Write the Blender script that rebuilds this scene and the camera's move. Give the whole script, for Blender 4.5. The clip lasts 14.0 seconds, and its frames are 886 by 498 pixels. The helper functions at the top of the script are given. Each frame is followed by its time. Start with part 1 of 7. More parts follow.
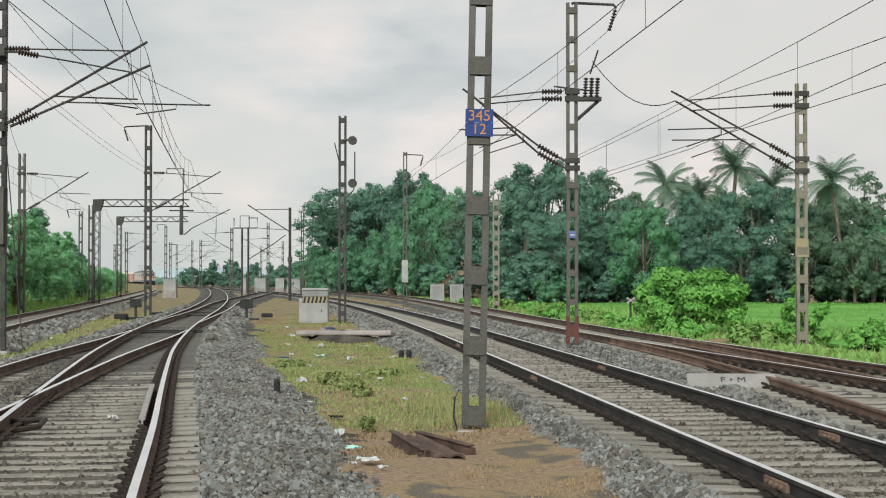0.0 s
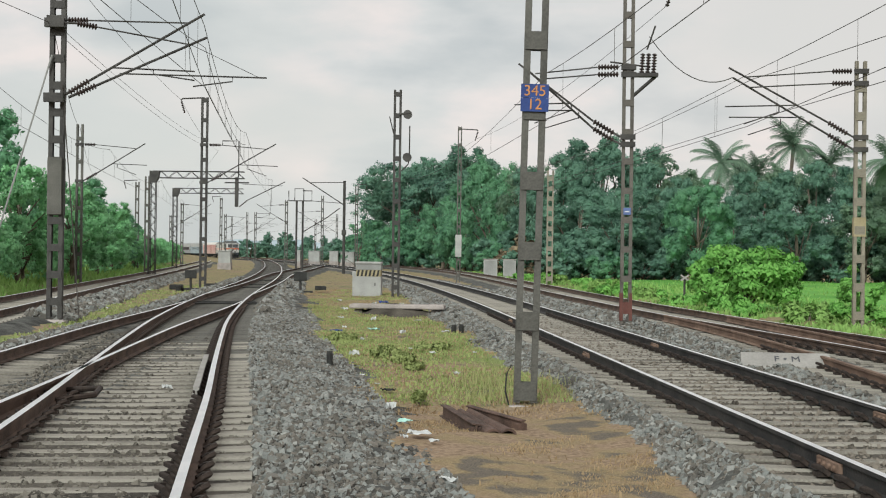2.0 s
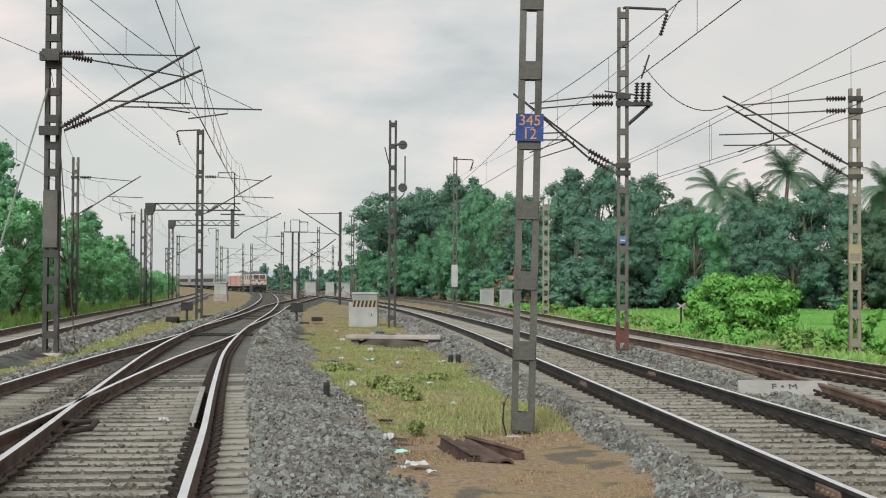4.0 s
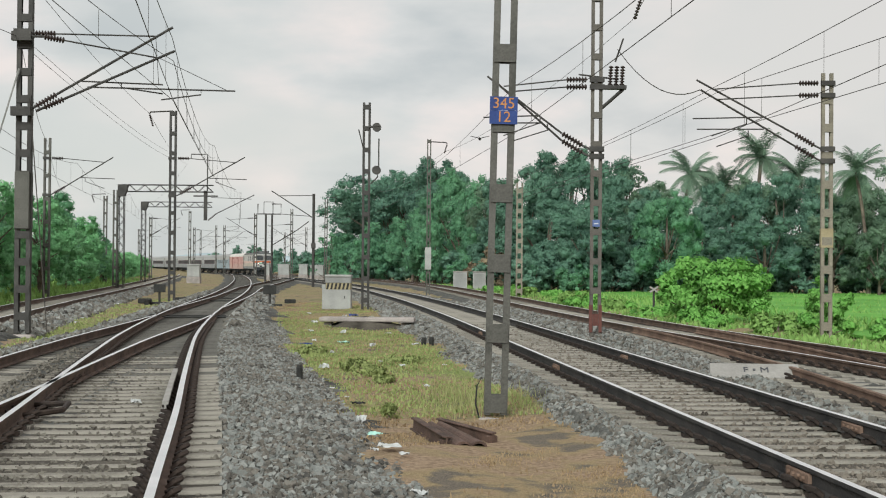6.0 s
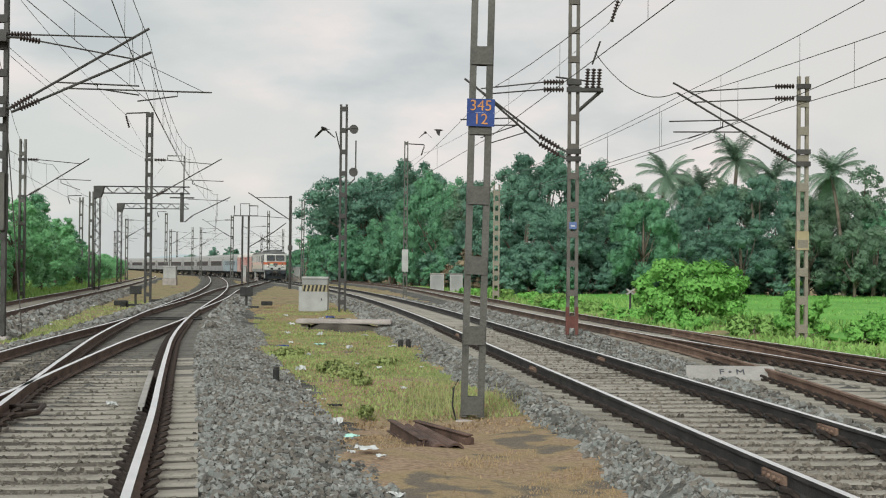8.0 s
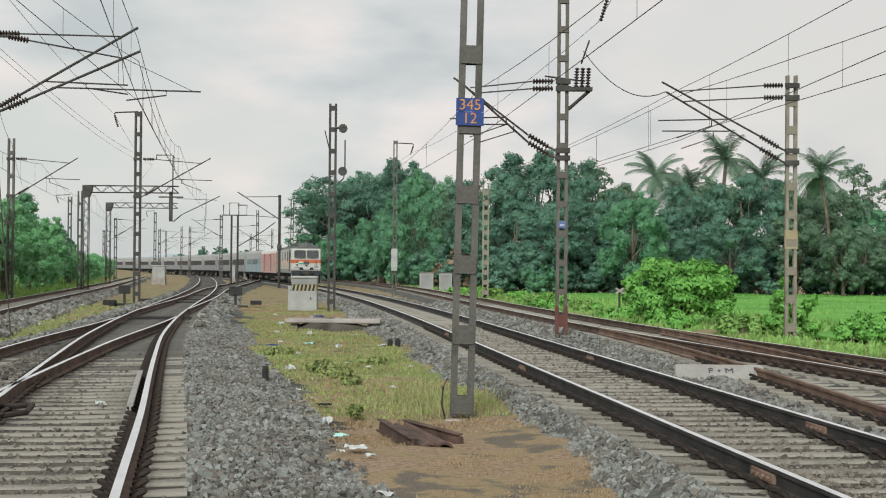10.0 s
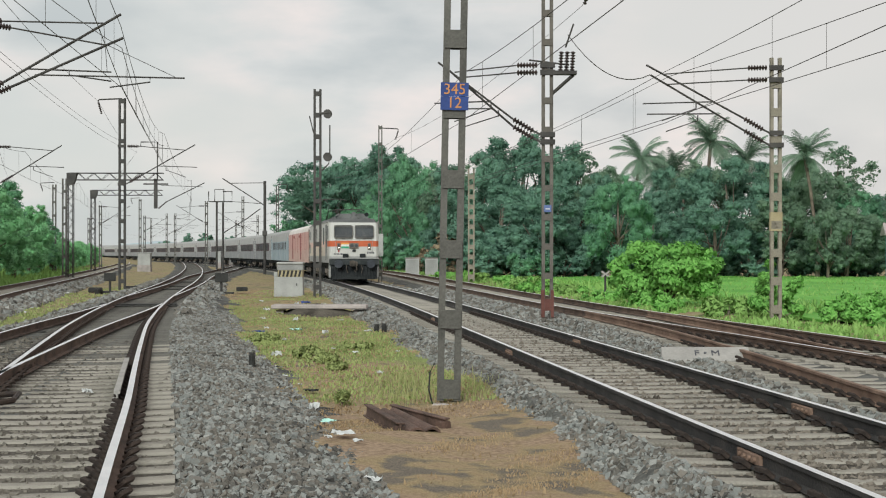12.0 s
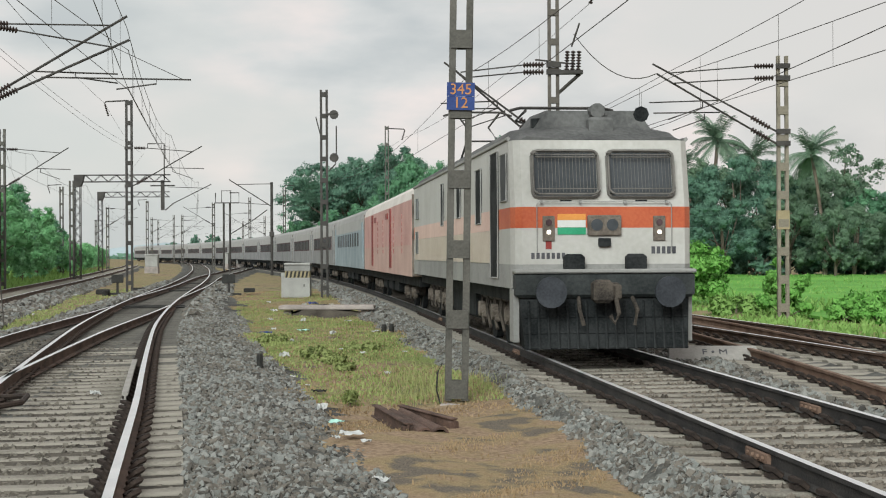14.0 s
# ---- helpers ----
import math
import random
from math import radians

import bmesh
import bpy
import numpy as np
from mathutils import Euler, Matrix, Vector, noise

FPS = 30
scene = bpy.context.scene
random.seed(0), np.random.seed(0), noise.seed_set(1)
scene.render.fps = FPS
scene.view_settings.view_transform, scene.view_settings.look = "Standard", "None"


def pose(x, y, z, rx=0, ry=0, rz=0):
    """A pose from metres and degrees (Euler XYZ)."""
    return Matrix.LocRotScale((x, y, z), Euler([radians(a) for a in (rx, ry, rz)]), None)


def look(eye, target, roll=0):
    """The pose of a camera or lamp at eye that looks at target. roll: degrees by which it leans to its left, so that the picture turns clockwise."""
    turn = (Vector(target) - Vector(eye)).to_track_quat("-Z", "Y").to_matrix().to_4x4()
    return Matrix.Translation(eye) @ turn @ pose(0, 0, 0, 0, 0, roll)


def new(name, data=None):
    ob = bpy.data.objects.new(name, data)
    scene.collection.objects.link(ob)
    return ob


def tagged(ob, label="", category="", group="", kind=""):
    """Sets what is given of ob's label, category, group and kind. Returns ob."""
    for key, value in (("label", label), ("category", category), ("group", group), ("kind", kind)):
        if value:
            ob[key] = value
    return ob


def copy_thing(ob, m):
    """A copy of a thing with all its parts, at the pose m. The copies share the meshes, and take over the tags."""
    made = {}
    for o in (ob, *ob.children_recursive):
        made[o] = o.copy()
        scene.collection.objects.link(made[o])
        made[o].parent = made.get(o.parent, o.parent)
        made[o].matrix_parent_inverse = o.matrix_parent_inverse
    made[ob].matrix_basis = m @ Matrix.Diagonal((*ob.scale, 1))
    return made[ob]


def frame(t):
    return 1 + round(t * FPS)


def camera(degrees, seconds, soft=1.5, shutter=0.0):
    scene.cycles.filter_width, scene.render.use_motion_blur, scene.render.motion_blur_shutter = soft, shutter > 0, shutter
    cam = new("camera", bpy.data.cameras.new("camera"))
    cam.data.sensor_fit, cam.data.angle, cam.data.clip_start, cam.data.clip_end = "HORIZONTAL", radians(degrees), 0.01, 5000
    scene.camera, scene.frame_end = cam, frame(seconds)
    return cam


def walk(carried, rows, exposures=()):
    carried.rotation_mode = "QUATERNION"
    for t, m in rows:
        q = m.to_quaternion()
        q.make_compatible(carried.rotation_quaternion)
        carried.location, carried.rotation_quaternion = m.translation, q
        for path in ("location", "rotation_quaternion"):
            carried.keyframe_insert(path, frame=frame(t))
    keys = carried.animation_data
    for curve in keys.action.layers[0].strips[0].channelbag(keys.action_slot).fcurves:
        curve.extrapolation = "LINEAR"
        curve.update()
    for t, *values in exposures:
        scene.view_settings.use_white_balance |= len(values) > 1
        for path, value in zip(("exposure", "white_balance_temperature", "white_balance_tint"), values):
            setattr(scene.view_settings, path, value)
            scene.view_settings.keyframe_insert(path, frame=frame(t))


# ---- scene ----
cam = camera(32.6, 14.0, soft=1.1)
EYE = (0.0, 0.0, 1.6)


def aim(yaw, pitch, roll):
    """The camera's pose at EYE: degrees to the left, upwards, and of roll."""
    return Matrix.Translation(EYE) @ pose(0, 0, 0, 0, 0, yaw) @ pose(0, 0, 0, 90 + pitch) @ pose(0, 0, 0, 0, 0, roll)


HELD = [
    (0, 0.000, 1.154, 0.000),
    (0.5, 1.795, 0.669, 0.715),
    (1, 2.233, 0.498, 0.979),
    (1.5, 2.179, 0.557, 0.883),
    (2, 2.021, 0.187, 0.732),
    (2.2, 2.119, 0.271, 0.743),
    (4.3, 1.673, 1.365, 0.074),
    (4.5, 1.031, 1.158, 0.172),
    (5, -0.056, 0.833, 0.050),
    (5.5, 0.390, 0.654, 0.237),
    (6, 0.878, 0.676, 0.477),
    (6.5, 0.642, 0.733, 0.582),
    (7, 0.059, 0.520, 0.486),
    (7.5, -0.174, 0.389, 0.449),
    (8, 0.008, 0.764, 0.535),
    (8.5, -0.274, 0.927, 0.681),
    (8.7, -0.428, 0.888, 0.711),
    (10.8, -0.430, 0.600, 0.330),
    (11, -0.596, 0.515, 0.268),
    (11.5, -1.170, 0.183, 0.053),
    (12, -0.937, 0.163, 0.015),
    (12.5, -0.419, 0.402, -0.003),
    (13, -0.525, 0.248, -0.119),
    (13.5, -0.455, 0.067, -0.251),
    (14, -0.672, 0.167, -0.284),
]
walk(cam, [(t, aim(a, b, c)) for t, a, b, c in HELD])

# ---- world and sun: a bright overcast afternoon ----
SUN_UP, SUN_TURN = 28.0, 196.0
world = bpy.data.worlds.new("overcast_sky")
scene.world = world
world.use_nodes = True
wn, wl = world.node_tree.nodes, world.node_tree.links
wn.clear()


def wnode(kind, **values):
    n = wn.new(kind)
    for k, v in values.items():
        n.inputs[k].default_value = v
    return n


w_out = wnode("ShaderNodeOutputWorld")
w_bg = wnode("ShaderNodeBackground", Strength=1.0)
w_sky = wnode("ShaderNodeTexSky")
w_sky.sky_type = "NISHITA"
w_sky.sun_disc = False
w_sky.sun_elevation, w_sky.sun_rotation = radians(SUN_UP), radians(SUN_TURN)
w_dim = wnode("ShaderNodeVectorMath")
w_dim.operation = "SCALE"
w_dim.inputs["Scale"].default_value = 0.08
w_co = wnode("ShaderNodeTexCoord")
w_map = wnode("ShaderNodeMapping")
w_map.inputs["Scale"].default_value = (1.0, 1.0, 2.6)
w_map.inputs["Location"].default_value = (0.35, 0.1, 0.12)
w_n1 = wnode("ShaderNodeTexNoise", Scale=6.0, Detail=6.0, Roughness=0.5)
w_n2 = wnode("ShaderNodeTexNoise", Scale=2.2, Detail=3.0, Roughness=0.5)
w_r1 = wnode("ShaderNodeValToRGB")
w_r1.color_ramp.elements[0].position, w_r1.color_ramp.elements[0].color = 0.38, (0.54, 0.58, 0.59, 1)
w_r1.color_ramp.elements[1].position, w_r1.color_ramp.elements[1].color = 0.62, (0.93, 0.835, 0.80, 1)
w_e = w_r1.color_ramp.elements.new(0.5)
w_e.color = (0.715, 0.725, 0.715, 1)
w_r2 = wnode("ShaderNodeValToRGB")
w_r2.color_ramp.elements[0].position, w_r2.color_ramp.elements[0].color = 0.40, (0.12, 0.12, 0.12, 1)
w_r2.color_ramp.elements[1].position, w_r2.color_ramp.elements[1].color = 0.53, (1.0, 1.0, 1.0, 1)
w_veil = wnode("ShaderNodeMix")
w_veil.data_type = "RGBA"
w_veil.inputs[6].default_value = (0.68, 0.705, 0.682, 1)
w_mix = wnode("ShaderNodeMix")
w_mix.data_type = "RGBA"
w_mix.inputs[0].default_value = 0.93
wl.new(w_co.outputs["Generated"], w_map.inputs["Vector"])
wl.new(w_map.outputs["Vector"], w_n1.inputs["Vector"])
wl.new(w_map.outputs["Vector"], w_n2.inputs["Vector"])
wl.new(w_n1.outputs["Fac"], w_r1.inputs["Fac"])
wl.new(w_n2.outputs["Fac"], w_r2.inputs["Fac"])
wl.new(w_r2.outputs["Color"], w_veil.inputs[0])
wl.new(w_r1.outputs["Color"], w_veil.inputs[7])
wl.new(w_sky.outputs["Color"], w_dim.inputs[0])
wl.new(w_dim.outputs["Vector"], w_mix.inputs[6])
w_side = wnode("ShaderNodeSeparateXYZ")
w_west = wnode("ShaderNodeMapRange")
w_west.inputs["From Min"].default_value, w_west.inputs["From Max"].default_value = -0.05, 0.3
w_west.inputs["To Max"].default_value = 0.5
w_warm = wnode("ShaderNodeMix")
w_warm.data_type = "RGBA"
w_warm.inputs[7].default_value = (0.79, 0.735, 0.705, 1)
wl.new(w_co.outputs["Generated"], w_side.inputs[0])
wl.new(w_side.outputs["X"], w_west.inputs["Value"])
wl.new(w_west.outputs["Result"], w_warm.inputs[0])
wl.new(w_veil.outputs[2], w_warm.inputs[6])
wl.new(w_warm.outputs[2], w_mix.inputs[7])
wl.new(w_mix.outputs[2], w_bg.inputs["Color"])
wl.new(w_bg.outputs["Background"], w_out.inputs["Surface"])

sun = new("sun", bpy.data.lights.new("sun", "SUN"))
sun.data.energy, sun.data.angle, sun.data.color = 2.95, radians(24), (0.94, 1.0, 0.96)
s_dir = Vector((math.sin(radians(SUN_TURN)) * math.cos(radians(SUN_UP)), math.cos(radians(SUN_TURN)) * math.cos(radians(SUN_UP)), math.sin(radians(SUN_UP))))
sun.matrix_world = look(s_dir * 60, (0, 0, 0))


# ---- materials ----
def mat(name, dark, light, rough=0.8, metal=0.0, scale=3.0, fine=40.0, bump=0.15, island=0.0, obj=0.0, spec=0.3, through_light=0.0):
    """A surface whose colour wanders between dark and light at a coarse and a fine scale, with relief from the fine one."""
    m = bpy.data.materials.new(name)
    m.use_nodes = True
    n, l = m.node_tree.nodes, m.node_tree.links
    b = n["Principled BSDF"]
    b.inputs["Roughness"].default_value, b.inputs["Metallic"].default_value = rough, metal
    b.inputs["Specular IOR Level"].default_value = spec
    co = n.new("ShaderNodeTexCoord")
    a, f = n.new("ShaderNodeTexNoise"), n.new("ShaderNodeTexNoise")
    a.inputs["Scale"].default_value, a.inputs["Detail"].default_value = scale, 4
    f.inputs["Scale"].default_value, f.inputs["Detail"].default_value = fine, 3
    for t in (a, f):
        l.new(co.outputs["Object"], t.inputs["Vector"])
    add = n.new("ShaderNodeMath")
    add.operation = "MULTIPLY_ADD"
    l.new(f.outputs["Fac"], add.inputs[0])
    add.inputs[1].default_value = 0.55
    l.new(a.outputs["Fac"], add.inputs[2])
    last = add.outputs[0]
    for amount, node, out in ((island, "ShaderNodeNewGeometry", "Random Per Island"), (obj, "ShaderNodeObjectInfo", "Random")):
        if amount:
            r, ma = n.new(node), n.new("ShaderNodeMath")
            ma.operation = "MULTIPLY_ADD"
            l.new(r.outputs[out], ma.inputs[0])
            ma.inputs[1].default_value = amount
            l.new(last, ma.inputs[2])
            last = ma.outputs[0]
    ramp = n.new("ShaderNodeValToRGB")
    mid = 0.775 + island * 0.5 + obj * 0.5
    wide = 0.2 + (island + obj) * 0.4
    ramp.color_ramp.elements[0].position = max(0.0, min(mid - wide, 0.9))
    ramp.color_ramp.elements[1].position = min(1.0, mid + wide)
    ramp.color_ramp.elements[0].color, ramp.color_ramp.elements[1].color = (*dark, 1), (*light, 1)
    l.new(last, ramp.inputs["Fac"])
    l.new(ramp.outputs["Color"], b.inputs["Base Color"])
    if bump:
        bp = n.new("ShaderNodeBump")
        bp.inputs["Strength"].default_value, bp.inputs["Distance"].default_value = bump, 0.02
        l.new(f.outputs["Fac"], bp.inputs["Height"])
        l.new(bp.outputs["Normal"], b.inputs["Normal"])
    if through_light:
        tr, mx = n.new("ShaderNodeBsdfTranslucent"), n.new("ShaderNodeMixShader")
        l.new(ramp.outputs["Color"], tr.inputs["Color"])
        mx.inputs[0].default_value = through_light
        l.new(b.outputs[0], mx.inputs[1])
        l.new(tr.outputs[0], mx.inputs[2])
        l.new(mx.outputs[0], n["Material Output"].inputs["Surface"])
    return m


def glow(name, colour, strength):
    m = bpy.data.materials.new(name)
    m.use_nodes = True
    b = m.node_tree.nodes["Principled BSDF"]
    b.inputs["Base Color"].default_value = (*colour, 1)
    b.inputs["Emission Color"].default_value, b.inputs["Emission Strength"].default_value = (*colour, 1), strength
    return m


STEEL_TOP = mat("polished_rail_head", (0.74, 0.75, 0.76), (0.88, 0.88, 0.88), 0.44, 0.9, 2, 60, 0.03)
RAIL_SIDE = mat("rusty_rail_web", (0.055, 0.038, 0.03), (0.15, 0.10, 0.075), 0.8, 0.1, 2, 50, 0.3)
RAIL_RUST = mat("rust_brown_rail", (0.13, 0.082, 0.06), (0.25, 0.168, 0.125), 0.85, 0.1, 2, 50, 0.3)
# main line's rail sides, darker than the rusty webs
RAIL_DARK = mat("dark_rail_web", (0.022, 0.022, 0.023), (0.065, 0.06, 0.056), 0.75, 0.15, 2, 50, 0.3)
CRIB_BED = mat("dirt_filled_crib", (0.03, 0.026, 0.021), (0.125, 0.11, 0.089), 0.95, 0, 1.1, 26, 1.0)
TEAL_WALL = mat("faded_teal_wall", (0.10, 0.24, 0.26), (0.18, 0.34, 0.36), 0.85, 0, 1, 15, 0.1)
CLIP = mat("oily_rail_clip", (0.025, 0.02, 0.018), (0.07, 0.05, 0.04), 0.7, 0.3, 5, 60, 0.2)
DARK_SLEEPER = mat("dark_sleeper_concrete", (0.0382, 0.0357, 0.0314), (0.123, 0.117, 0.104), 0.9, 0, 2.5, 45, 0.35, obj=0.25)
BLUE_FADED = mat("faded_blue_enamel", (0.08, 0.12, 0.26), (0.14, 0.19, 0.36), 0.7, 0, 3, 30, 0.03)
BRUSH_STRAW = mat("dry_brush", (0.10, 0.075, 0.045), (0.28, 0.22, 0.14), 0.95, 0, 1.5, 14, 0.6)
CONCRETE = mat("sleeper_concrete", (0.127, 0.117, 0.0966), (0.282, 0.262, 0.225), 0.9, 0, 2.5, 45, 0.35, obj=0.3)
# bed darker than the loose stones, painting the shadow in their gaps
BALLAST = mat("gap_shade_ballast", (0.0266, 0.0266, 0.0244), (0.128, 0.128, 0.117), 0.9, 0, 1.2, 14, 1.0)
STONE = mat("broken_granite", (0.055, 0.053, 0.049), (0.29, 0.288, 0.268), 0.85, 0, 0.7, 60, 0.3, island=0.9)
STONE_RAMP = next(q for q in STONE.node_tree.nodes if q.type == "VALTORGB")
STONE_SPAN = STONE.node_tree.nodes.new("ShaderNodeMath")
STONE_SPAN.operation = "MULTIPLY"
STONE_SPAN.inputs[1].default_value = 0.5
STONE.node_tree.links.new(STONE_RAMP.inputs["Fac"].links[0].from_socket, STONE_SPAN.inputs[0])
STONE.node_tree.links.new(STONE_SPAN.outputs[0], STONE_RAMP.inputs["Fac"])
STONE_RAMP.color_ramp.elements[0].position, STONE_RAMP.color_ramp.elements[1].position = 0.34, 0.88
for at, tint in ((0.45, (0.118, 0.109, 0.095)), (0.56, (0.17, 0.152, 0.13)), (0.66, (0.175, 0.185, 0.176))):
    STONE_RAMP.color_ramp.elements.new(at).color = (*tint, 1)
CRIB_BROWN = mat("dusty_brown_crib_stone", (0.0421, 0.0354, 0.0286), (0.193, 0.168, 0.139), 0.9, 0, 2, 60, 0.3, island=0.5)
BOARD_GREY = mat("weathered_marker_paint", (0.25, 0.238, 0.222), (0.35, 0.335, 0.312), 0.85, 0, 2, 25, 0.2)
# crib stones darker than the shoulder stones
CRIB = mat("dark_crib_stone", (0.028, 0.025, 0.021), (0.165, 0.15, 0.126), 0.9, 0, 2, 60, 0.3, island=0.5)
# darkened: the masts' shade against a bright sky is put into this colour
GALV = mat("backlit_weathered_galvanised", (0.062, 0.06, 0.053), (0.135, 0.13, 0.115), 0.62, 0.3, 1.5, 35, 0.06)
GALV_DARK = mat("dark_weathered_steel", (0.035, 0.033, 0.032), (0.085, 0.08, 0.074), 0.65, 0.3, 1.5, 35, 0.12)
RUSTY_MAST = mat("rust_stained_steel", (0.075, 0.068, 0.06), (0.17, 0.155, 0.135), 0.75, 0.2, 1.2, 30, 0.15)
RED_PAINT = mat("faded_red_paint", (0.09, 0.034, 0.028), (0.165, 0.068, 0.054), 0.75, 0, 2, 30, 0.2)
PALE_MAST = mat("pale_painted_steel", (0.15, 0.135, 0.105), (0.3, 0.27, 0.215), 0.7, 0.1, 1.0, 25, 0.12)
YELLOW_BAND = mat("faded_yellow_paint", (0.27, 0.225, 0.13), (0.37, 0.315, 0.2), 0.7, 0, 2, 30, 0.1)
PORCELAIN = mat("brown_porcelain", (0.025, 0.018, 0.016), (0.055, 0.04, 0.036), 0.4, 0, 3, 30, 0.02, spec=0.3)
WIRE = mat("blackened_copper_wire", (0.05, 0.045, 0.04), (0.10, 0.09, 0.08), 0.6, 0.5, 1, 20, 0.0)
WHITE_BOX = mat("weathered_white_paint", (0.28, 0.28, 0.268), (0.389, 0.389, 0.371), 0.75, 0, 1.6, 25, 0.15)
BLACK_BAND = mat("black_paint", (0.015, 0.015, 0.014), (0.04, 0.04, 0.037), 0.7, 0, 3, 30, 0.1)
SLAB = mat("stained_slab_concrete", (0.24, 0.216, 0.2), (0.416, 0.368, 0.344), 0.9, 0, 1.5, 22, 0.4)
BLUE_PLATE = mat("blue_enamel", (0.012, 0.032, 0.14), (0.025, 0.06, 0.22), 0.45, 0, 3, 30, 0.03)
ORANGE_TEXT = mat("orange_lettering", (0.44, 0.18, 0.06), (0.55, 0.25, 0.09), 0.6, 0, 4, 40, 0.02)
DARK_TEXT = mat("dark_lettering", (0.05, 0.05, 0.06), (0.10, 0.10, 0.11), 0.7, 0, 4, 40, 0.02)
SCRAP = mat("rusty_scrap_iron", (0.05, 0.034, 0.028), (0.15, 0.095, 0.075), 0.75, 0.25, 4, 50, 0.35)
PAPER = mat("litter_white", (0.408, 0.416, 0.408), (0.612, 0.62, 0.612), 0.8, 0, 6, 40, 0.2)
CYAN_LITTER = mat("litter_pale_green_plastic", (0.30, 0.55, 0.48), (0.45, 0.70, 0.62), 0.5, 0, 6, 40, 0.2)
TRUNK = mat("bark", (0.07, 0.055, 0.042), (0.20, 0.165, 0.13), 0.95, 0, 2, 20, 0.6)
# next three leaf colours lightened and blued, with distance haze put into them
LEAF_DARK = mat("hazy_deep_green_foliage", (0.0795, 0.175, 0.133), (0.212, 0.392, 0.281), 0.6, 0, 0.35, 3, 0, island=0.2, spec=0.3, through_light=0.5)
LEAF_MID = mat("green_foliage", (0.0972, 0.248, 0.149), (0.227, 0.475, 0.273), 0.6, 0, 0.35, 3, 0, island=0.18, spec=0.3, through_light=0.5)
LEAF_OLIVE = mat("hazy_olive_foliage", (0.1, 0.185, 0.125), (0.24, 0.37, 0.24), 0.6, 0, 0.35, 3, 0, island=0.18, spec=0.3, through_light=0.5)
LEAF_LIME = mat("bright_green_bush_leaves", (0.09, 0.265, 0.05), (0.25, 0.55, 0.13), 0.65, 0, 0.6, 5, 0, island=0.4, through_light=0.35)
LEAF_SCRUB = mat("light_scrub_leaves", (0.141, 0.349, 0.168), (0.323, 0.645, 0.329), 0.6, 0, 0.5, 5, 0, island=0.25, spec=0.3, through_light=0.45)
LEAF_PALM = mat("coconut_frond", (0.06, 0.115, 0.085), (0.165, 0.26, 0.175), 0.55, 0, 0.5, 4, 0, island=0.4, through_light=0.25)
GRASS_PALE = mat("pale_seeding_grass", (0.2, 0.22, 0.085), (0.4, 0.41, 0.19), 0.9, 0, 0.6, 6, 0, island=0.5, through_light=0.4)
GRASS_DRY = mat("dry_straw_grass", (0.188, 0.124, 0.068), (0.376, 0.276, 0.164), 0.9, 0, 0.6, 6, 0, island=0.5, through_light=0.2)
GRASS_GREEN = mat("fresh_grass", (0.13, 0.175, 0.055), (0.33, 0.385, 0.15), 0.85, 0, 0.6, 6, 0, island=0.5, through_light=0.3)
GRASS_LUSH = mat("lush_verge_weeds", (0.09, 0.2, 0.04), (0.27, 0.45, 0.13), 0.8, 0, 0.5, 5, 0, island=0.5, through_light=0.3)
PADDY = mat("young_paddy", (0.07, 0.24, 0.03), (0.15, 0.40, 0.06), 0.85, 0, 0.12, 3, 0.5)
BIRD = mat("dark_plumage", (0.015, 0.014, 0.014), (0.04, 0.036, 0.034), 0.7, 0, 10, 60, 0)
# train
CREAM = mat("cream_white_train_paint", (0.416, 0.408, 0.379), (0.504, 0.499, 0.476), 0.45, 0, 0.8, 12, 0.02)
ORANGE = mat("orange_red_stripe_paint", (0.425, 0.085, 0.0382), (0.527, 0.136, 0.0595), 0.5, 0, 1.5, 20, 0.02)
FADED_BEIGE = mat("dusty_beige_train_paint", (0.486, 0.414, 0.333), (0.594, 0.522, 0.441), 0.5, 0, 0.8, 12, 0.02)
FADED_PINK = mat("dusty_faded_pink_stripe", (0.60, 0.42, 0.36), (0.72, 0.53, 0.46), 0.6, 0, 0.8, 12, 0.02)
ROOF_GREY = mat("sooty_roof_grey", (0.06, 0.062, 0.062), (0.15, 0.152, 0.15), 0.75, 0.0, 0.9, 14, 0.05)
SKIRT_GREY = mat("skirt_grey_paint", (0.216, 0.216, 0.208), (0.32, 0.32, 0.308), 0.6, 0, 0.9, 14, 0.03)
UNDER = mat("black_greasy_underframe", (0.008, 0.01, 0.011), (0.036, 0.039, 0.04), 0.85, 0.0, 2, 25, 0.2, spec=0.15)
BOGIE = mat("dusty_brown_bogie_steel", (0.018, 0.016, 0.015), (0.1, 0.085, 0.07), 0.85, 0.1, 3, 30, 0.2)
BUFFER = mat("blue_black_buffer_steel", (0.02, 0.024, 0.03), (0.05, 0.055, 0.065), 0.6, 0.1, 3, 30, 0.1)
HEADSTOCK = mat("grimy_black_headstock", (0.014, 0.018, 0.019), (0.05, 0.056, 0.056), 0.75, 0, 1.5, 20, 0.1)
GLASS = mat("dark_cab_glass", (0.04, 0.046, 0.052), (0.075, 0.083, 0.092), 0.35, 0, 1, 10, 0, spec=0.2)
GRILLE = mat("window_grille_wire", (0.12, 0.115, 0.105), (0.2, 0.19, 0.175), 0.6, 0.1, 4, 40, 0)
COACH_PANE = mat("dull_coach_window", (0.02, 0.022, 0.025), (0.05, 0.052, 0.055), 0.5, 0, 1, 10, 0, spec=0.15)
AXLE = mat("dusty_axle_box", (0.08, 0.066, 0.055), (0.22, 0.19, 0.16), 0.85, 0.1, 3, 30, 0.2)
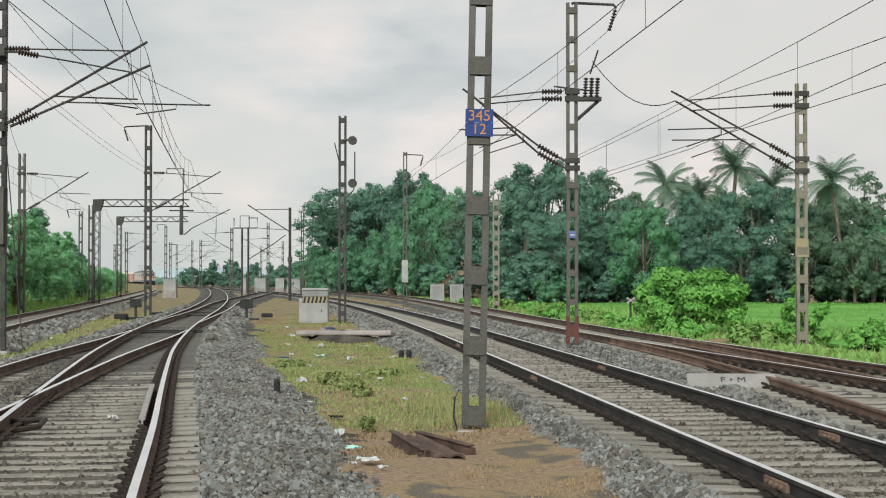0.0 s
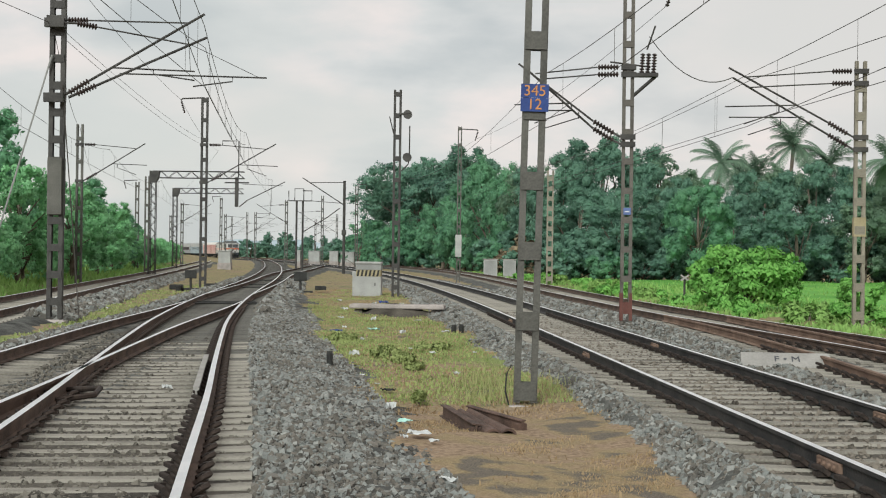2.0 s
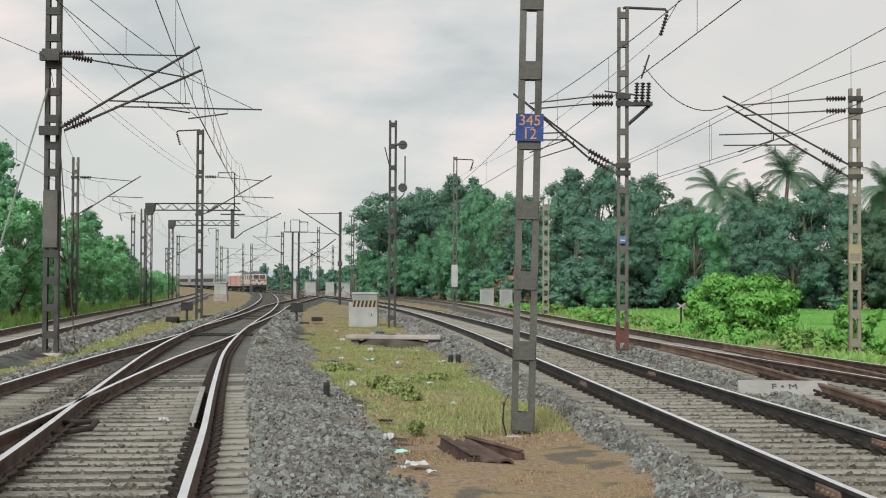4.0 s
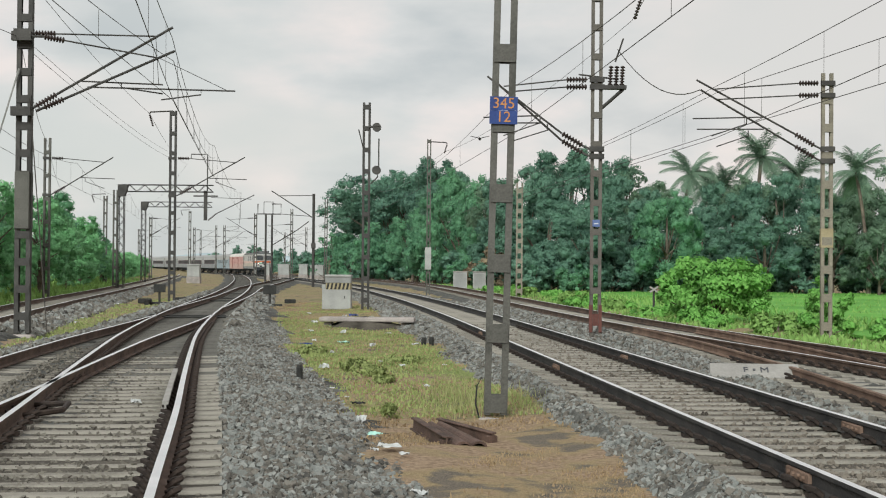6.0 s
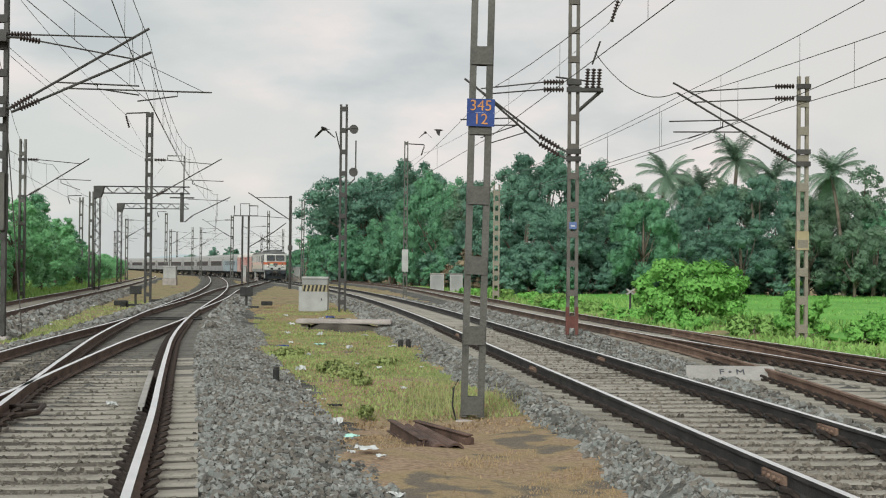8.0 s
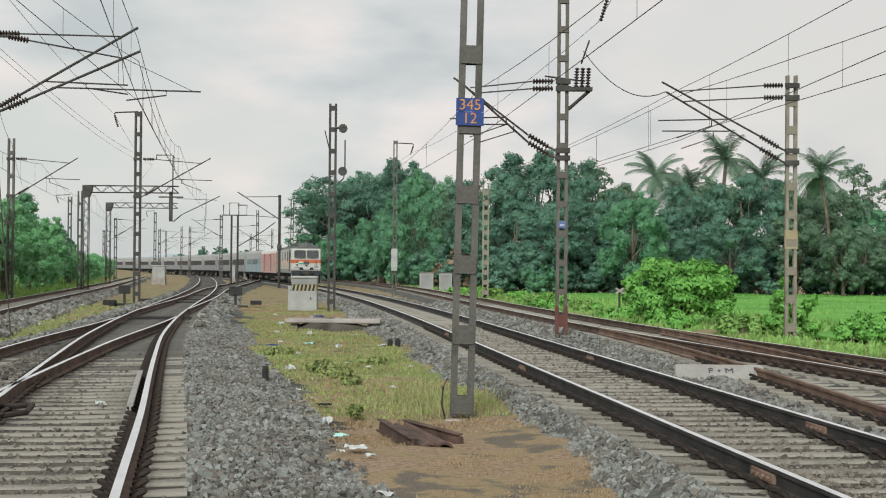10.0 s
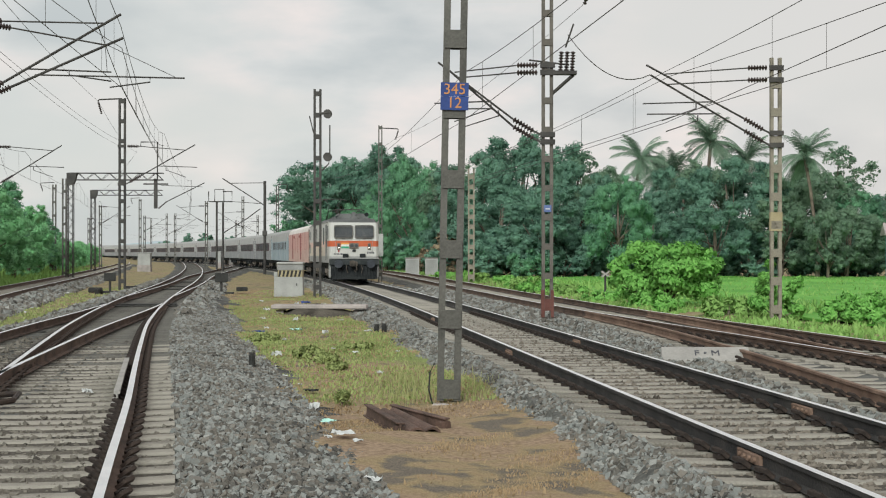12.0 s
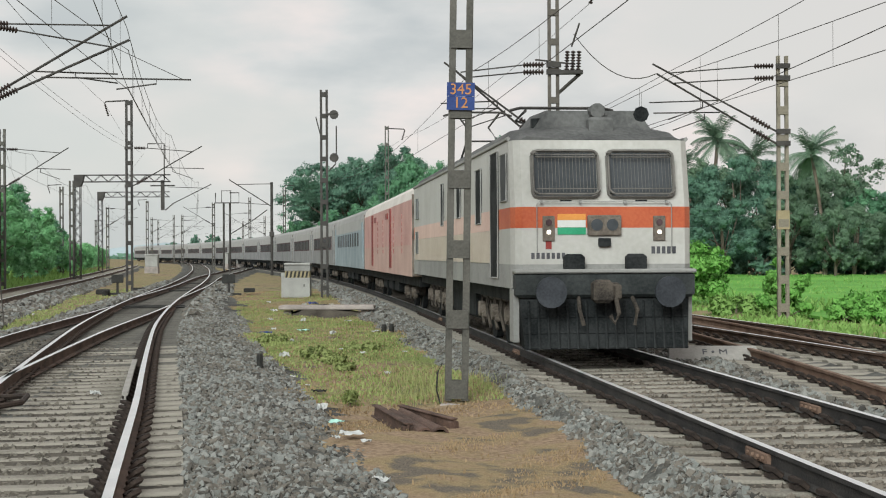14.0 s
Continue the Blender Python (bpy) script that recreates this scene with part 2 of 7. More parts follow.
LAMP = glow("lit_marker_lamp", (1.0, 0.93, 0.80), 3.0)
SAFFRON = mat("saffron_sticker", (0.637, 0.255, 0.051), (0.722, 0.323, 0.085), 0.5, 0, 3, 30, 0)
WHITE_ST = mat("white_sticker", (0.592, 0.592, 0.576), (0.656, 0.656, 0.64), 0.5, 0, 3, 30, 0)
GREEN_ST = mat("green_sticker", (0.02, 0.26, 0.13), (0.04, 0.34, 0.18), 0.5, 0, 3, 30, 0)
VAN_RED = mat("dusty_red_van_paint", (0.46, 0.24, 0.215), (0.6, 0.36, 0.325), 0.5, 0, 0.7, 12, 0.03)
VAN_PALE = mat("cream_van_roof", (0.58, 0.54, 0.5), (0.7, 0.66, 0.62), 0.6, 0, 0.7, 12, 0.03)
VAN_DARK = mat("dark_red_door_paint", (0.18, 0.02, 0.02), (0.28, 0.045, 0.04), 0.5, 0, 1, 15, 0.02)
VAN_DUST = mat("dusty_pink_lower_van_paint", (0.46, 0.3, 0.26), (0.58, 0.4, 0.35), 0.55, 0, 0.7, 12, 0.03)
VAN_MARK = mat("faint_dark_red_marks", (0.32, 0.14, 0.125), (0.42, 0.2, 0.18), 0.6, 0, 2, 20, 0)
COACH_GREY = mat("coach_grey_paint", (0.22, 0.226, 0.231), (0.312, 0.318, 0.318), 0.7, 0, 0.6, 10, 0.02, spec=0.12)
COACH_BLUE = mat("pale_blue_coach_paint", (0.25, 0.31, 0.34), (0.36, 0.42, 0.45), 0.7, 0, 0.6, 10, 0.02, spec=0.12)
COACH_RED = mat("dark_maroon_window_band", (0.06, 0.038, 0.043), (0.12, 0.078, 0.082), 0.7, 0, 0.6, 10, 0.02, spec=0.12)
COACH_WHITE = mat("white_coach_band", (0.365, 0.365, 0.358), (0.455, 0.455, 0.442), 0.7, 0, 0.6, 10, 0.02, spec=0.12)
COACH_ROOF = mat("silver_coach_roof", (0.281, 0.281, 0.275), (0.383, 0.383, 0.37), 0.55, 0.2, 0.6, 10, 0.03)


# ---- mesh tools ----
class Mesh:
    """Gathers points and faces, with a material slot per face."""

    def __init__(self):
        self.v, self.f, self.s = [], [], []

    def add(self, pts, faces, slot=0):
        k = len(self.v)
        self.v += [tuple(p) for p in pts]
        self.f += [tuple(k + i for i in q) for q in faces]
        self.s += [slot] * len(faces)
        return self

    def box(self, lo, hi, slot=0, chamfer=0.0, m=None):
        (x0, y0, z0), (x1, y1, z1) = lo, hi
        c = min(chamfer, (x1 - x0) * 0.45, (y1 - y0) * 0.45, (z1 - z0) * 0.45)
        if c <= 0:
            pts = [(x, y, z) for z in (z0, z1) for x, y in ((x0, y0), (x1, y0), (x1, y1), (x0, y1))]
            rings = 2
        else:
            pts = []
            for z, i in ((z0, c), (z0 + c, 0), (z1 - c, 0), (z1, c)):
                pts += [(x0 + i, y0 + i, z), (x1 - i, y0 + i, z), (x1 - i, y1 - i, z), (x0 + i, y1 - i, z)]
            rings = 4
        if m is not None:
            pts = [m @ Vector(p) for p in pts]
        faces = [(3, 2, 1, 0), tuple(4 * (rings - 1) + i for i in range(4))]
        for r in range(rings - 1):
            faces += [(4 * r + i, 4 * r + (i + 1) % 4, 4 * r + 4 + (i + 1) % 4, 4 * r + 4 + i) for i in range(4)]
        return self.add(pts, faces, slot)

    def tube(self, path, radius, sides=6, slot=0, caps=True):
        """A round bar along a path; radius may be one number or one for each point."""
        path = [Vector(p) for p in path]
        n = len(path)
        rad = radius if isinstance(radius, (list, tuple)) else [radius] * n
        pts = []
        for i, p in enumerate(path):
            d = (path[min(i + 1, n - 1)] - path[max(i - 1, 0)]).normalized()
            a = d.cross(Vector((0, 0, 1)) if abs(d.z) < 0.95 else Vector((1, 0, 0))).normalized()
            b = d.cross(a)
            pts += [p + (a * math.cos(2 * math.pi * k / sides) + b * math.sin(2 * math.pi * k / sides)) * rad[i] for k in range(sides)]
        faces = [(i * sides + k, i * sides + (k + 1) % sides, (i + 1) * sides + (k + 1) % sides, (i + 1) * sides + k) for i in range(n - 1) for k in range(sides)]
        if caps:
            faces += [tuple(range(sides - 1, -1, -1)), tuple((n - 1) * sides + k for k in range(sides))]
        return self.add(pts, faces, slot)

    def sweep(self, profile, frames, slot=0, closed=True, caps=True):
        """A profile of (across, up) points carried along frames of (place, across, up)."""
        k, pts = len(profile), []
        for p, a, u in frames:
            pts += [p + a * x + u * z for x, z in profile]
        last = k if closed else k - 1
        faces = [(i * k + j, i * k + (j + 1) % k, (i + 1) * k + (j + 1) % k, (i + 1) * k + j) for i in range(len(frames) - 1) for j in range(last)]
        if caps and closed:
            faces += [tuple(range(k - 1, -1, -1)), tuple((len(frames) - 1) * k + j for j in range(k))]
        return self.add(pts, faces, slot)

    def data(self, name, mats, smooth=False):
        me = bpy.data.meshes.new(name)
        me.from_pydata(self.v, [], self.f)
        for m in mats:
            me.materials.append(m)
        if len(mats) > 1:
            me.polygons.foreach_set("material_index", self.s)
        if smooth:
            me.polygons.foreach_set("use_smooth", [True] * len(self.f))
        me.update()
        return me


def part(name, mesh, material, parent=None, label="", smooth=False, at=None):
    """Links a Mesh, or finished mesh data, as one object under a thing or under a part."""
    mats = material if isinstance(material, (list, tuple)) else [material]
    ob = new(name, mesh.data(name, mats, smooth) if isinstance(mesh, Mesh) else mesh)
    if parent is not None:
        ob.parent = parent
    if at is not None:
        ob.matrix_local = at
    if label:
        ob["label"] = label
    return ob


def thing(name, label, category, at=None, group="", kind=""):
    ob = new(name)
    ob.empty_display_size = 0.2
    if at is not None:
        ob.matrix_world = at
    return tagged(ob, label, category, group, kind)


def cloud(points, quads, name, material):
    """Mesh data from a point array and a quad array."""
    me = bpy.data.meshes.new(name)
    me.from_pydata(points.tolist(), [], quads.tolist())
    me.materials.append(material)
    me.update()
    return me


# ---- track lines ----
def spline(rows):
    """A smooth line x(y) through rows of (y, x)."""
    ys, xs = np.array([r[0] for r in rows], float), np.array([r[1] for r in rows], float)
    d = np.gradient(xs, ys)

    def at(y):
        y = np.clip(np.asarray(y, float), ys[0], ys[-1])
        i = np.clip(np.searchsorted(ys, y) - 1, 0, len(ys) - 2)
        h = ys[i + 1] - ys[i]
        t = (y - ys[i]) / h
        return (2 * t**3 - 3 * t**2 + 1) * xs[i] + (t**3 - 2 * t**2 + t) * h * d[i] + (-2 * t**3 + 3 * t**2) * xs[i + 1] + (t**3 - t**2) * h * d[i + 1]
    return at


def line_main(y):
    y = np.asarray(y, float)
    return 1.2 - 0.09 * (y - 40) - np.where(y > 40, (y - 40) ** 2 / 2600.0, 0.0)


LINE_LEFT = spline([(-14, 0.9), (11, -3.15), (16.8, -4.09), (20.9, -4.79), (27.7, -5.93), (34.3, -7.0), (40.8, -7.95), (49.3, -9.1), (66, -11.15), (81, -12.9), (107, -16.2), (143, -21.2), (214, -32), (330, -51.5), (500, -86)])
LINE_LOOP = spline([(-14, -4.1), (10, -5.55), (19, -6.35), (26.5, -7.12), (31, -7.57), (43.8, -8.6), (49.3, -9.1)])
LINE_CROSS = spline([(55, -9.85), (78, -12.05), (107, -15.3), (159, -19.8), (200, -23.8), (222, -27.9)])
LINE_FAR = spline([(-14, -5.7), (11, -9.4), (50, -15.5), (68, -18.4), (98, -23), (170, -34.6), (240, -46.5), (400, -80), (520, -110)])
LINE_RIGHT = spline([(-14, 12.6), (11, 9.6), (28, 7.45), (43, 5.45), (62, 3.6), (86, 1.6), (110, -0.5), (134, -2.9), (200, -14), (300, -38), (450, -85)])
LINE_SPUR = spline([(-14, 5.6), (5, 6.1), (18.5, 6.25), (25, 6.27), (33, 6.1), (43, 5.45)])

# ---- ground: one sheet to the horizon ----
def ground_height(x, y):
    """Earth level: a little below the rails, lower in the field beyond the right-hand line, a bank at the far left."""
    right = np.clip((x - (LINE_RIGHT(y) + 5.0)) / 8.0, 0, 1)
    left = np.clip(((LINE_FAR(y) - 3.0) - x) / 10.0, 0, 1)
    z = -0.36 - 0.45 * right + 1.6 * left * np.clip((y - 20) / 40, 0, 1)
    return z + 0.035 * np.sin(x * 1.7 + 0.6 * y) + 0.03 * np.sin(y * 0.9 - x * 0.4) + 0.02 * np.sin(x * 5.1 - y * 3.3)


def soil_material():
    m = bpy.data.materials.new("earth_and_short_grass")
    m.use_nodes = True
    n, l = m.node_tree.nodes, m.node_tree.links
    b = n["Principled BSDF"]
    b.inputs["Roughness"].default_value, b.inputs["Specular IOR Level"].default_value = 0.95, 0.15
    co = n.new("ShaderNodeTexCoord")
    noises = []
    for s, d in ((0.22, 4), (1.6, 5), (18, 3), (60, 2)):
        t = n.new("ShaderNodeTexNoise")
        t.inputs["Scale"].default_value, t.inputs["Detail"].default_value = s, d
        l.new(co.outputs["Object"], t.inputs["Vector"])
        noises.append(t)

    def ramp(src, p0, c0, p1, c1):
        r = n.new("ShaderNodeValToRGB")
        r.color_ramp.elements[0].position, r.color_ramp.elements[0].color = p0, (*c0, 1)
        r.color_ramp.elements[1].position, r.color_ramp.elements[1].color = p1, (*c1, 1)
        l.new(src.outputs["Fac"], r.inputs["Fac"])
        return r

    def mix(f, a, c):
        x = n.new("ShaderNodeMix")
        x.data_type = "RGBA"
        l.new(f.outputs["Color"], x.inputs[0])
        l.new(a, x.inputs[6])
        l.new(c, x.inputs[7])
        return x.outputs[2]

    earth = ramp(noises[2], 0.3, (0.18, 0.125, 0.084), 0.7, (0.37, 0.27, 0.185))
    straw = ramp(noises[3], 0.3, (0.2, 0.15, 0.082), 0.7, (0.35, 0.275, 0.155))
    green = ramp(noises[2], 0.3, (0.13, 0.165, 0.055), 0.7, (0.26, 0.3, 0.11))
    w1 = ramp(noises[1], 0.42, (0, 0, 0), 0.58, (1, 1, 1))
    w2 = ramp(noises[0], 0.38, (0, 0, 0), 0.52, (1, 1, 1))
    bare = ramp(noises[1], 0.56, (0, 0, 0), 0.63, (1, 1, 1))
    soot = ramp(noises[3], 0.3, (0.085, 0.074, 0.06), 0.7, (0.2, 0.168, 0.134))
    place_co = n.new("ShaderNodeSeparateXYZ")
    l.new(co.outputs["Object"], place_co.inputs[0])
    grown = n.new("ShaderNodeMapRange")
    grown.inputs["From Min"].default_value, grown.inputs["From Max"].default_value = 18.5, 25.0
    l.new(place_co.outputs["Y"], grown.inputs["Value"])
    thin = n.new("ShaderNodeMapRange")
    thin.inputs["From Min"].default_value, thin.inputs["From Max"].default_value = 42.0, 56.0
    thin.inputs["To Min"].default_value, thin.inputs["To Max"].default_value = 1.0, 0.3
    l.new(place_co.outputs["Y"], thin.inputs["Value"])
    both = n.new("ShaderNodeMath")
    both.operation = "MULTIPLY"
    l.new(grown.outputs["Result"], both.inputs[0])
    l.new(thin.outputs["Result"], both.inputs[1])
    lush = n.new("ShaderNodeMath")
    lush.operation = "MULTIPLY"
    l.new(w2.outputs["Color"], lush.inputs[0])
    l.new(both.outputs[0], lush.inputs[1])
    dry = mix(bare, mix(w1, earth.outputs["Color"], straw.outputs["Color"]), soot.outputs["Color"])
    top = n.new("ShaderNodeMix")
    top.data_type = "RGBA"
    l.new(lush.outputs[0], top.inputs[0])
    l.new(dry, top.inputs[6])
    l.new(green.outputs["Color"], top.inputs[7])
    l.new(top.outputs[2], b.inputs["Base Color"])
    bp = n.new("ShaderNodeBump")
    bp.inputs["Strength"].default_value, bp.inputs["Distance"].default_value = 0.6, 0.04
    l.new(noises[2].outputs["Fac"], bp.inputs["Height"])
    l.new(bp.outputs["Normal"], b.inputs["Normal"])
    return m


def build_ground():
    xs = np.concatenate([[-2500, -900, -350, -150, -90, -60, -45], np.arange(-36, 26, 0.5), [28, 34, 45, 60, 90, 150, 350, 900, 2500]])
    ys = np.concatenate([[-800, -200, -60, -25, -10, 0], np.arange(5, 70, 0.5), np.arange(70, 240, 3), [260, 300, 360, 450, 600, 900, 1500, 2600]])
    gx, gy = np.meshgrid(xs, ys)
    gz = ground_height(gx, gy)
    gz = np.where((np.abs(gx) > 200) | (gy > 500), -0.6, gz)
    pts = np.stack([gx, gy, gz], -1).reshape(-1, 3)
    w = len(xs)
    i = (np.arange(len(ys) - 1)[:, None] * w + np.arange(w - 1)[None, :]).ravel()
    me = cloud(pts, np.stack([i, i + 1, i + w + 1, i + w], -1), "ground", soil_material())
    me.polygons.foreach_set("use_smooth", [True] * len(me.polygons))
    tagged(new("ground", me), "brown earth with short dry and green grass", "ground", kind="structure")


build_ground()

# ---- tracks ----
RAIL = [(-0.036, 0.0), (0.036, 0.0), (0.036, -0.035), (0.01, -0.048), (0.009, -0.14), (0.07, -0.158), (0.075, -0.172), (-0.075, -0.172), (-0.07, -0.158), (-0.009, -0.14), (-0.01, -0.048), (-0.036, -0.035)]
HALF = 0.874


def line_frames(line, y0, y1, off, step=1.0):
    out = []
    for y in np.linspace(y0, y1, max(3, int((y1 - y0) / step))):
        dx = float(line(y + 0.5) - line(y - 0.5))
        t = Vector((dx, 1, 0)).normalized()
        a = Vector((t.y, -t.x, 0))
        out.append((Vector((float(line(y)), float(y), 0)) + a * off, a, Vector((0, 0, 1))))
    return out


def rail(line, y0, y1, off, parent, side=None, step=1.0):
    m = Mesh()
    fr = line_frames(line, y0, y1, off, step)
    m.sweep(RAIL, fr)
    k = len(RAIL)
    for i in range(len(fr) - 1):
        m.s[i * k] = 1
    return part("rail", m, [side or RAIL_SIDE, side if side is RAIL_RUST else STEEL_TOP], parent)


def sleeper_mesh(surface):
    m = Mesh()
    half = 1.375
    prof = [(-half, 0.125, 0.105, -0.0), (-0.55, 0.115, 0.085, -0.03), (0.55, 0.115, 0.085, -0.03), (half, 0.125, 0.105, 0.0)]
    pts = []
    for x, wb, wt, dz in prof:
        pts += [(x, -wb, -0.22), (x, wb, -0.22), (x, wb, -0.02 + dz), (x, wt, dz), (x, -wt, dz), (x, -wb, -0.02 + dz)]
    faces = [(i * 6 + j, i * 6 + (j + 1) % 6, i * 6 + 6 + (j + 1) % 6, i * 6 + 6 + j) for i in range(3) for j in range(6)]
    faces += [(5, 4, 3, 2, 1, 0), tuple(18 + j for j in range(6))]
    return m.add(pts, faces).data("sleeper", [surface])


def clip_mesh():
    m = Mesh()
    for s in (-1, 1):
        m.tube([(s * 0.07, -0.08, 0.01), (s * 0.13, -0.07, 0.06), (s * 0.18, 0.0, 0.075), (s * 0.13, 0.07, 0.06), (s * 0.08, 0.04, 0.035)], 0.026, 5)
        m.box((s * 0.12 - 0.05, -0.06, -0.01), (s * 0.12 + 0.05, 0.06, 0.03))
    return m.data("rail_clip", [CLIP])


SLEEPER, SLEEPER_DARK, CLIPS = sleeper_mesh(CONCRETE), sleeper_mesh(DARK_SLEEPER), clip_mesh()


def track(name, line, y0, y1, label, near=60.0, side=None, widen=None, clips=45.0, skip=None, gap=0.6, dark_from=None):
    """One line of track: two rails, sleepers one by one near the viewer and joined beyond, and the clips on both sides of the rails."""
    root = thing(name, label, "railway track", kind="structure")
    for off in (-HALF, HALF):
        rail(line, y0, y1, off, root, side)
    far = Mesh()
    y, rnd = y0, random.Random(len(name))
    while y < y1:
        if skip is None or not (skip[0] <= y <= skip[1]):
            x = float(line(y))
            turn = math.atan2(float(line(y + 0.5) - line(y - 0.5)), 1.0)
            mid, grow = x, 1.0
            if widen is not None and widen[1] <= y <= widen[2]:
                o = float(widen[0](y))
                mid, grow = (x + o) / 2, 1 + abs(o - x) / 2.75
            m = pose(mid, y, -0.172 + rnd.uniform(-0.008, 0.006), 0, 0, -math.degrees(turn) + rnd.uniform(-0.5, 0.5)) @ Matrix.Diagonal((grow, 1, 1, 1))
            if 6 < y < near:
                # sleepers past this distance take the darker concrete
                darker = dark_from is not None and y > dark_from + rnd.uniform(-5, 5)
                part("sleeper", SLEEPER_DARK if darker else SLEEPER, DARK_SLEEPER if darker else CONCRETE, root, at=m)
                if y < clips:
                    for off in (-HALF, HALF):
                        part("rail_clip", CLIPS, CLIP, root, at=pose(x + off * math.cos(turn), y - off * math.sin(turn), -0.17, 0, 0, -math.degrees(turn)))
            else:
                far.box((-1.375 * grow, -0.12, -0.2), (1.375 * grow, 0.12, 0.0), m=pose(mid, y, -0.176, 0, 0, -math.degrees(turn)))
        y += gap if y < 250 else 1.2
    if far.v:
        tagged(part("far_sleepers", far, CONCRETE if dark_from is None else DARK_SLEEPER, root), kind="stuff")
    return root


def even(y):
    return 1.0


def main_edge(y):
    """How far the stones of the main line spread towards the dry earth, against their usual width."""
    return float(np.interp(y, [17, 24, 38], [0.42, 0.5, 1.0]))


def left_edge(y):
    return float(np.interp(y, [10, 60, 90], [1.95, 2.0, 1.0]))


def spread(a, y, left, right):
    """An offset from the track's middle, its part past the sleepers' ends widened or narrowed."""
    return a if abs(a) < 1.4 else (-1.4 + (a + 1.4) * left(y) if a < 0 else 1.4 + (a - 1.4) * right(y))


def ballast(name, line, y0, y1, width, lift=0.0, left=even, right=even):
    """A raised bed of broken stone with sloping shoulders and an uneven skin."""
    prof = [(-width - 0.95, -0.47), (-width - 0.55, -0.36), (-width - 0.2, -0.24), (-width + 0.16, -0.20), (-1.36, -0.212), (-0.5, -0.222), (0.0, -0.225), (0.5, -0.222), (1.36, -0.212), (width - 0.16, -0.20), (width + 0.2, -0.24), (width + 0.55, -0.36), (width + 0.95, -0.47)]
    ys = np.concatenate([np.arange(y0, min(60, y1), 0.3), np.arange(max(60, y0), y1 + 2, 2.0)]) if y0 < 60 else np.arange(y0, y1 + 2, 2.0)
    rng = np.random.RandomState(len(name) + int(y1))
    pts = []
    for y in ys:
        x = float(line(y))
        s = float(line(y + 0.5) - line(y - 0.5))
        for a, z in prof:
            wob = (rng.rand(2) - 0.5) * (0.05, 0.22)
            b = spread(a, y, left, right)
            pts.append((x + b + wob[1] * (abs(a) > 1.4), y - b * s, z + lift + wob[0] * (1.0 if abs(a) > 1.4 else 0.25)))
    k = len(prof)
    i = (np.arange(len(ys) - 1)[:, None] * k + np.arange(k - 1)[None, :]).ravel()
    me = cloud(np.array(pts), np.stack([i, i + 1, i + k + 1, i + k], -1), name, BALLAST)
    me.materials.append(CRIB_BED)
    me.polygons.foreach_set("material_index", (((i % k) >= 4) & ((i % k) <= k - 6)).astype(int).tolist())
    return tagged(new(name, me), "bed of broken grey granite ballast", "ballast", kind="structure")


ballast("ballast_main", line_main, -20, 480, 1.62, left=main_edge)
ballast("ballast_left", LINE_LEFT, -12, 480, 1.66, 0.004, right=left_edge)
ballast("ballast_loop", LINE_LOOP, -12, 47, 1.5, -0.006)
ballast("ballast_cross", LINE_CROSS, 58, 215, 1.5, -0.008)
ballast("ballast_far", LINE_FAR, -12, 500, 1.55, -0.002)
ballast("ballast_right", LINE_RIGHT, -12, 440, 1.6, -0.004)
ballast("ballast_spur", LINE_SPUR, -12, 42, 1.5, -0.008)

# ---- distance: low hills, the haze painted into their colour ----
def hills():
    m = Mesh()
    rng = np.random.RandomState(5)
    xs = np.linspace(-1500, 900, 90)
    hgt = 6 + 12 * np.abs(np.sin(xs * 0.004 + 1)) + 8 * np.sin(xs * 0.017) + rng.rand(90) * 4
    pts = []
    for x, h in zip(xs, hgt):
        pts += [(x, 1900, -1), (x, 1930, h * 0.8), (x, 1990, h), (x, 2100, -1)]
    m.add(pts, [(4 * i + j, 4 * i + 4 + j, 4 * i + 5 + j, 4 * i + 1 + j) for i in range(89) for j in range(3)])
    # pale blue-grey stands in for haze over the slopes
    hz = mat("haze_tinted_slopes", (0.34, 0.42, 0.46), (0.42, 0.50, 0.53), 1.0, 0, 0.01, 0.1, 0)
    tagged(part("distant_hills", m, hz, smooth=True), "low hills on the horizon, tinted pale blue-green for haze", "hills", kind="structure")


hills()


# ---- overhead line: masts, brackets, wires ----
def channel(m, x, width, half, z0, z1, inward):
    """One rolled C-section from z0 to z1, its web at x and its flanges turned inward."""
    t, e = 0.014, x + inward * width
    prof = [(x, -half), (e, -half), (e, -half + t), (x + inward * t, -half + t), (x + inward * t, half - t), (e, half - t), (e, half), (x, half)]
    pts = [(p, q, z0) for p, q in prof] + [(p, q, z1) for p, q in prof]
    caps = [(0, 1, 2, 3), (0, 3, 4, 7), (4, 5, 6, 7)]
    walls = [(k, (k + 1) % 8, 8 + (k + 1) % 8, 8 + k) for k in range(8)]
    faces = walls + [f[::-1] for f in caps] + [tuple(8 + k for k in f) for f in caps]
    m.add(pts, faces if inward > 0 else [f[::-1] for f in faces])


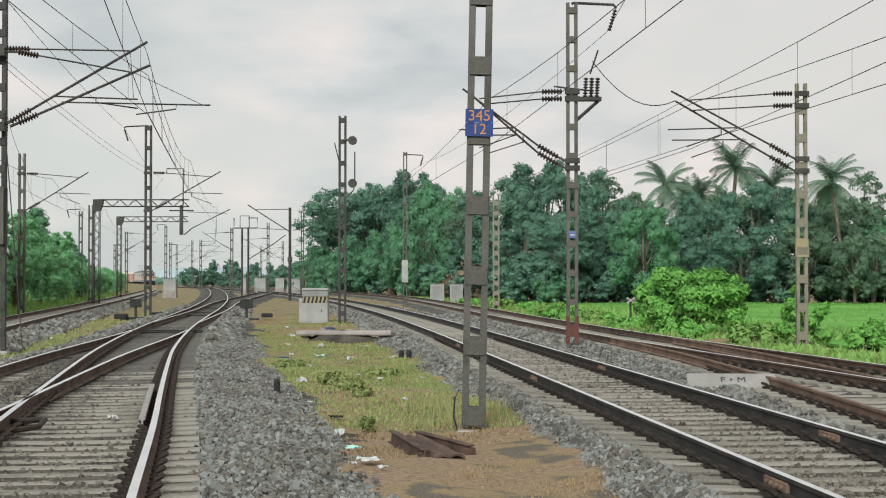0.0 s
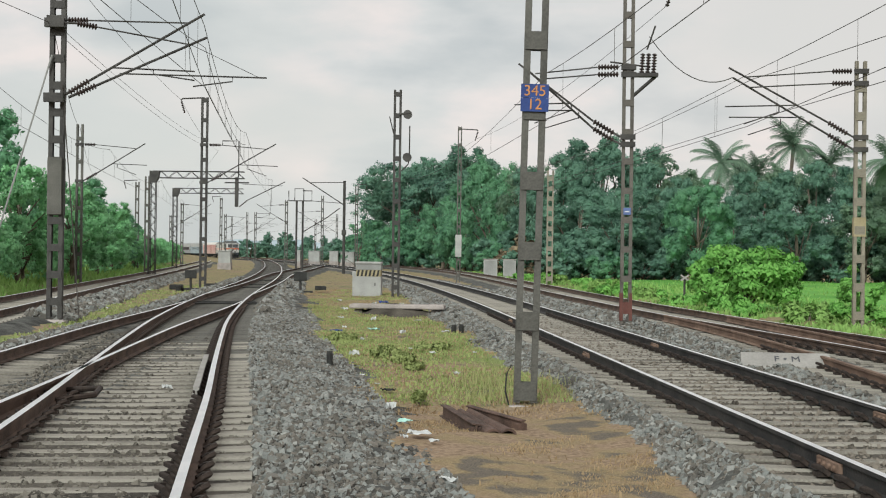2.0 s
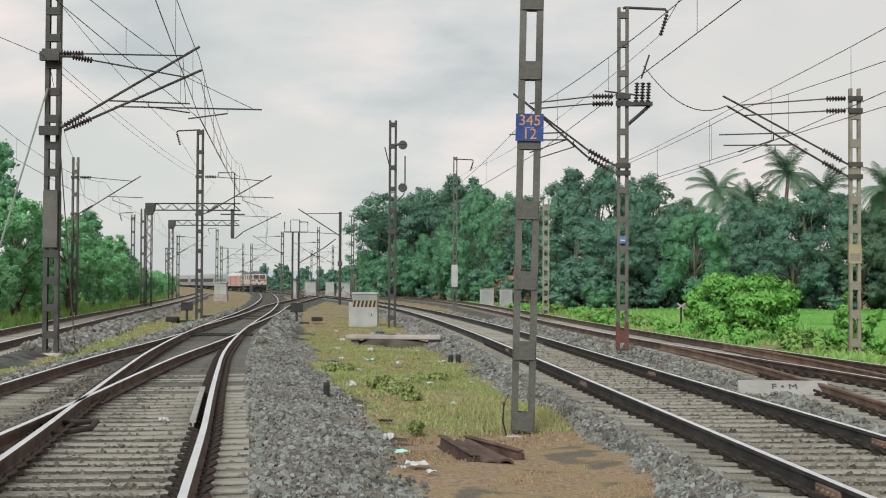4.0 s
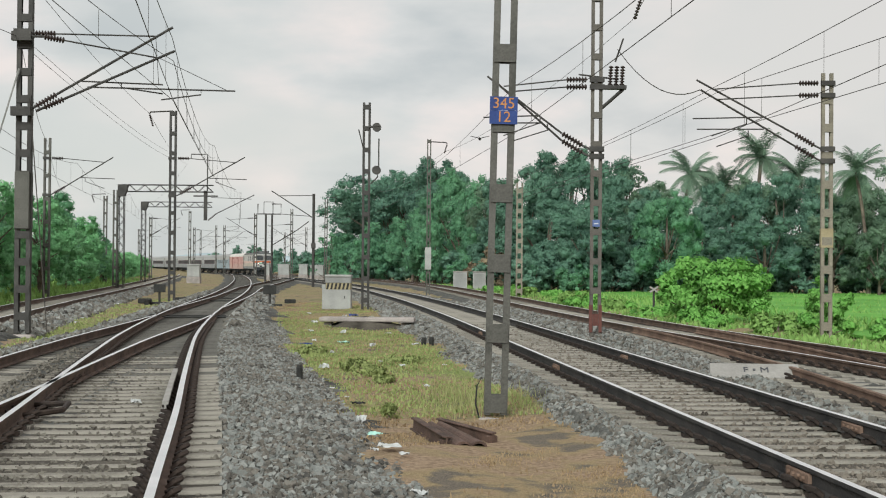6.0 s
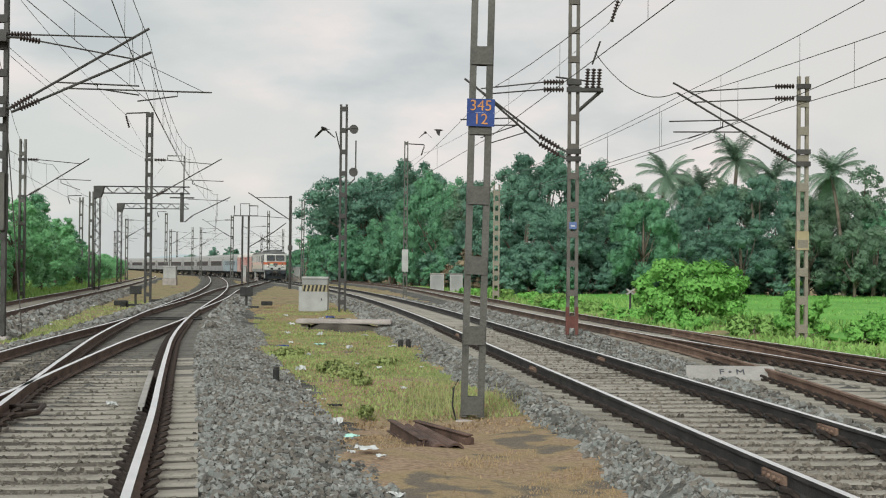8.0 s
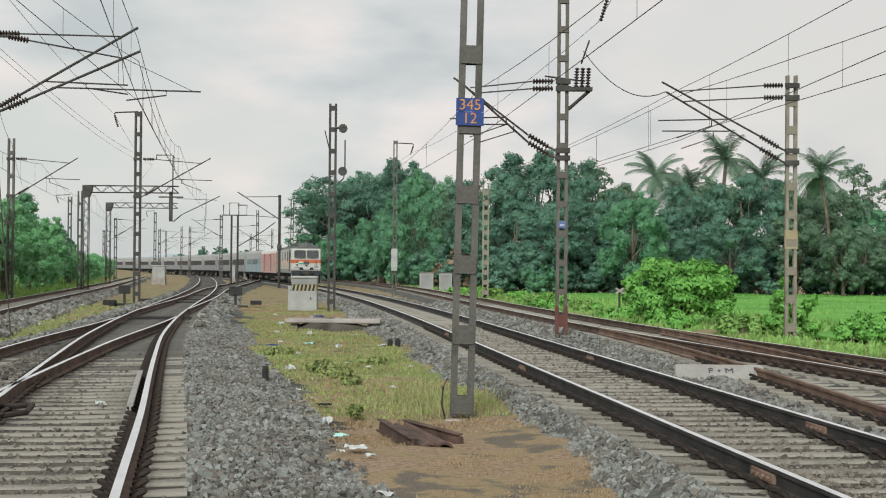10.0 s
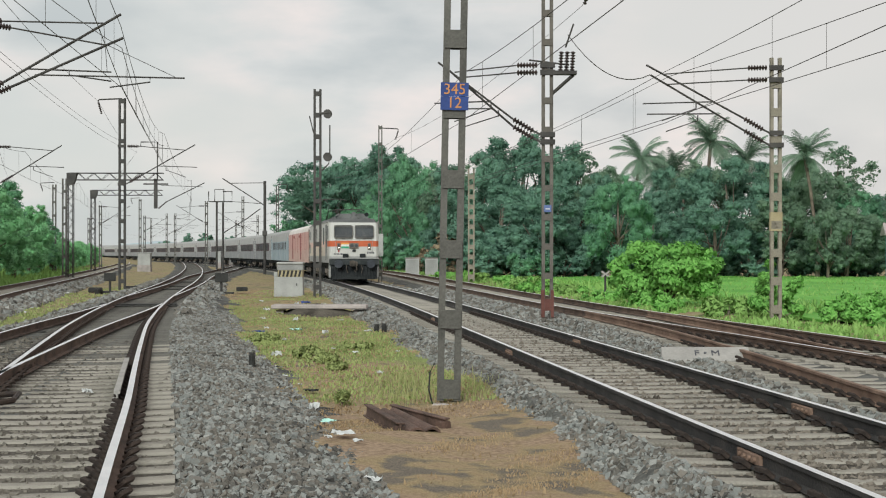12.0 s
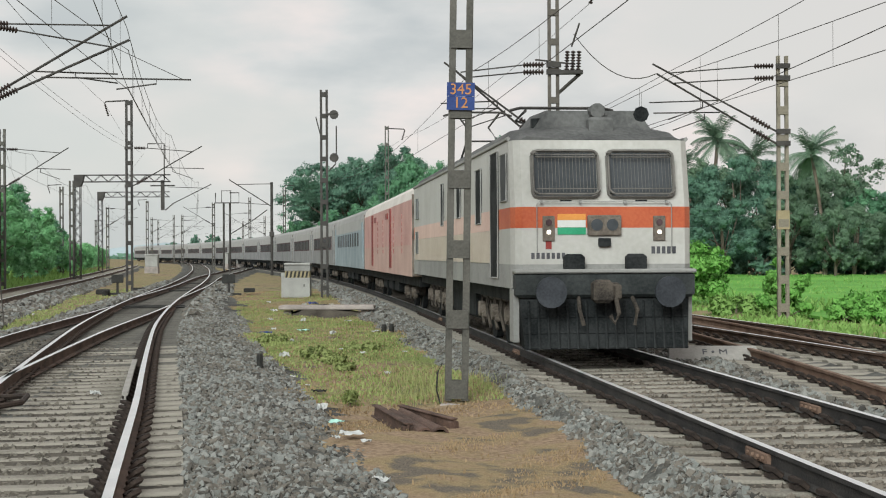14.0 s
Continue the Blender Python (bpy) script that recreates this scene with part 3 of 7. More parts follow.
def mast(x, y, base, top, width, label, metal, yaw=0.0, step=0.85, plate=0.3, start=0.35, lean=0.0, name="catenary_mast"):
    """Two channels joined by batten plates."""
    root = thing(name, label, "catenary mast", pose(x, y, base, 0, lean, yaw), group="masts along the railway")
    h = top - base
    for s in (-1, 1):
        c = Mesh()
        channel(c, s * width / 2, width * 0.28, 0.075, 0, h, -s)
        part("channel", c, metal, root)
    z = start
    pl = Mesh()
    pl.box((-width / 2 + 0.014, -0.012, 0), (width / 2 - 0.014, 0.012, plate))
    data = pl.data("batten_plate", [metal])
    while z < h - plate:
        for s in (-1, 1):
            part("batten_plate", data, metal, root, at=pose(0, s * 0.088, z))
        z += step
    b = Mesh()
    b.box((-width * 0.8, -0.3, -0.5), (width * 0.8, 0.3, -0.03), 0, 0.04)
    part("footing", b, SLAB, root)
    return root


def insulator(m, a, b, r=0.06, sheds=7, slot=1):
    """A ribbed porcelain rod from a to b."""
    a, b = Vector(a), Vector(b)
    path, rad = [], []
    for i in range(sheds):
        for f, q in ((0.0, 0.35), (0.35, 1.0), (0.55, 1.0), (0.9, 0.35)):
            path.append(a.lerp(b, (i + f) / sheds))
            rad.append(r * q)
    m.tube(path, rad, 8, slot)


def bracket(root, zc, reach, side, metal=None, depth=0.0):
    """A swivelling bracket on a mast: stay tube, raking tube, register arm, insulators. zc: the contact wire's height over the mast's foot."""
    metal = metal or GALV_DARK
    s = side
    m = Mesh()
    y = -0.12
    top, low = zc + 1.55, zc - 0.35
    m.box((-0.2, y - 0.05, top - 0.07), (0.2, y + 0.08, top + 0.07))
    m.box((-0.2, y - 0.05, low - 0.07), (0.2, y + 0.08, low + 0.07))
    tip = (s * reach, y - depth, zc + 1.35)
    upper, lower = Mesh(), Mesh()
    insulator(upper, (s * 0.28, y, top), (s * 0.85, y, top - 0.01), 0.08, 7, 0)
    m.tube([(s * 0.85, y, top - 0.01), tip], 0.02, 5)
    m.tube([(s * 0.2, y, low), (s * 0.45, y, low + 0.13)], 0.03, 5)
    insulator(lower, (s * 0.4, y, low + 0.1), (s * 0.95, y, low + 0.42), 0.08, 7, 0)
    m.tube([(s * 0.95, y, low + 0.42), (s * (reach + 0.45), y - depth, zc + 1.62)], 0.03, 6)
    x0 = s * (0.95 + (reach - 0.95) * 0.38)
    z0 = low + 0.42 + (zc + 1.35 - low - 0.42) * 0.38
    m.tube([(x0, y, z0), (s * (reach + 0.55), y - depth, z0 - 0.06)], 0.02, 5)
    m.tube([(s * (reach - 1.0), y, z0 - 0.04), (s * (reach - 1.0), y, z0 - 0.22)], 0.018, 5)
    m.tube([(s * (reach - 1.0), y, z0 - 0.2), (s * reach, y - depth, zc)], 0.016, 5)
    arm = part("bracket", m, metal, root, "swivelling tubular bracket")
    for ins in (upper, lower):
        part("insulator", ins, PORCELAIN, arm, "brown ribbed insulator")


def hinged_arm(root, y, stay, tip, foot, head, arm, steady):
    """A bracket given by its joints (x, z): a stay from the mast to the messenger, a raking tube, a register arm and a steady arm below it."""
    m = Mesh()
    p = [Vector((q[0], y, q[1])) for q in (stay, tip, foot, head, *arm, *steady)]
    upper, lower = Mesh(), Mesh()
    a = p[0] + (p[1] - p[0]).normalized() * 0.1
    b = a + (p[1] - p[0]).normalized() * 0.55
    c, d = p[2].lerp(p[3], 0.06), p[2].lerp(p[3], 0.2)
    insulator(upper, a, b, 0.085, 7, 0)
    insulator(lower, c, d, 0.085, 7, 0)
    m.tube([(0, y, stay[1]), a], 0.035, 5)
    m.tube([b, p[1]], 0.022, 5)
    m.tube([p[2], c], 0.04, 5)
    m.tube([d, p[3]], 0.036, 6)
    m.tube([p[4], p[5]], 0.022, 5)
    m.tube([p[6] + Vector((0, 0, 0.14)), p[6], p[7]], 0.02, 5)
    m.tube([p[1], p[5].lerp(p[4], 0.05)], 0.008, 4)
    m.box((-0.26, y - 0.08, stay[1] - 0.12), (0.26, y + 0.08, stay[1] + 0.12))
    m.box((-0.26, y - 0.08, foot[1] - 0.12), (0.26, y + 0.08, foot[1] + 0.12))
    o = part("bracket", m, GALV_DARK, root, "swivelling tubular bracket")
    for ins in (upper, lower):
        part("insulator", ins, PORCELAIN, o, "brown ribbed insulator")


def extension(root, h, side, metal):
    """A right-angled arm at a mast's head that carries the feeder."""
    m = Mesh()
    m.tube([(0, 0, h), (side * 0.05, 0, h + 0.03), (side * 1.15, 0, h - 0.02), (side * 1.22, 0, h - 0.12)], 0.04, 6)
    arm = part("feeder_arm", m, metal, root)
    ins = Mesh()
    insulator(ins, (side * 1.2, 0, h - 0.15), (side * 1.02, 0, h - 0.75), slot=0)
    part("insulator", ins, PORCELAIN, arm, "brown ribbed insulator")


def sagging(a, b, sag, n=14):
    a, b = Vector(a), Vector(b)
    return [a.lerp(b, i / n) - Vector((0, 0, 4 * sag * (i / n) * (1 - i / n))) for i in range(n + 1)]


def overhead(name, line, stops, z_contact, z_cat, off=0.0, r=0.0095, sag=0.75):
    """Contact wire, messenger wire and droppers along a line, held at the stops (y)."""
    root = thing(name, "dark overhead contact and messenger wires with droppers", "overhead wire", group="overhead wires")
    for i in range(len(stops) - 1):
        y0, y1 = stops[i], stops[i + 1]
        zig = (0.2 if i % 2 else -0.2) + off
        a = Vector((float(line(y0)) + zig, y0, 0))
        b = Vector((float(line(y1)) - zig + 2 * off, y1, 0))
        c, d, up = Mesh(), Mesh(), Vector((0, 0, 1))
        cat = sagging(a + up * z_cat, b + up * z_cat, sag)
        con = sagging(a + up * z_contact, b + up * z_contact, 0.05)
        part("messenger_wire", c.tube(cat, r, 4), WIRE, root)
        part("contact_wire", d.tube(con, r, 4), WIRE, root)
        for k in range(1, 14, 2):
            if y0 < 160:
                part("dropper", Mesh().tube([cat[k], con[k]], r * 0.55, 3), WIRE, root)
    return root


def single_wire(pts, name="feeder_wire", r=0.009, label="thin dark aerial feeder wire", sag=0.5):
    m = Mesh()
    for a, b in zip(pts[:-1], pts[1:]):
        m.tube(sagging(a, b, sag, 10), r, 4)
    return tagged(part(name, m, WIRE), label, "wire", "overhead wires")


def lattice_portal(x0, x1, y, base, top, drop):
    root = thing("portal_frame", "dark lattice portal frame spanning the tracks", "portal frame", pose(x0, y, base), group="portals")
    h, w = top - base, x1 - x0
    leg = Mesh()
    for dx in (-0.2, 0.2):
        for dy in (-0.2, 0.2):
            leg.tube([(dx, dy, -0.5), (dx, dy, h + 0.5)], 0.035, 4)
    k = int(h / 0.5)
    for i in range(k):
        z0, z1, s = i * h / k, (i + 1) * h / k, 1 if i % 2 else -1
        for dy in (-0.2, 0.2):
            leg.tube([(-0.22 * s, dy, z0), (0.22 * s, dy, z1)], 0.018, 4)
    part("leg", leg, GALV_DARK, root)
    beam = Mesh()
    for dz in (0, 0.5):
        for dy in (-0.2, 0.2):
            beam.tube([(0, dy, h + dz), (w, dy, h + dz)], 0.035, 4)
    n = int(w / 0.55)
    for i in range(n):
        s = i % 2
        for dy in (-0.2, 0.2):
            beam.tube([(i * w / n, dy, h + 0.5 * s), ((i + 1) * w / n, dy, h + 0.5 * (1 - s))], 0.018, 4)
    part("beam", beam, GALV_DARK, root)
    knee = Mesh()
    flat = [(-0.25, h + 0.52), (0.5, h + 0.52), (0.4, h), (0.24, h - 0.35), (-0.25, h - 0.35)]
    knee.add([(p, -0.23, q) for p, q in flat] + [(p, 0.23, q) for p, q in flat], [(0, 1, 2, 3, 4), (9, 8, 7, 6, 5), (0, 5, 6, 1), (1, 6, 7, 2), (2, 7, 8, 3), (3, 8, 9, 4), (4, 9, 5, 0)])
    part("knee", knee, GALV_DARK, root)
    for d in drop:
        dp = Mesh()
        dp.box((d - 0.12, -0.12, h - 2.1), (d + 0.12, 0.12, h + 0.1))
        dp.tube([(d + 0.12, 0, h + 0.1), (d + 0.12, 0, h + 2.8), (d - 1.1, 0, h + 2.8), (d - 1.1, 0, h + 2.45)], 0.05, 5)
        dp.box((d - 0.9, -0.05, h - 0.35), (d + 0.9, 0.05, h - 0.25))
        insulator(dp, (d + 0.2, 0, h - 2.1), (d + 0.8, 0, h - 1.6))
        dp.tube([(d + 0.8, 0, h - 1.6), (d + 3.6, 0, h - 0.2)], 0.035, 5)
        dp.tube([(d + 0.4, 0, h - 0.4), (d + 3.4, 0, h - 0.5)], 0.02, 5)
        part("drop_arm", dp, [GALV_DARK, PORCELAIN], root)
    return root


def lettering(text, size, material, parent, at, label, name="lettering"):
    c = bpy.data.curves.new("text", "FONT")
    c.body, c.size, c.extrude, c.align_x, c.align_y = text, size, 0.004, "CENTER", "CENTER"
    tmp = new("text", c)
    bpy.context.view_layer.update()
    me = bpy.data.meshes.new_from_object(tmp.evaluated_get(bpy.context.evaluated_depsgraph_get()))
    bpy.data.objects.remove(tmp)
    me.materials.clear()
    me.materials.append(material)
    return part(name, me, material, parent, label, at=at)


# numbered mast between the two nearest lines
m1 = mast(0.405, 20.2, -0.36, 9.4, 0.31, "tall grey steel mast with a blue and orange 345/12 plate", GALV, yaw=1.0, step=0.932, plate=0.24, start=0.03, lean=1.05)
p = Mesh()
p.box((-0.185, -0.135, 3.86), (0.185, -0.115, 4.04))
p.box((-0.185, -0.135, 4.044), (0.185, -0.115, 4.225))
plate_ob = part("number_plate", p, BLUE_PLATE, m1, "blue enamel plate with orange figures")
lettering("345", 0.2, ORANGE_TEXT, plate_ob, pose(0, -0.138, 4.13, 90), "orange figures")
lettering("12", 0.2, ORANGE_TEXT, plate_ob, pose(0, -0.138, 3.95, 90), "orange figures")
c = Mesh()
c.tube([(-0.2, -0.14, -0.1), (-0.27, -0.16, 0.15), (-0.26, -0.16, 0.38), (-0.2, -0.13, 0.5)], 0.012, 5)
part("earth_cable", c, BLACK_BAND, m1, "loose black earth cable")

# mast with a red-painted foot between main and right-hand line
m2 = mast(3.54, 41.5, -0.25, 9.2, 0.31, "tall steel mast with a red-painted foot and a bracket", RUSTY_MAST, step=0.8, plate=0.17)
r = Mesh()
r.box((-0.17, -0.105, 0.1), (-0.085, 0.105, 0.85))
part("painted_foot", r, RED_PAINT, m2, "faded red paint")
r = Mesh()
r.box((0.085, -0.105, 0.1), (0.17, 0.105, 0.85))
part("painted_foot", r, RED_PAINT, m2, "faded red paint")
r = Mesh()
r.box((-0.08, -0.108, 0.28), (0.08, -0.085, 0.6))
part("painted_plate", r, RED_PAINT, m2, "faded red paint")
bracket(m2, 5.45, 2.55, -1)
bracket(m2, 5.25, 2.35, -1, depth=0.5)
extension(m2, 9.42, 1, GALV_DARK)
tr = Mesh()
tr.box((0.17, -0.15, 6.75), (0.8, 0.15, 6.85))
tr.tube([(0.1, 0, 6.2), (0.72, 0, 6.75)], 0.05, 5)
for q in (0.36, 0.52, 0.68):
    one = Mesh()
    insulator(one, (q, 0, 6.85), (q + 0.03, 0, 7.4), 0.07, 7, 0)
    part("post_insulator", one, PORCELAIN, m2, "brown post insulator")
tr.tube([(0.5, 0, 7.5), (0.72, 0, 8.15)], 0.025, 5)
tr.tube([(-0.5, 0, 7.15), (0.6, 0, 7.02)], 0.025, 5)
part("insulator_shelf", tr, GALV_DARK, m2)
bp = Mesh()
bp.box((-0.1, -0.12, 2.98), (0.1, -0.1, 3.17))
part("number_plate", bp, BLUE_FADED, m2, "small blue plate with unreadable marks")
bb = Mesh()
bb.box((-0.06, -0.126, 3.05), (0.06, -0.122, 3.08))
part("plate_marks", bb, PAPER, m2)

# mast in the bushes on the right
m3 = mast(10.42, 44.0, -0.5, 7.3, 0.33, "pale steel mast with a yellow band, foot in bushes", PALE_MAST, step=0.82, plate=0.24)
bracket(m3, 5.95, 3.35, -1)
bracket(m3, 5.6, 3.3, -1, depth=0.5)
yb = Mesh()
yb.box((-0.175, -0.1, 2.75), (0.175, 0.1, 3.3))
part("yellow_band", yb, YELLOW_BAND, m3, "faded yellow paint band")

# mast between loop and far-left line
m4 = mast(-11.75, 40.0, -0.25, 11.0, 0.42, "tall dark steel mast with a grey cable box and brackets", GALV_DARK, step=0.72, plate=0.2)
hinged_arm(m4, -0.14, (0.2, 7.94), (3.5, 7.88), (0.12, 5.88), (3.95, 8.12), ((1.5, 6.68), (3.7, 6.6)), ((2.6, 6.52), (3.7, 6.36)))
hinged_arm(m4, -0.34, (0.5, 7.84), (3.66, 7.27), (0.4, 5.86), (4.05, 7.47), ((1.75, 6.5), (5.65, 6.42)), ((4.75, 6.32), (3.7, 6.18)))
cb = Mesh()
cb.box((-0.19, -0.2, 2.75), (0.19, 0.2, 4.3), 0, 0.03)
part("cable_box", cb, GALV, m4, "weathered grey box")
st = Mesh()
gw = Mesh()
gw.tube([(-0.1, -0.2, 7.0), (-2.15, -0.2, 0.0)], 0.026, 5)
part("guy_rod", gw, SKIRT_GREY, m4, "pale guy rod")
st.tube([(0.1, 0, 6.6), (1.1, -1.6, 0.1)], 0.015, 4)
part("guy_wire", st, WIRE, m4)

# mast between the two left lines
m5 = mast(-14.8, 76.0, -0.25, 9.35, 0.36, "slender dark steel mast with a bracket and a feeder arm", GALV_DARK, step=1.0, plate=0.2)
bracket(m5, 5.65, 3.2, 1)
extension(m5, 9.55, -1, GALV_DARK)

# plain mast among the litter, with round fittings at its head
m6 = mast(-4.45, 67.0, -0.35, 8.85, 0.35, "dark steel mast with pulleys and a balance rod", GALV_DARK, step=0.95, plate=0.2)
bl = Mesh()
bl.tube([(0.55, -0.1, 7.6), (0.55, -0.1, 6.2), (0.5, -0.1, 5.9), (0.2, -0.1, 5.6)], 0.03, 5)
bl.tube([(0.1, -0.16, 8.1), (0.6, -0.16, 8.15)], 0.06, 6)
bl.tube([(-0.35, -0.1, 8.0), (-0.15, -0.1, 7.2)], 0.025, 5)
for z in (8.1, 6.2):
    bl.tube([(0.45, -0.2, z), (0.45, 0.0, z)], 0.2, 10)
part("balance_gear", bl, GALV_DARK, m6)

# more masts, farther off
m7 = mast(-2.55, 102.0, -0.3, 10.2, 0.28, "grey steel mast with a white cabinet strapped to it", GALV, step=1.1, plate=0.2)
extension(m7, 10.3, 1, GALV_DARK)
wb = Mesh()
wb.box((-0.22, -0.3, 1.7), (0.2, -0.12, 3.2), 0, 0.02)
part("cabinet", wb, WHITE_BOX, m7, "white cabinet")
FAR_MASTS = [(-21.7, 78, 8.1, 1, 0), (-26.05, 112, 7.1, 0, 0), (-32.3, 135, 7.7, 0, -1), (-37.2, 178, 7.2, 1, 0), (-52.0, 240, 7.2, 1, 0), (-36.6, 200, 8.7, 0, -1), (-42.3, 235, 7.4, 1, 0), (-38.4, 240, 7.9, 1, 0),
             (-24.4, 175, 7.6, -1, 0), (-23.1, 200, 9.1, -1, 0), (-27.5, 260, 8.2, -1, 0), (-16.7, 180, 9.6, 0, 1), (-48.0, 290, 9.2, 1, 0), (-58.0, 330, 9.2, 1, 0), (-36.0, 300, 8.2, 1, 0)]
# lighter steel than the nearer dark masts, in place of haze
for x, y, top, br, ex in FAR_MASTS:
    o = mast(x, y, -0.3, top, 0.36, "distant grey steel mast beside the line", GALV, step=1.2, plate=0.2)
    if br:
        bracket(o, 5.8, 3.0, br)
    if ex:
        extension(o, top + 0.45, ex, GALV_DARK)
lattice_portal(-25.6, -18.8, 112, -0.3, 7.0, [6.25])
lattice_portal(-32.5, -25.6, 152, -0.3, 7.4, [])

overhead("overhead_main", line_main, [-14, 41.5, 100, 150, 205, 260, 320, 380], 5.25, 6.55)
overhead("overhead_right", spline([(-14, 14.1), (30, 8.8), (44, 7.1), (60, 4.6), (96, 1.2), (146, -4.2), (200, -14), (260, -28), (320, -43)]), [-12, 44, 96, 146, 200, 260, 320], 5.55, 6.75, sag=0.4)
overhead("overhead_spur", spline([(-14, 8.9), (28, 7.5), (44, 7.0), (60, 4.9), (96, 1.6)]), [-12, 44, 96], 5.4, 6.9, sag=0.4)
overhead("overhead_left", LINE_LEFT, [-12, 40, 76, 125, 178, 235, 300, 360], 6.05, 7.6, -0.2)
overhead("overhead_loop", spline([(-14, -4.1), (10, -5.55), (19, -6.35), (40, -8.0), (76, -12.5)]), [-12, 40, 76], 5.95, 7.0)
overhead("overhead_far", LINE_FAR, [-12, 30, 78, 112, 152, 205, 260, 330], 5.5, 6.8)
single_wire([(3.0, -12, 9.0), (4.5, 41.5, 8.4), (-1.4, 102, 9.4), (-14, 180, 9.3)])
single_wire([(-5.0, 2, 7.6), (-16.0, 76, 9.2), (-25, 135, 10.6), (-44, 205, 9.0)])
single_wire([(-11.75, 40, 7.55), (-22.2, 112, 10.0)], sag=0.25)
single_wire([(-11.75, 40, 7.35), (-22.2, 112, 9.6)], sag=0.25)
single_wire([(-12.0, -5, 8.3), (-11.9, 40, 7.6), (-21.7, 78, 7.9), (-30, 112, 7.0)])
single_wire([(4.1, 41.5, 7.6), (6.75, 44, 6.8)], "jumper_wire", 0.014, sag=0.55)


# ---- plants ----
def unit(v):
    return v / (np.linalg.norm(v, axis=1)[:, None] + 1e-9)


def leaf_quads(centres, normals, size, rng, long=1.6, loose=0.5):
    """One leaf for each centre: four points, at a random turn about a normal that leans outwards."""
    n = len(centres)
    nn = unit(normals + rng.normal(0, loose, (n, 3)))
    a = unit(np.cross(nn, rng.normal(0, 1, (n, 3))))
    b = np.cross(nn, a)
    s = size * rng.uniform(0.55, 1.25, (n, 1))
    pts = np.stack([centres - a * s * long / 2, centres - b * s * 0.42, centres + a * s * long / 2, centres + b * s * 0.42], 1).reshape(-1, 3)
    return pts, np.arange(n * 4).reshape(-1, 4)


def crown_data(name, lobes, leaves, size, material, seed, cores=0.66):
    """Leaves on the skins of many overlapping lobes (x, y, z, radius), over a dark core in each lobe."""
    rng = np.random.RandomState(seed)
    lob = np.array(lobes, float)
    w = lob[:, 3] ** 2
    pick = rng.choice(len(lob), leaves, p=w / w.sum())
    d = unit(rng.normal(0, 1, (leaves, 3)))
    d[:, 2] = np.where(rng.rand(leaves) < 0.6, np.abs(d[:, 2]), d[:, 2])
    r = lob[pick, 3:4] * rng.uniform(0.6, 1.12, (leaves, 1)) * (1 + 0.2 * np.sin(d[:, :1] * 9 + pick[:, None]) * np.cos(d[:, 1:2] * 8))
    c = lob[pick, :3] + d * r * (1.0, 1.0, 0.85)
    middle = np.average(lob[:, :3], axis=0, weights=w)
    soft = unit(d + 0.45 * unit(c - middle) + (0, 0, 0.3) + rng.normal(0, 0.3, (leaves, 3)))
    pts, q = leaf_quads(c, soft, size, rng)
    ring = np.array([(math.cos(a) * math.cos(e), math.sin(a) * math.cos(e), math.sin(e)) for e in (-0.9, 0.0, 0.9) for a in np.arange(6) * math.pi / 3])
    core = (lob[:, None, :3] + ring[None] * lob[:, None, 3:4] * cores * (1.0, 1.0, 0.85)).reshape(-1, 3)
    k = np.arange(6)
    one = np.concatenate([np.stack([r * 6 + k, r * 6 + (k + 1) % 6, r * 6 + 6 + (k + 1) % 6, r * 6 + 6 + k], 1) for r in (0, 1)] + [np.array([(12, 13, 14, 15), (12, 15, 16, 17)])])
    cq = (np.arange(len(lob))[:, None, None] * 18 + one[None]).reshape(-1, 4) + len(pts)
    me = cloud(np.concatenate([pts, core]), np.concatenate([q, cq]), name, material)
    me.polygons.foreach_set("use_smooth", [True] * len(me.polygons))
    shade = np.concatenate([np.repeat(soft, 4, axis=0), np.tile(ring, (len(lob), 1))])
    me.normals_split_custom_set_from_vertices(shade.tolist())
    return me


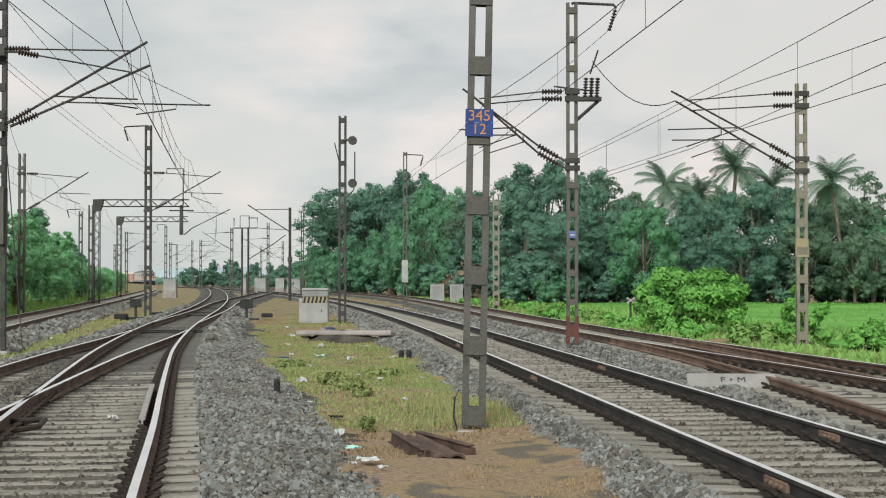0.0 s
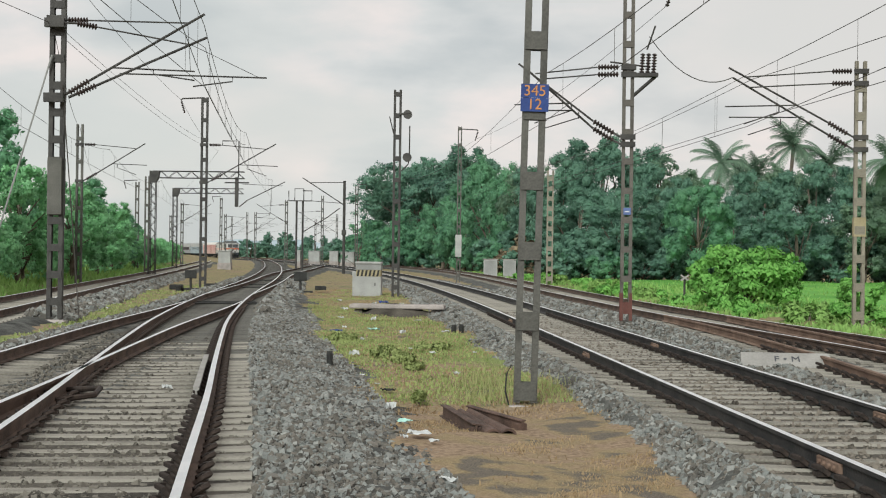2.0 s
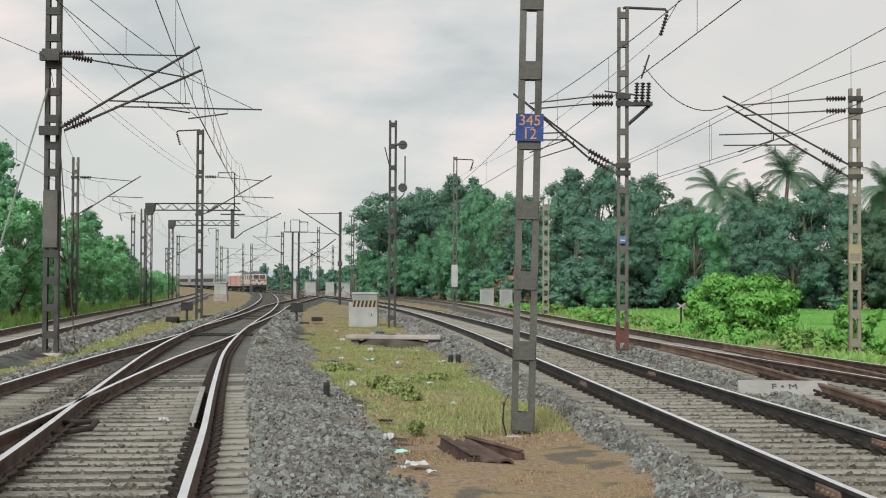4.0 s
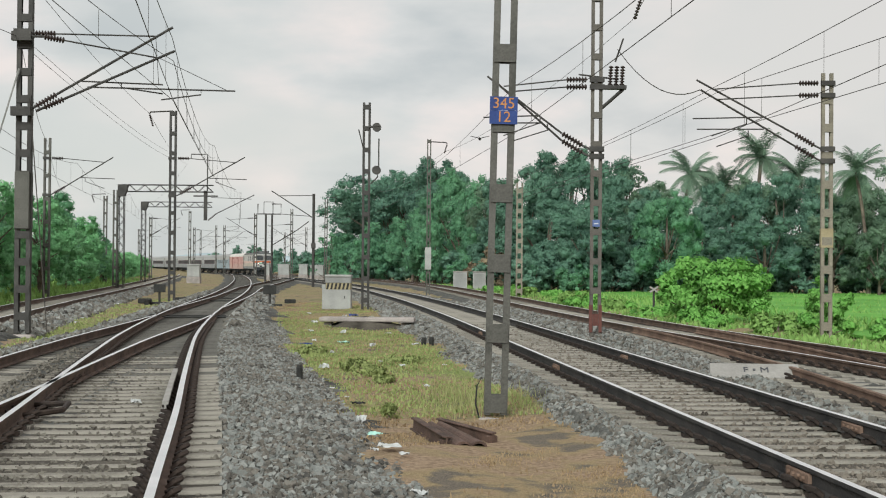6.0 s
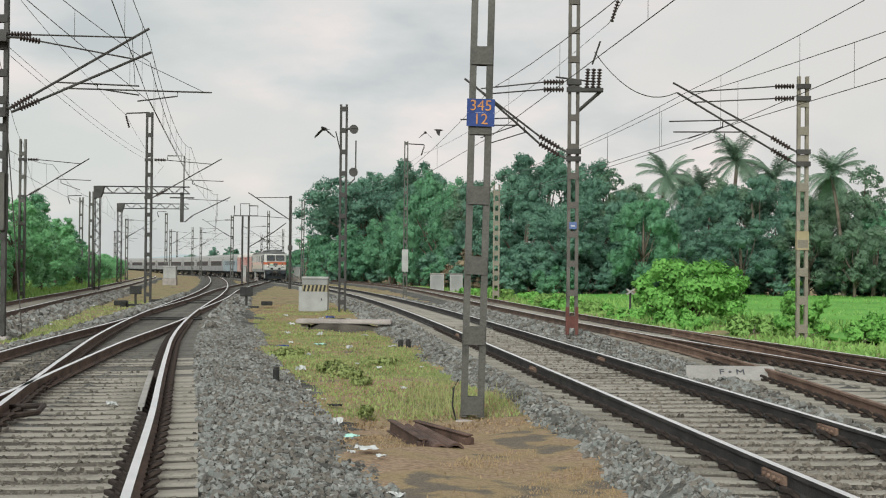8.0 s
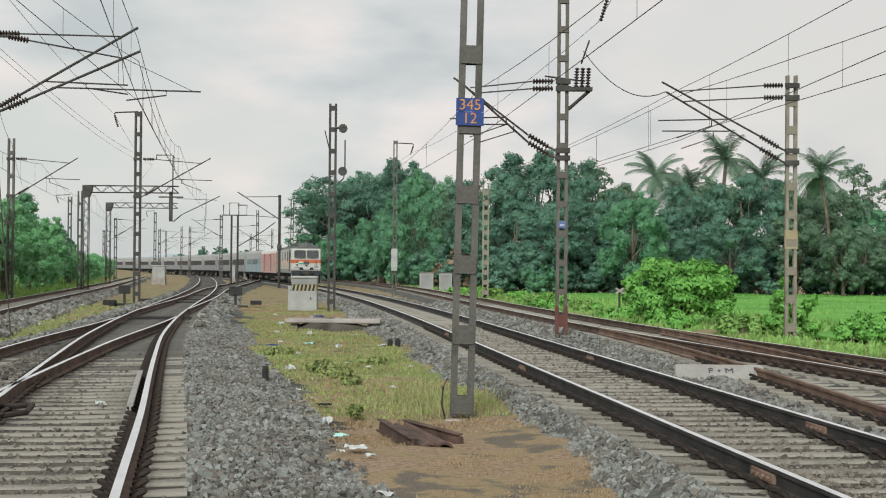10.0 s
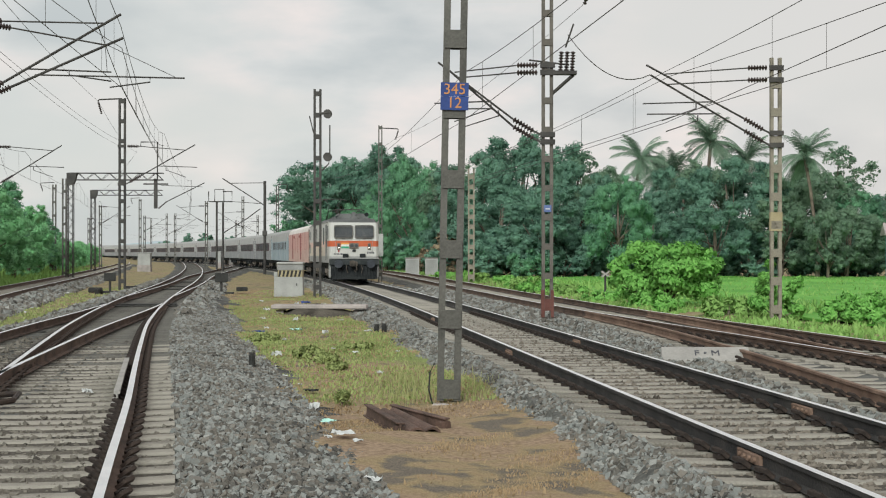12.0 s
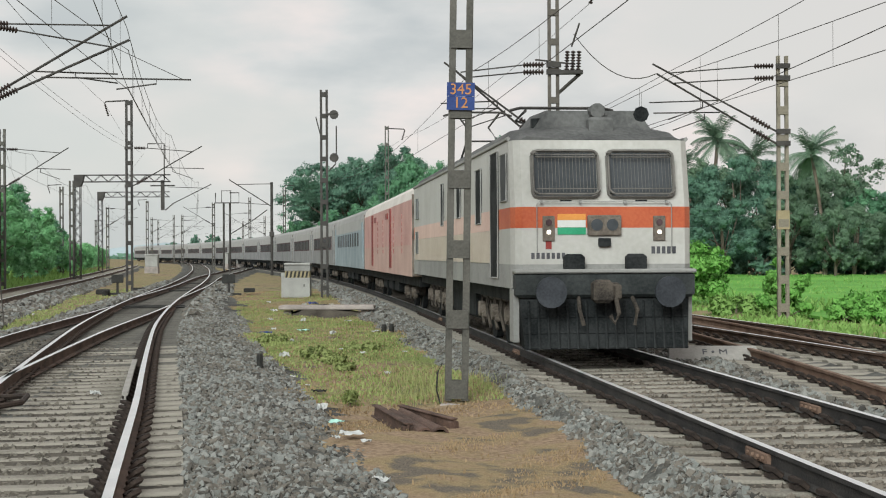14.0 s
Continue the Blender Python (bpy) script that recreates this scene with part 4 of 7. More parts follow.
def tree(name, height, radius, seed, leaf, leaves, size, label, low=0.25, boughs=12, category="tree", spread=0.0, cores=0.66, airy=1.0):
    """A tapered trunk with limbs; each limb carries a bough of smaller lobes of leaves."""
    rng = np.random.RandomState(seed)
    root = thing(name, label, category)
    t = Mesh()
    r0 = 0.02 * height + 0.03
    bend = rng.normal(0, 0.04 * height, 2)
    t.tube([(0, 0, -0.6), (bend[0] * 0.2, bend[1] * 0.2, height * 0.2), (bend[0] * 0.6, bend[1] * 0.6, height * 0.45), (bend[0], bend[1], height * 0.75)], [r0 * 1.3, r0, r0 * 0.75, r0 * 0.3], 8)
    lob, limbs = [], []
    half = height * (1 - low) * 0.5
    for i in range(boughs):
        a = i * 2.4 + rng.uniform(-0.4, 0.4)
        up = -0.85 + 1.75 * (i + 0.5) / boughs
        flat = math.sqrt(max(0.05, 1 - up * up)) * (1 + spread)
        k = rng.uniform(0.5, 0.76)
        rb = radius * rng.uniform(0.26, 0.42)
        mid = np.array((math.cos(a) * flat * k * radius, math.sin(a) * flat * k * radius, height * low + half + up * (half - rb * 0.8) * rng.uniform(0.85, 1.0)))
        lob.append((*mid, rb * 0.75 * airy))
        out = mid - np.array((0, 0, height * low + half * 0.8))
        out /= np.linalg.norm(out) + 1e-6
        for j in range(12):
            u = rng.normal(0, 1, 3)
            u = u / np.linalg.norm(u) + out * 0.75 + np.array((0, 0, 0.15))
            u /= np.linalg.norm(u)
            p = mid + u * rb * rng.uniform(0.65, 1.05)
            p[2] = min(max(p[2], 0.3), height * 0.98)
            lob.append((*p, rb * rng.uniform(0.18, 0.44)))
        h = height * rng.uniform(0.15, 0.4)
        limbs.append(Mesh().tube([(bend[0] * 0.4, bend[1] * 0.4, h), (mid[0] * 0.5, mid[1] * 0.5, (h + mid[2]) / 2 + 0.2), (mid[0] * 0.95, mid[1] * 0.95, mid[2])], [r0 * 0.5, r0 * 0.3, r0 * 0.1], 5))
    part("trunk", t, TRUNK, root, smooth=True)
    for b in limbs:
        part("limb", b, TRUNK, root, smooth=True)
    part("crown", crown_data("crown", lob, leaves, size, leaf, seed, cores), leaf, root)
    return root


def palm(height, seed, label):
    rng = np.random.RandomState(seed)
    root = thing("coconut_palm", label, "palm", group="palms behind the field")
    t = Mesh()
    lean = rng.normal(0, 0.7, 2)
    path = [(lean[0] * k**2, lean[1] * k**2, height * k - 0.5) for k in (0, 0.25, 0.5, 0.75, 1.0)]
    t.tube(path, [0.26, 0.19, 0.16, 0.15, 0.16], 8)
    part("trunk", t, TRUNK, root, smooth=True)
    top = Vector(path[-1])
    for i in range(26):
        az = i * 2.399 + rng.uniform(-0.2, 0.2)
        up = rng.uniform(-0.5, 1.3)
        ln = rng.uniform(2.7, 3.6)
        f = Mesh()
        spine, d = [top.copy()], Vector((math.cos(az) * math.cos(up), math.sin(az) * math.cos(up), math.sin(up)))
        for k in range(8):
            d = (d + Vector((0, 0, -0.17))).normalized()
            spine.append(spine[-1] + d * ln / 8)
        f.tube(spine, [0.05, 0.04, 0.035, 0.03, 0.025, 0.02, 0.015, 0.012, 0.008], 4)
        side = d.cross(Vector((0, 0, 1))).normalized()
        for k in range(1, 32):
            q = k / 32 * 8
            a = spine[int(q)].lerp(spine[min(8, int(q) + 1)], q - int(q))
            fwd = (spine[min(8, int(q) + 1)] - spine[int(q)]).normalized()
            w = 0.9 * math.sin(math.pi * (0.12 + 0.8 * k / 32)) ** 0.7
            for s in (-1, 1):
                e = a + side * s * w * 0.75 + fwd * w * 0.45 + Vector((0, 0, -0.5 * w + rng.uniform(-0.08, 0.08)))
                f.add([a, a + fwd * 0.075, e, a.lerp(e, 0.5) - fwd * 0.02], [(0, 1, 2, 3)])
        part("frond", f, LEAF_PALM, root)
    return root


def place(ob, x, y, z=-0.5, turn=0.0, scale=1.0, wide=1.0):
    ob.matrix_world = pose(x, y, z, 0, 0, turn) @ Matrix.Diagonal((scale * wide, scale * wide, scale, 1))
    return ob


def again(ob, x, y, z=-0.5, turn=0.0, scale=1.0, wide=1.0):
    c = copy_thing(ob, Matrix())
    return place(c, x, y, z, turn, scale, wide)


def woods():
    dark = tagged(tree("broad_tree", 12, 5.2, 1, LEAF_DARK, 19000, 0.165, "dense dark green broadleaf tree in the belt behind the field", 0.04), group="tree belt")
    mid = tagged(tree("broad_tree", 11, 4.6, 2, LEAF_MID, 17000, 0.165, "dense mid-green broadleaf tree in the belt behind the field", 0.03), group="tree belt")
    tall = tagged(tree("broad_tree", 13, 4.4, 3, LEAF_DARK, 17000, 0.165, "tall dark tree with an uneven crown behind the line", 0.1, 10), group="tree belt")
    low = tagged(tree("thicket", 5, 3.6, 4, LEAF_MID, 6000, 0.18, "low green thicket at the foot of the trees", 0.0, 8, "thicket"), group="thickets")
    olive = tagged(tree("broad_tree", 11, 4.6, 7, LEAF_OLIVE, 17000, 0.165, "pale olive-green tree in the belt behind the field", 0.04), group="tree belt")
    broad = tagged(tree("spreading_tree", 13, 6.5, 9, LEAF_DARK, 17000, 0.21, "large dark spreading tree with sky showing between its boughs", 0.36, 15, "tree", 0.25, 0.45, 0.8), group="tree belt")
    airy = tagged(tree("open_tree", 12, 3.2, 12, LEAF_OLIVE, 3200, 0.2, "thin-leaved tree with sky showing through its crown", 0.4, 11, "tree", 0.1, 0.12, 0.5), group="tree belt")
    kinds = [dark, mid, tall, low, olive, broad, airy]
    used = set()

    def put(i, *a, **k):
        if i in used:
            again(kinds[i], *a, **k)
        else:
            used.add(i)
            place(kinds[i], *a, **k)
    # kind, x, y, height, width against height
    tops = [12.0, 11.0, 13.0, 5.0, 11.0, 13.0, 12.0]
    rows = [(5, -11.2, 218, 15.6, 1.0), (2, -3.6, 212, 19.2, 0.8), (5, -14.6, 230, 13.4, 0.75), (5, -7.2, 216, 16.2, 0.8), (0, -14.5, 226, 12.0, 1.0), (3, -20.2, 252, 6.5, 0.8), (3, -15.0, 216, 7.0, 0.9), (3, -10.6, 200, 8.0, 0.85), (1, -6.6, 188, 9.8, 0.85), (3, -8.6, 195, 6.5, 0.9),
            (0, -1.6, 194, 14.0, 0.8), (1, -0.8, 166, 13.4, 0.72), (1, 1.9, 160, 12.2, 0.7), (3, -3.6, 172, 6.8, 0.8), (4, 3.6, 152, 11.5, 0.8),
            (0, 5.4, 145, 12.8, 0.85), (2, 9.6, 146, 14.8, 0.9), (0, 12.2, 143, 14.4, 0.72), (6, 15.3, 146, 12.6, 1.0), (0, 14.4, 140, 11.4, 0.8), (4, 17.6, 142, 10.6, 0.8),
            (1, 16.4, 124, 9.0, 0.78), (0, 11.0, 132, 9.0, 1.1), (0, 7.0, 136, 9.0, 1.1), (0, 20.3, 137, 9.2, 0.95), (0, 23.8, 136, 10.6, 0.85), (4, 26.3, 140, 11.3, 0.8), (0, 28.4, 136, 11.5, 0.85), (2, 31.0, 137, 11.7, 0.85),
            (4, 33.6, 135, 10.9, 0.85), (4, 33.5, 123.5, 6.4, 0.8), (4, 36.3, 136, 10.2, 0.85), (1, 39.2, 136, 8.9, 0.95), (6, 39.8, 144, 13.0, 1.0), (0, 43.0, 136, 8.2, 1.1), (4, 47.0, 137, 9.5, 1.0), (0, 25.5, 129, 7.2, 1.1), (4, 31.0, 129, 7.6, 1.0), (4, 36.0, 127, 6.6, 1.1), (4, 41.0, 128, 6.6, 1.1), (0, 20.0, 130, 6.6, 1.15)]
    for n, (i, x, y, h, w) in enumerate(rows):
        put(i, x, y, -0.8, 47 * n, h / tops[i], w * 1.05)
    for n, (x, y, s) in enumerate([(0.3, 150, 0.7), (3.4, 142, 0.7), (6.2, 132, 0.6), (9.5, 128, 0.55)]):
        put(3, x, y, -0.8, 61 * n, s, 1.05)
    under = tagged(tree("thicket", 5, 3.4, 17, LEAF_DARK, 4500, 0.2, "dark shaded undergrowth beneath the tree belt", 0.0, 9, "thicket", 0.3), group="thickets")
    for n in range(17):
        a = (4.5 + 2.7 * n, 131.5 + (n % 3) * 1.2, -1.2, 37 * n, 0.85 + 0.13 * (n % 3), 1.1)
        again(under, *a) if n else place(under, *a)
    for n, (x, y) in enumerate([(-21, 246), (-17.5, 228), (-13.2, 214), (-9.5, 204), (-6.0, 194), (-2.6, 182), (0.6, 171), (3.2, 158), (5.5, 148), (-24.5, 262)]):
        again(under, x, y, -1.0, 51 * n, 1.15, 1.15)
    # left bank
    shrub = tagged(tree("bank_tree", 11, 4.6, 21, LEAF_SCRUB, 8000, 0.24, "light green leafy tree on the bank beside the line", 0.02), group="trees on the bank")
    gloom = tagged(tree("bank_tree", 12, 5.0, 22, LEAF_MID, 8000, 0.22, "broad mid-green tree on the bank", 0.04), group="trees on the bank")
    for n, (k, x, y, h, w) in enumerate([(0, -24.8, 88, 6.2, 1.0), (1, -27.4, 97, 6.4, 1.0), (0, -28.2, 106, 6.0, 1.0), (0, -30.2, 118, 5.2, 1.0), (1, -32.0, 128, 4.7, 1.0), (0, -33.8, 140, 4.3, 1.0), (0, -36.8, 152, 3.8, 1.0), (0, -23.6, 74, 6.6, 0.9), (1, -27.2, 78, 9.0, 0.9), (1, -31, 82, 9.6, 1.0), (1, -24.6, 66, 7.4, 0.8), (0, -22.0, 58, 7.0, 0.7), (1, -54, 185, 5.0, 1.0)]):
        src, a = (gloom if k else shrub), (x, y, 0.1, 83 * n + 20, h / 11.5, w)
        again(src, *a) if n > 1 else place(src, *a)
    brush = tagged(tree("thicket", 5, 3.6, 14, LEAF_SCRUB, 5000, 0.2, "airy light green scrub on the bank beside the line", 0.0, 8, "thicket"), group="thickets")
    for n, y in enumerate(range(58, 216, 6)):
        a = (float(LINE_FAR(y)) - 4.3 - (n % 3) * 0.5, y, -0.2, 71 * n, 0.62 + 0.1 * (n % 2), 0.95)
        again(brush, *a) if n else place(brush, *a)
    # separate clumps and low scrub on the skyline
    clump = tagged(tree("thicket", 5, 3.6, 24, LEAF_DARK, 2200, 0.32, "distant dark clump of trees on the skyline", 0.0, 8, "thicket"), group="thickets")
    for n, (x, y, s, w) in enumerate([(-62, 380, 1.15, 1.2), (-58.5, 384, 0.95, 1.2), (-58, 400, 1.6, 0.9), (-46.5, 350, 0.75, 1.3), (-41, 345, 0.7, 1.3), (-45.5, 380, 1.4, 0.8), (-36.4, 340, 0.8, 1.3), (-31.5, 330, 0.8, 1.2), (-25.5, 300, 0.8, 1.2), (-20, 270, 0.8, 1.1), (-51.5, 360, 0.6, 1.3)]):
        a = (x, y, -0.8, 57 * n, s, w)
        again(clump, *a) if n else place(clump, *a)


woods()
pa = palm(12.0, 1, "coconut palm with drooping grey-green fronds")
place(pa, 20.6, 148, -0.7, 0, 1.0)
for x, y, s, t in [(27.6, 146, 1.14, 70), (32.9, 147, 1.0, 150), (33.1, 125, 0.9, 200), (23.6, 150, 0.9, 310), (25.2, 147, 0.9, 120), (-36.0, 130, 0.5, 40)]:
    again(pa, x, y, -0.7, t, s)


def bush(x, y, z, radius, height, seed, leaf, label, leaves=5000, size=0.16, name="bush", stems=26):
    root = thing(name, label, "bush", pose(x, y, z))
    rng = np.random.RandomState(seed)
    lob = []
    for i in range(stems):
        a, k = rng.uniform(0, 6.28), math.sqrt(rng.uniform(0.02, 0.75))
        zz = height * (0.16 + 0.74 * rng.uniform(0.0, 1.0) * math.sqrt(1 - k * k * 0.85))
        lob.append((math.cos(a) * k * radius, math.sin(a) * k * radius * 0.8, zz, radius * rng.uniform(0.13, 0.27) * (26 / stems) ** 0.33))
    part("woody_base", Mesh().tube([(0, 0, -0.2), (0.02, 0, height * 0.4)], [0.06 * radius, 0.04 * radius], 6), TRUNK, root)
    for i in range(0, stems, 6):
        part("stem", Mesh().tube([(0, 0, 0.0), (lob[i][0] * 0.5, lob[i][1] * 0.5, lob[i][2] * 0.6), lob[i][:3]], [0.025 * radius, 0.016 * radius, 0.006 * radius], 5), TRUNK, root)
    part("leaves", crown_data("leaves", lob, leaves, size, leaf, seed, 0.45), leaf, root)
    return root


bush(9.25, 56.5, -0.55, 2.3, 3.15, 11, LEAF_LIME, "large bright green bush beside the field", 15000, 0.12, stems=60)
bush(-17.2, 190, -0.5, 2.4, 7.0, 15, LEAF_MID, "slender light green sapling with sky between its leaves", 1500, 0.24, "sapling")
bush(-14.6, 184, -0.5, 2.0, 5.0, 16, LEAF_MID, "slender light green sapling with sky between its leaves", 1500, 0.24, "sapling")
bush(10.62, 44.6, -0.4, 0.8, 2.1, 12, LEAF_LIME, "bright green bush round the foot of a mast", 4500, 0.1)
bush(11.6, 42.0, -0.35, 0.7, 0.7, 13, LEAF_LIME, "low green bush on the verge", 3000, 0.09)
bush(12.6, 42.0, -0.35, 1.0, 0.85, 14, LEAF_LIME, "low green bush on the verge", 3400, 0.09)


rnd = random.Random(12)
for k in range(22):
    yy = 47 + 3.6 * k
    bush(float(LINE_RIGHT(yy)) + 3.4 + rnd.uniform(0, 2.6), yy, -0.5, rnd.uniform(0.6, 1.1), rnd.uniform(0.45, 0.95), 30 + k, LEAF_LIME if k % 3 else GRASS_LUSH, "low leafy green bush on the verge", 1500, 0.13)


def blades(name, region, count, height, material, label, seed, keep=None, width=0.012, kind="stuff"):
    """A field of single grass blades, each a bent strip of two quads."""
    rng = np.random.RandomState(seed)
    (x0, x1), (y0, y1) = region
    x, y = rng.uniform(x0, x1, count), y0 + (y1 - y0) * rng.rand(count) ** 1.3
    if keep is not None:
        ok = keep(x, y, rng)
        x, y = x[ok], y[ok]
    n = len(x)
    z = ground_height(x, y)
    h = height * rng.uniform(0.35, 1.2, n)
    a = rng.uniform(0, 6.283, n)
    w = width * rng.uniform(0.7, 1.6, n)
    lean = rng.uniform(0.1, 0.7, n) * h
    la = rng.uniform(0, 6.283, n)
    base = np.stack([x, y, z - 0.01], 1)
    side = np.stack([np.cos(a) * w, np.sin(a) * w, np.zeros(n)], 1)
    mid = base + np.stack([np.cos(la) * lean * 0.3, np.sin(la) * lean * 0.3, h * 0.6], 1)
    tip = base + np.stack([np.cos(la) * lean, np.sin(la) * lean, h], 1)
    pts = np.stack([base - side, base + side, mid + side * 0.8, mid - side * 0.8, tip + side * 0.15, tip - side * 0.15], 1).reshape(-1, 3)
    k = np.arange(n)[:, None] * 6
    quads = np.concatenate([k + [0, 1, 2, 3], k + [3, 2, 4, 5]])
    return tagged(new(name, cloud(pts, quads, name, material)), label, "grass", kind=kind)


def on_island(x, y, edge=2.35):
    return (x > LINE_LEFT(y) + edge + 0.45) & (x < line_main(y) - 1.4 - (edge - 1.4) * np.interp(y, [17, 24, 38], [0.42, 0.5, 1.0]))


def patch(x, y, s, k):
    return np.sin(x * s + 1.3 * k) * np.cos(y * s * 0.6 + k) + 0.6 * np.sin(x * s * 2.3 - y * s * 1.1 + k)


blades("dry_grass", ((-9, 2.5), (11, 80)), 70000, 0.05, GRASS_DRY, "short dry straw-coloured grass between the lines", 1, lambda x, y, r: on_island(x, y, 2.1) & (patch(x, y, 0.9, 1) > -0.8) & ((y > 18.5) | (r.rand(len(x)) < 0.05)), 0.011)
blades("green_grass", ((-8, 2.0), (20, 80)), 76000, 0.06, GRASS_GREEN, "patchy green grass between the lines", 2, lambda x, y, r: on_island(x, y, 2.5) & (patch(x, y, 0.55, 3) + r.normal(0, 0.3, len(x)) > np.interp(y, [18, 22, 24, 44, 60], [1.0, 0.3, -0.9, -0.9, -0.1])), 0.013)
blades("mast_weeds", ((-0.75, 0.5), (19.6, 24.5)), 600, 0.3, GRASS_PALE, "tall thin seeding grass round the numbered mast", 3, lambda x, y, r: np.hypot((x + 0.15) / 0.6, (y - 21.6) / 2.6) < r.uniform(0.3, 1.0, len(x)), 0.0045)
blades("mast_foot_grass", ((0.3, 1.3), (19.8, 24.0)), 500, 0.18, GRASS_PALE, "thin dry grass beside the ballast", 7, lambda x, y, r: np.hypot((x - 0.8) / 0.5, (y - 22) / 2.0) < r.uniform(0.3, 1.0, len(x)), 0.0045)
blades("straw_tufts", ((-1.2, 1.6), (12, 19.5)), 14000, 0.035, GRASS_DRY, "trampled brown straw on bare earth", 8, lambda x, y, r: on_island(x, y, 2.2) & (patch(x, y, 1.6, 2) + r.normal(0, 0.2, len(x)) > 0.35), 0.006)
blades("left_verge_grass", ((-17, -6), (26, 110)), 26000, 0.08, GRASS_GREEN, "dry grass between the curving lines", 4, lambda x, y, r: (x > LINE_FAR(y) + 2.3) & (x < np.minimum(LINE_LEFT(y), LINE_LOOP(y)) - 2.4), 0.02)
blades("right_verge_weeds", ((-8, 24), (28, 165)), 80000, 0.19, GRASS_LUSH, "lush bright green weeds beside the field", 5, lambda x, y, r: (x > LINE_RIGHT(y) + 2.5 + np.abs(r.normal(0, 0.35, len(x)))) & (patch(x, y, 0.5, 2) > -0.75) & (x < LINE_RIGHT(y) + 7.5 + r.normal(0, 0.8, len(x))), 0.035)
blades("bank_grass", ((-48, -12), (36, 215)), 60000, 0.45, GRASS_LUSH, "rough green grass on the bank", 6, lambda x, y, r: (x < LINE_FAR(y) - 2.2) & (x > LINE_FAR(y) - 9), 0.04)


for k, (x, y, r, h) in enumerate([(-2.05, 28.0, 0.3, 0.3), (-1.7, 27.0, 0.34, 0.2), (-1.35, 25.6, 0.2, 0.14), (-1.0, 19.9, 0.1, 0.22), (-3.4, 33.5, 0.4, 0.2), (-1.4, 13.3, 0.12, 0.12), (-1.3, 30.5, 0.4, 0.16)]):
    bush(x, y, -0.38, r, h, 70 + k, GRASS_GREEN, "small green weed clump in the dry grass", 500, 0.055, "weed_clump")


def paddy_field():
    xs, ys = np.linspace(9, 110, 80), np.linspace(40, 128, 60)
    gx, gy = np.meshgrid(xs, ys)
    rng = np.random.RandomState(9)
    gz = -0.42 + 0.05 * np.sin(gx * 0.8) * np.sin(gy * 0.5) + rng.rand(*gx.shape) * 0.12
    gx = np.maximum(gx, LINE_RIGHT(gy) + 6.5)
    i = (np.arange(59)[:, None] * 80 + np.arange(79)[None, :]).ravel()
    tagged(new("paddy_field", cloud(np.stack([gx, gy, gz], -1).reshape(-1, 3), np.stack([i, i + 1, i + 81, i + 80], -1), "paddy_field", PADDY)), "flooded field of bright green young paddy", "field", kind="structure")
    blades("paddy_shoots", ((9, 48), (48, 127)), 26000, 0.5, GRASS_LUSH, "bright green young paddy shoots", 10, lambda x, y, r: x > LINE_RIGHT(y) + 7.5, 0.05)


paddy_field()


# ---- loose stones on the ballast ----
def stones(name, line, y0, y1, across, count, size, seed, surface=None, left=even, right=even):
    rng = np.random.RandomState(seed)
    ico = np.array([(x, y, z) for z in (-0.62, 0.62) for x, y in ((-0.7, -0.7), (0.7, -0.7), (0.7, 0.7), (-0.7, 0.7))])
    tri = np.array([(3, 2, 1, 0), (4, 5, 6, 7), (0, 1, 5, 4), (1, 2, 6, 5), (2, 3, 7, 6), (3, 0, 4, 7)])
    y = y0 + (y1 - y0) * rng.rand(count) ** 1.4
    a = rng.uniform(across[0], across[1], count)
    x = line(y) + np.array([spread(p, q, left, right) for p, q in zip(a, y)])
    far = np.abs(a)
    z = np.interp(far, [1.3, 1.44, 1.6, 1.82, 2.17, 2.57], [-0.243, -0.207, -0.195, -0.235, -0.35, -0.43])
    s = size * rng.uniform(0.5, 1.5, (count, 1, 1)) ** 1.2
    v = ico[None] * s * rng.uniform(0.65, 1.25, (count, 1, 3)) * rng.uniform(0.6, 1.25, (count, 8, 1))
    ang = rng.uniform(0, 6.28, count)
    c, q = np.cos(ang)[:, None], np.sin(ang)[:, None]
    tip, roll = rng.uniform(-1.4, 1.4, (count, 1)), rng.uniform(-1.2, 1.2, (count, 1))
    v = np.stack([v[..., 0] * np.cos(roll) - v[..., 2] * np.sin(roll), v[..., 1], v[..., 0] * np.sin(roll) + v[..., 2] * np.cos(roll)], -1)
    v = np.stack([v[..., 0], v[..., 1] * np.cos(tip) - v[..., 2] * np.sin(tip), v[..., 1] * np.sin(tip) + v[..., 2] * np.cos(tip)], -1)
    v = np.stack([v[..., 0] * c - v[..., 1] * q, v[..., 0] * q + v[..., 1] * c, v[..., 2]], -1) + np.stack([x, y, z + rng.uniform(-0.5, 1.3, count) * size], -1)[:, None]
    f = (np.arange(count)[:, None, None] * 8 + tri[None]).reshape(-1, 4)
    me = bpy.data.meshes.new(name)
    me.from_pydata(v.reshape(-1, 3).tolist(), [], f.tolist())
    me.materials.append(surface or STONE)
    me.update()
    tagged(new(name, me), "loose broken granite stones on the ballast shoulder", "stones", kind="stuff")


stones("ballast_stones_left", LINE_LEFT, 8.5, 50, (1.40, 2.3), 31000, 0.029, 1, right=left_edge)
stones("ballast_stones_crib", LINE_LEFT, 9.5, 32, (-2.0, 1.4), 11000, 0.024, 2, CRIB)
stones("ballast_stones_main", line_main, 9, 45, (-2.6, -1.40), 12000, 0.03, 3, left=main_edge)
stones("ballast_stones_main_crib", line_main, 10, 48, (-1.4, 1.4), 15000, 0.025, 4, CRIB_BROWN)
stones("ballast_stones_middle", LINE_LEFT, 44, 95, (1.40, 2.6), 5000, 0.08, 7)
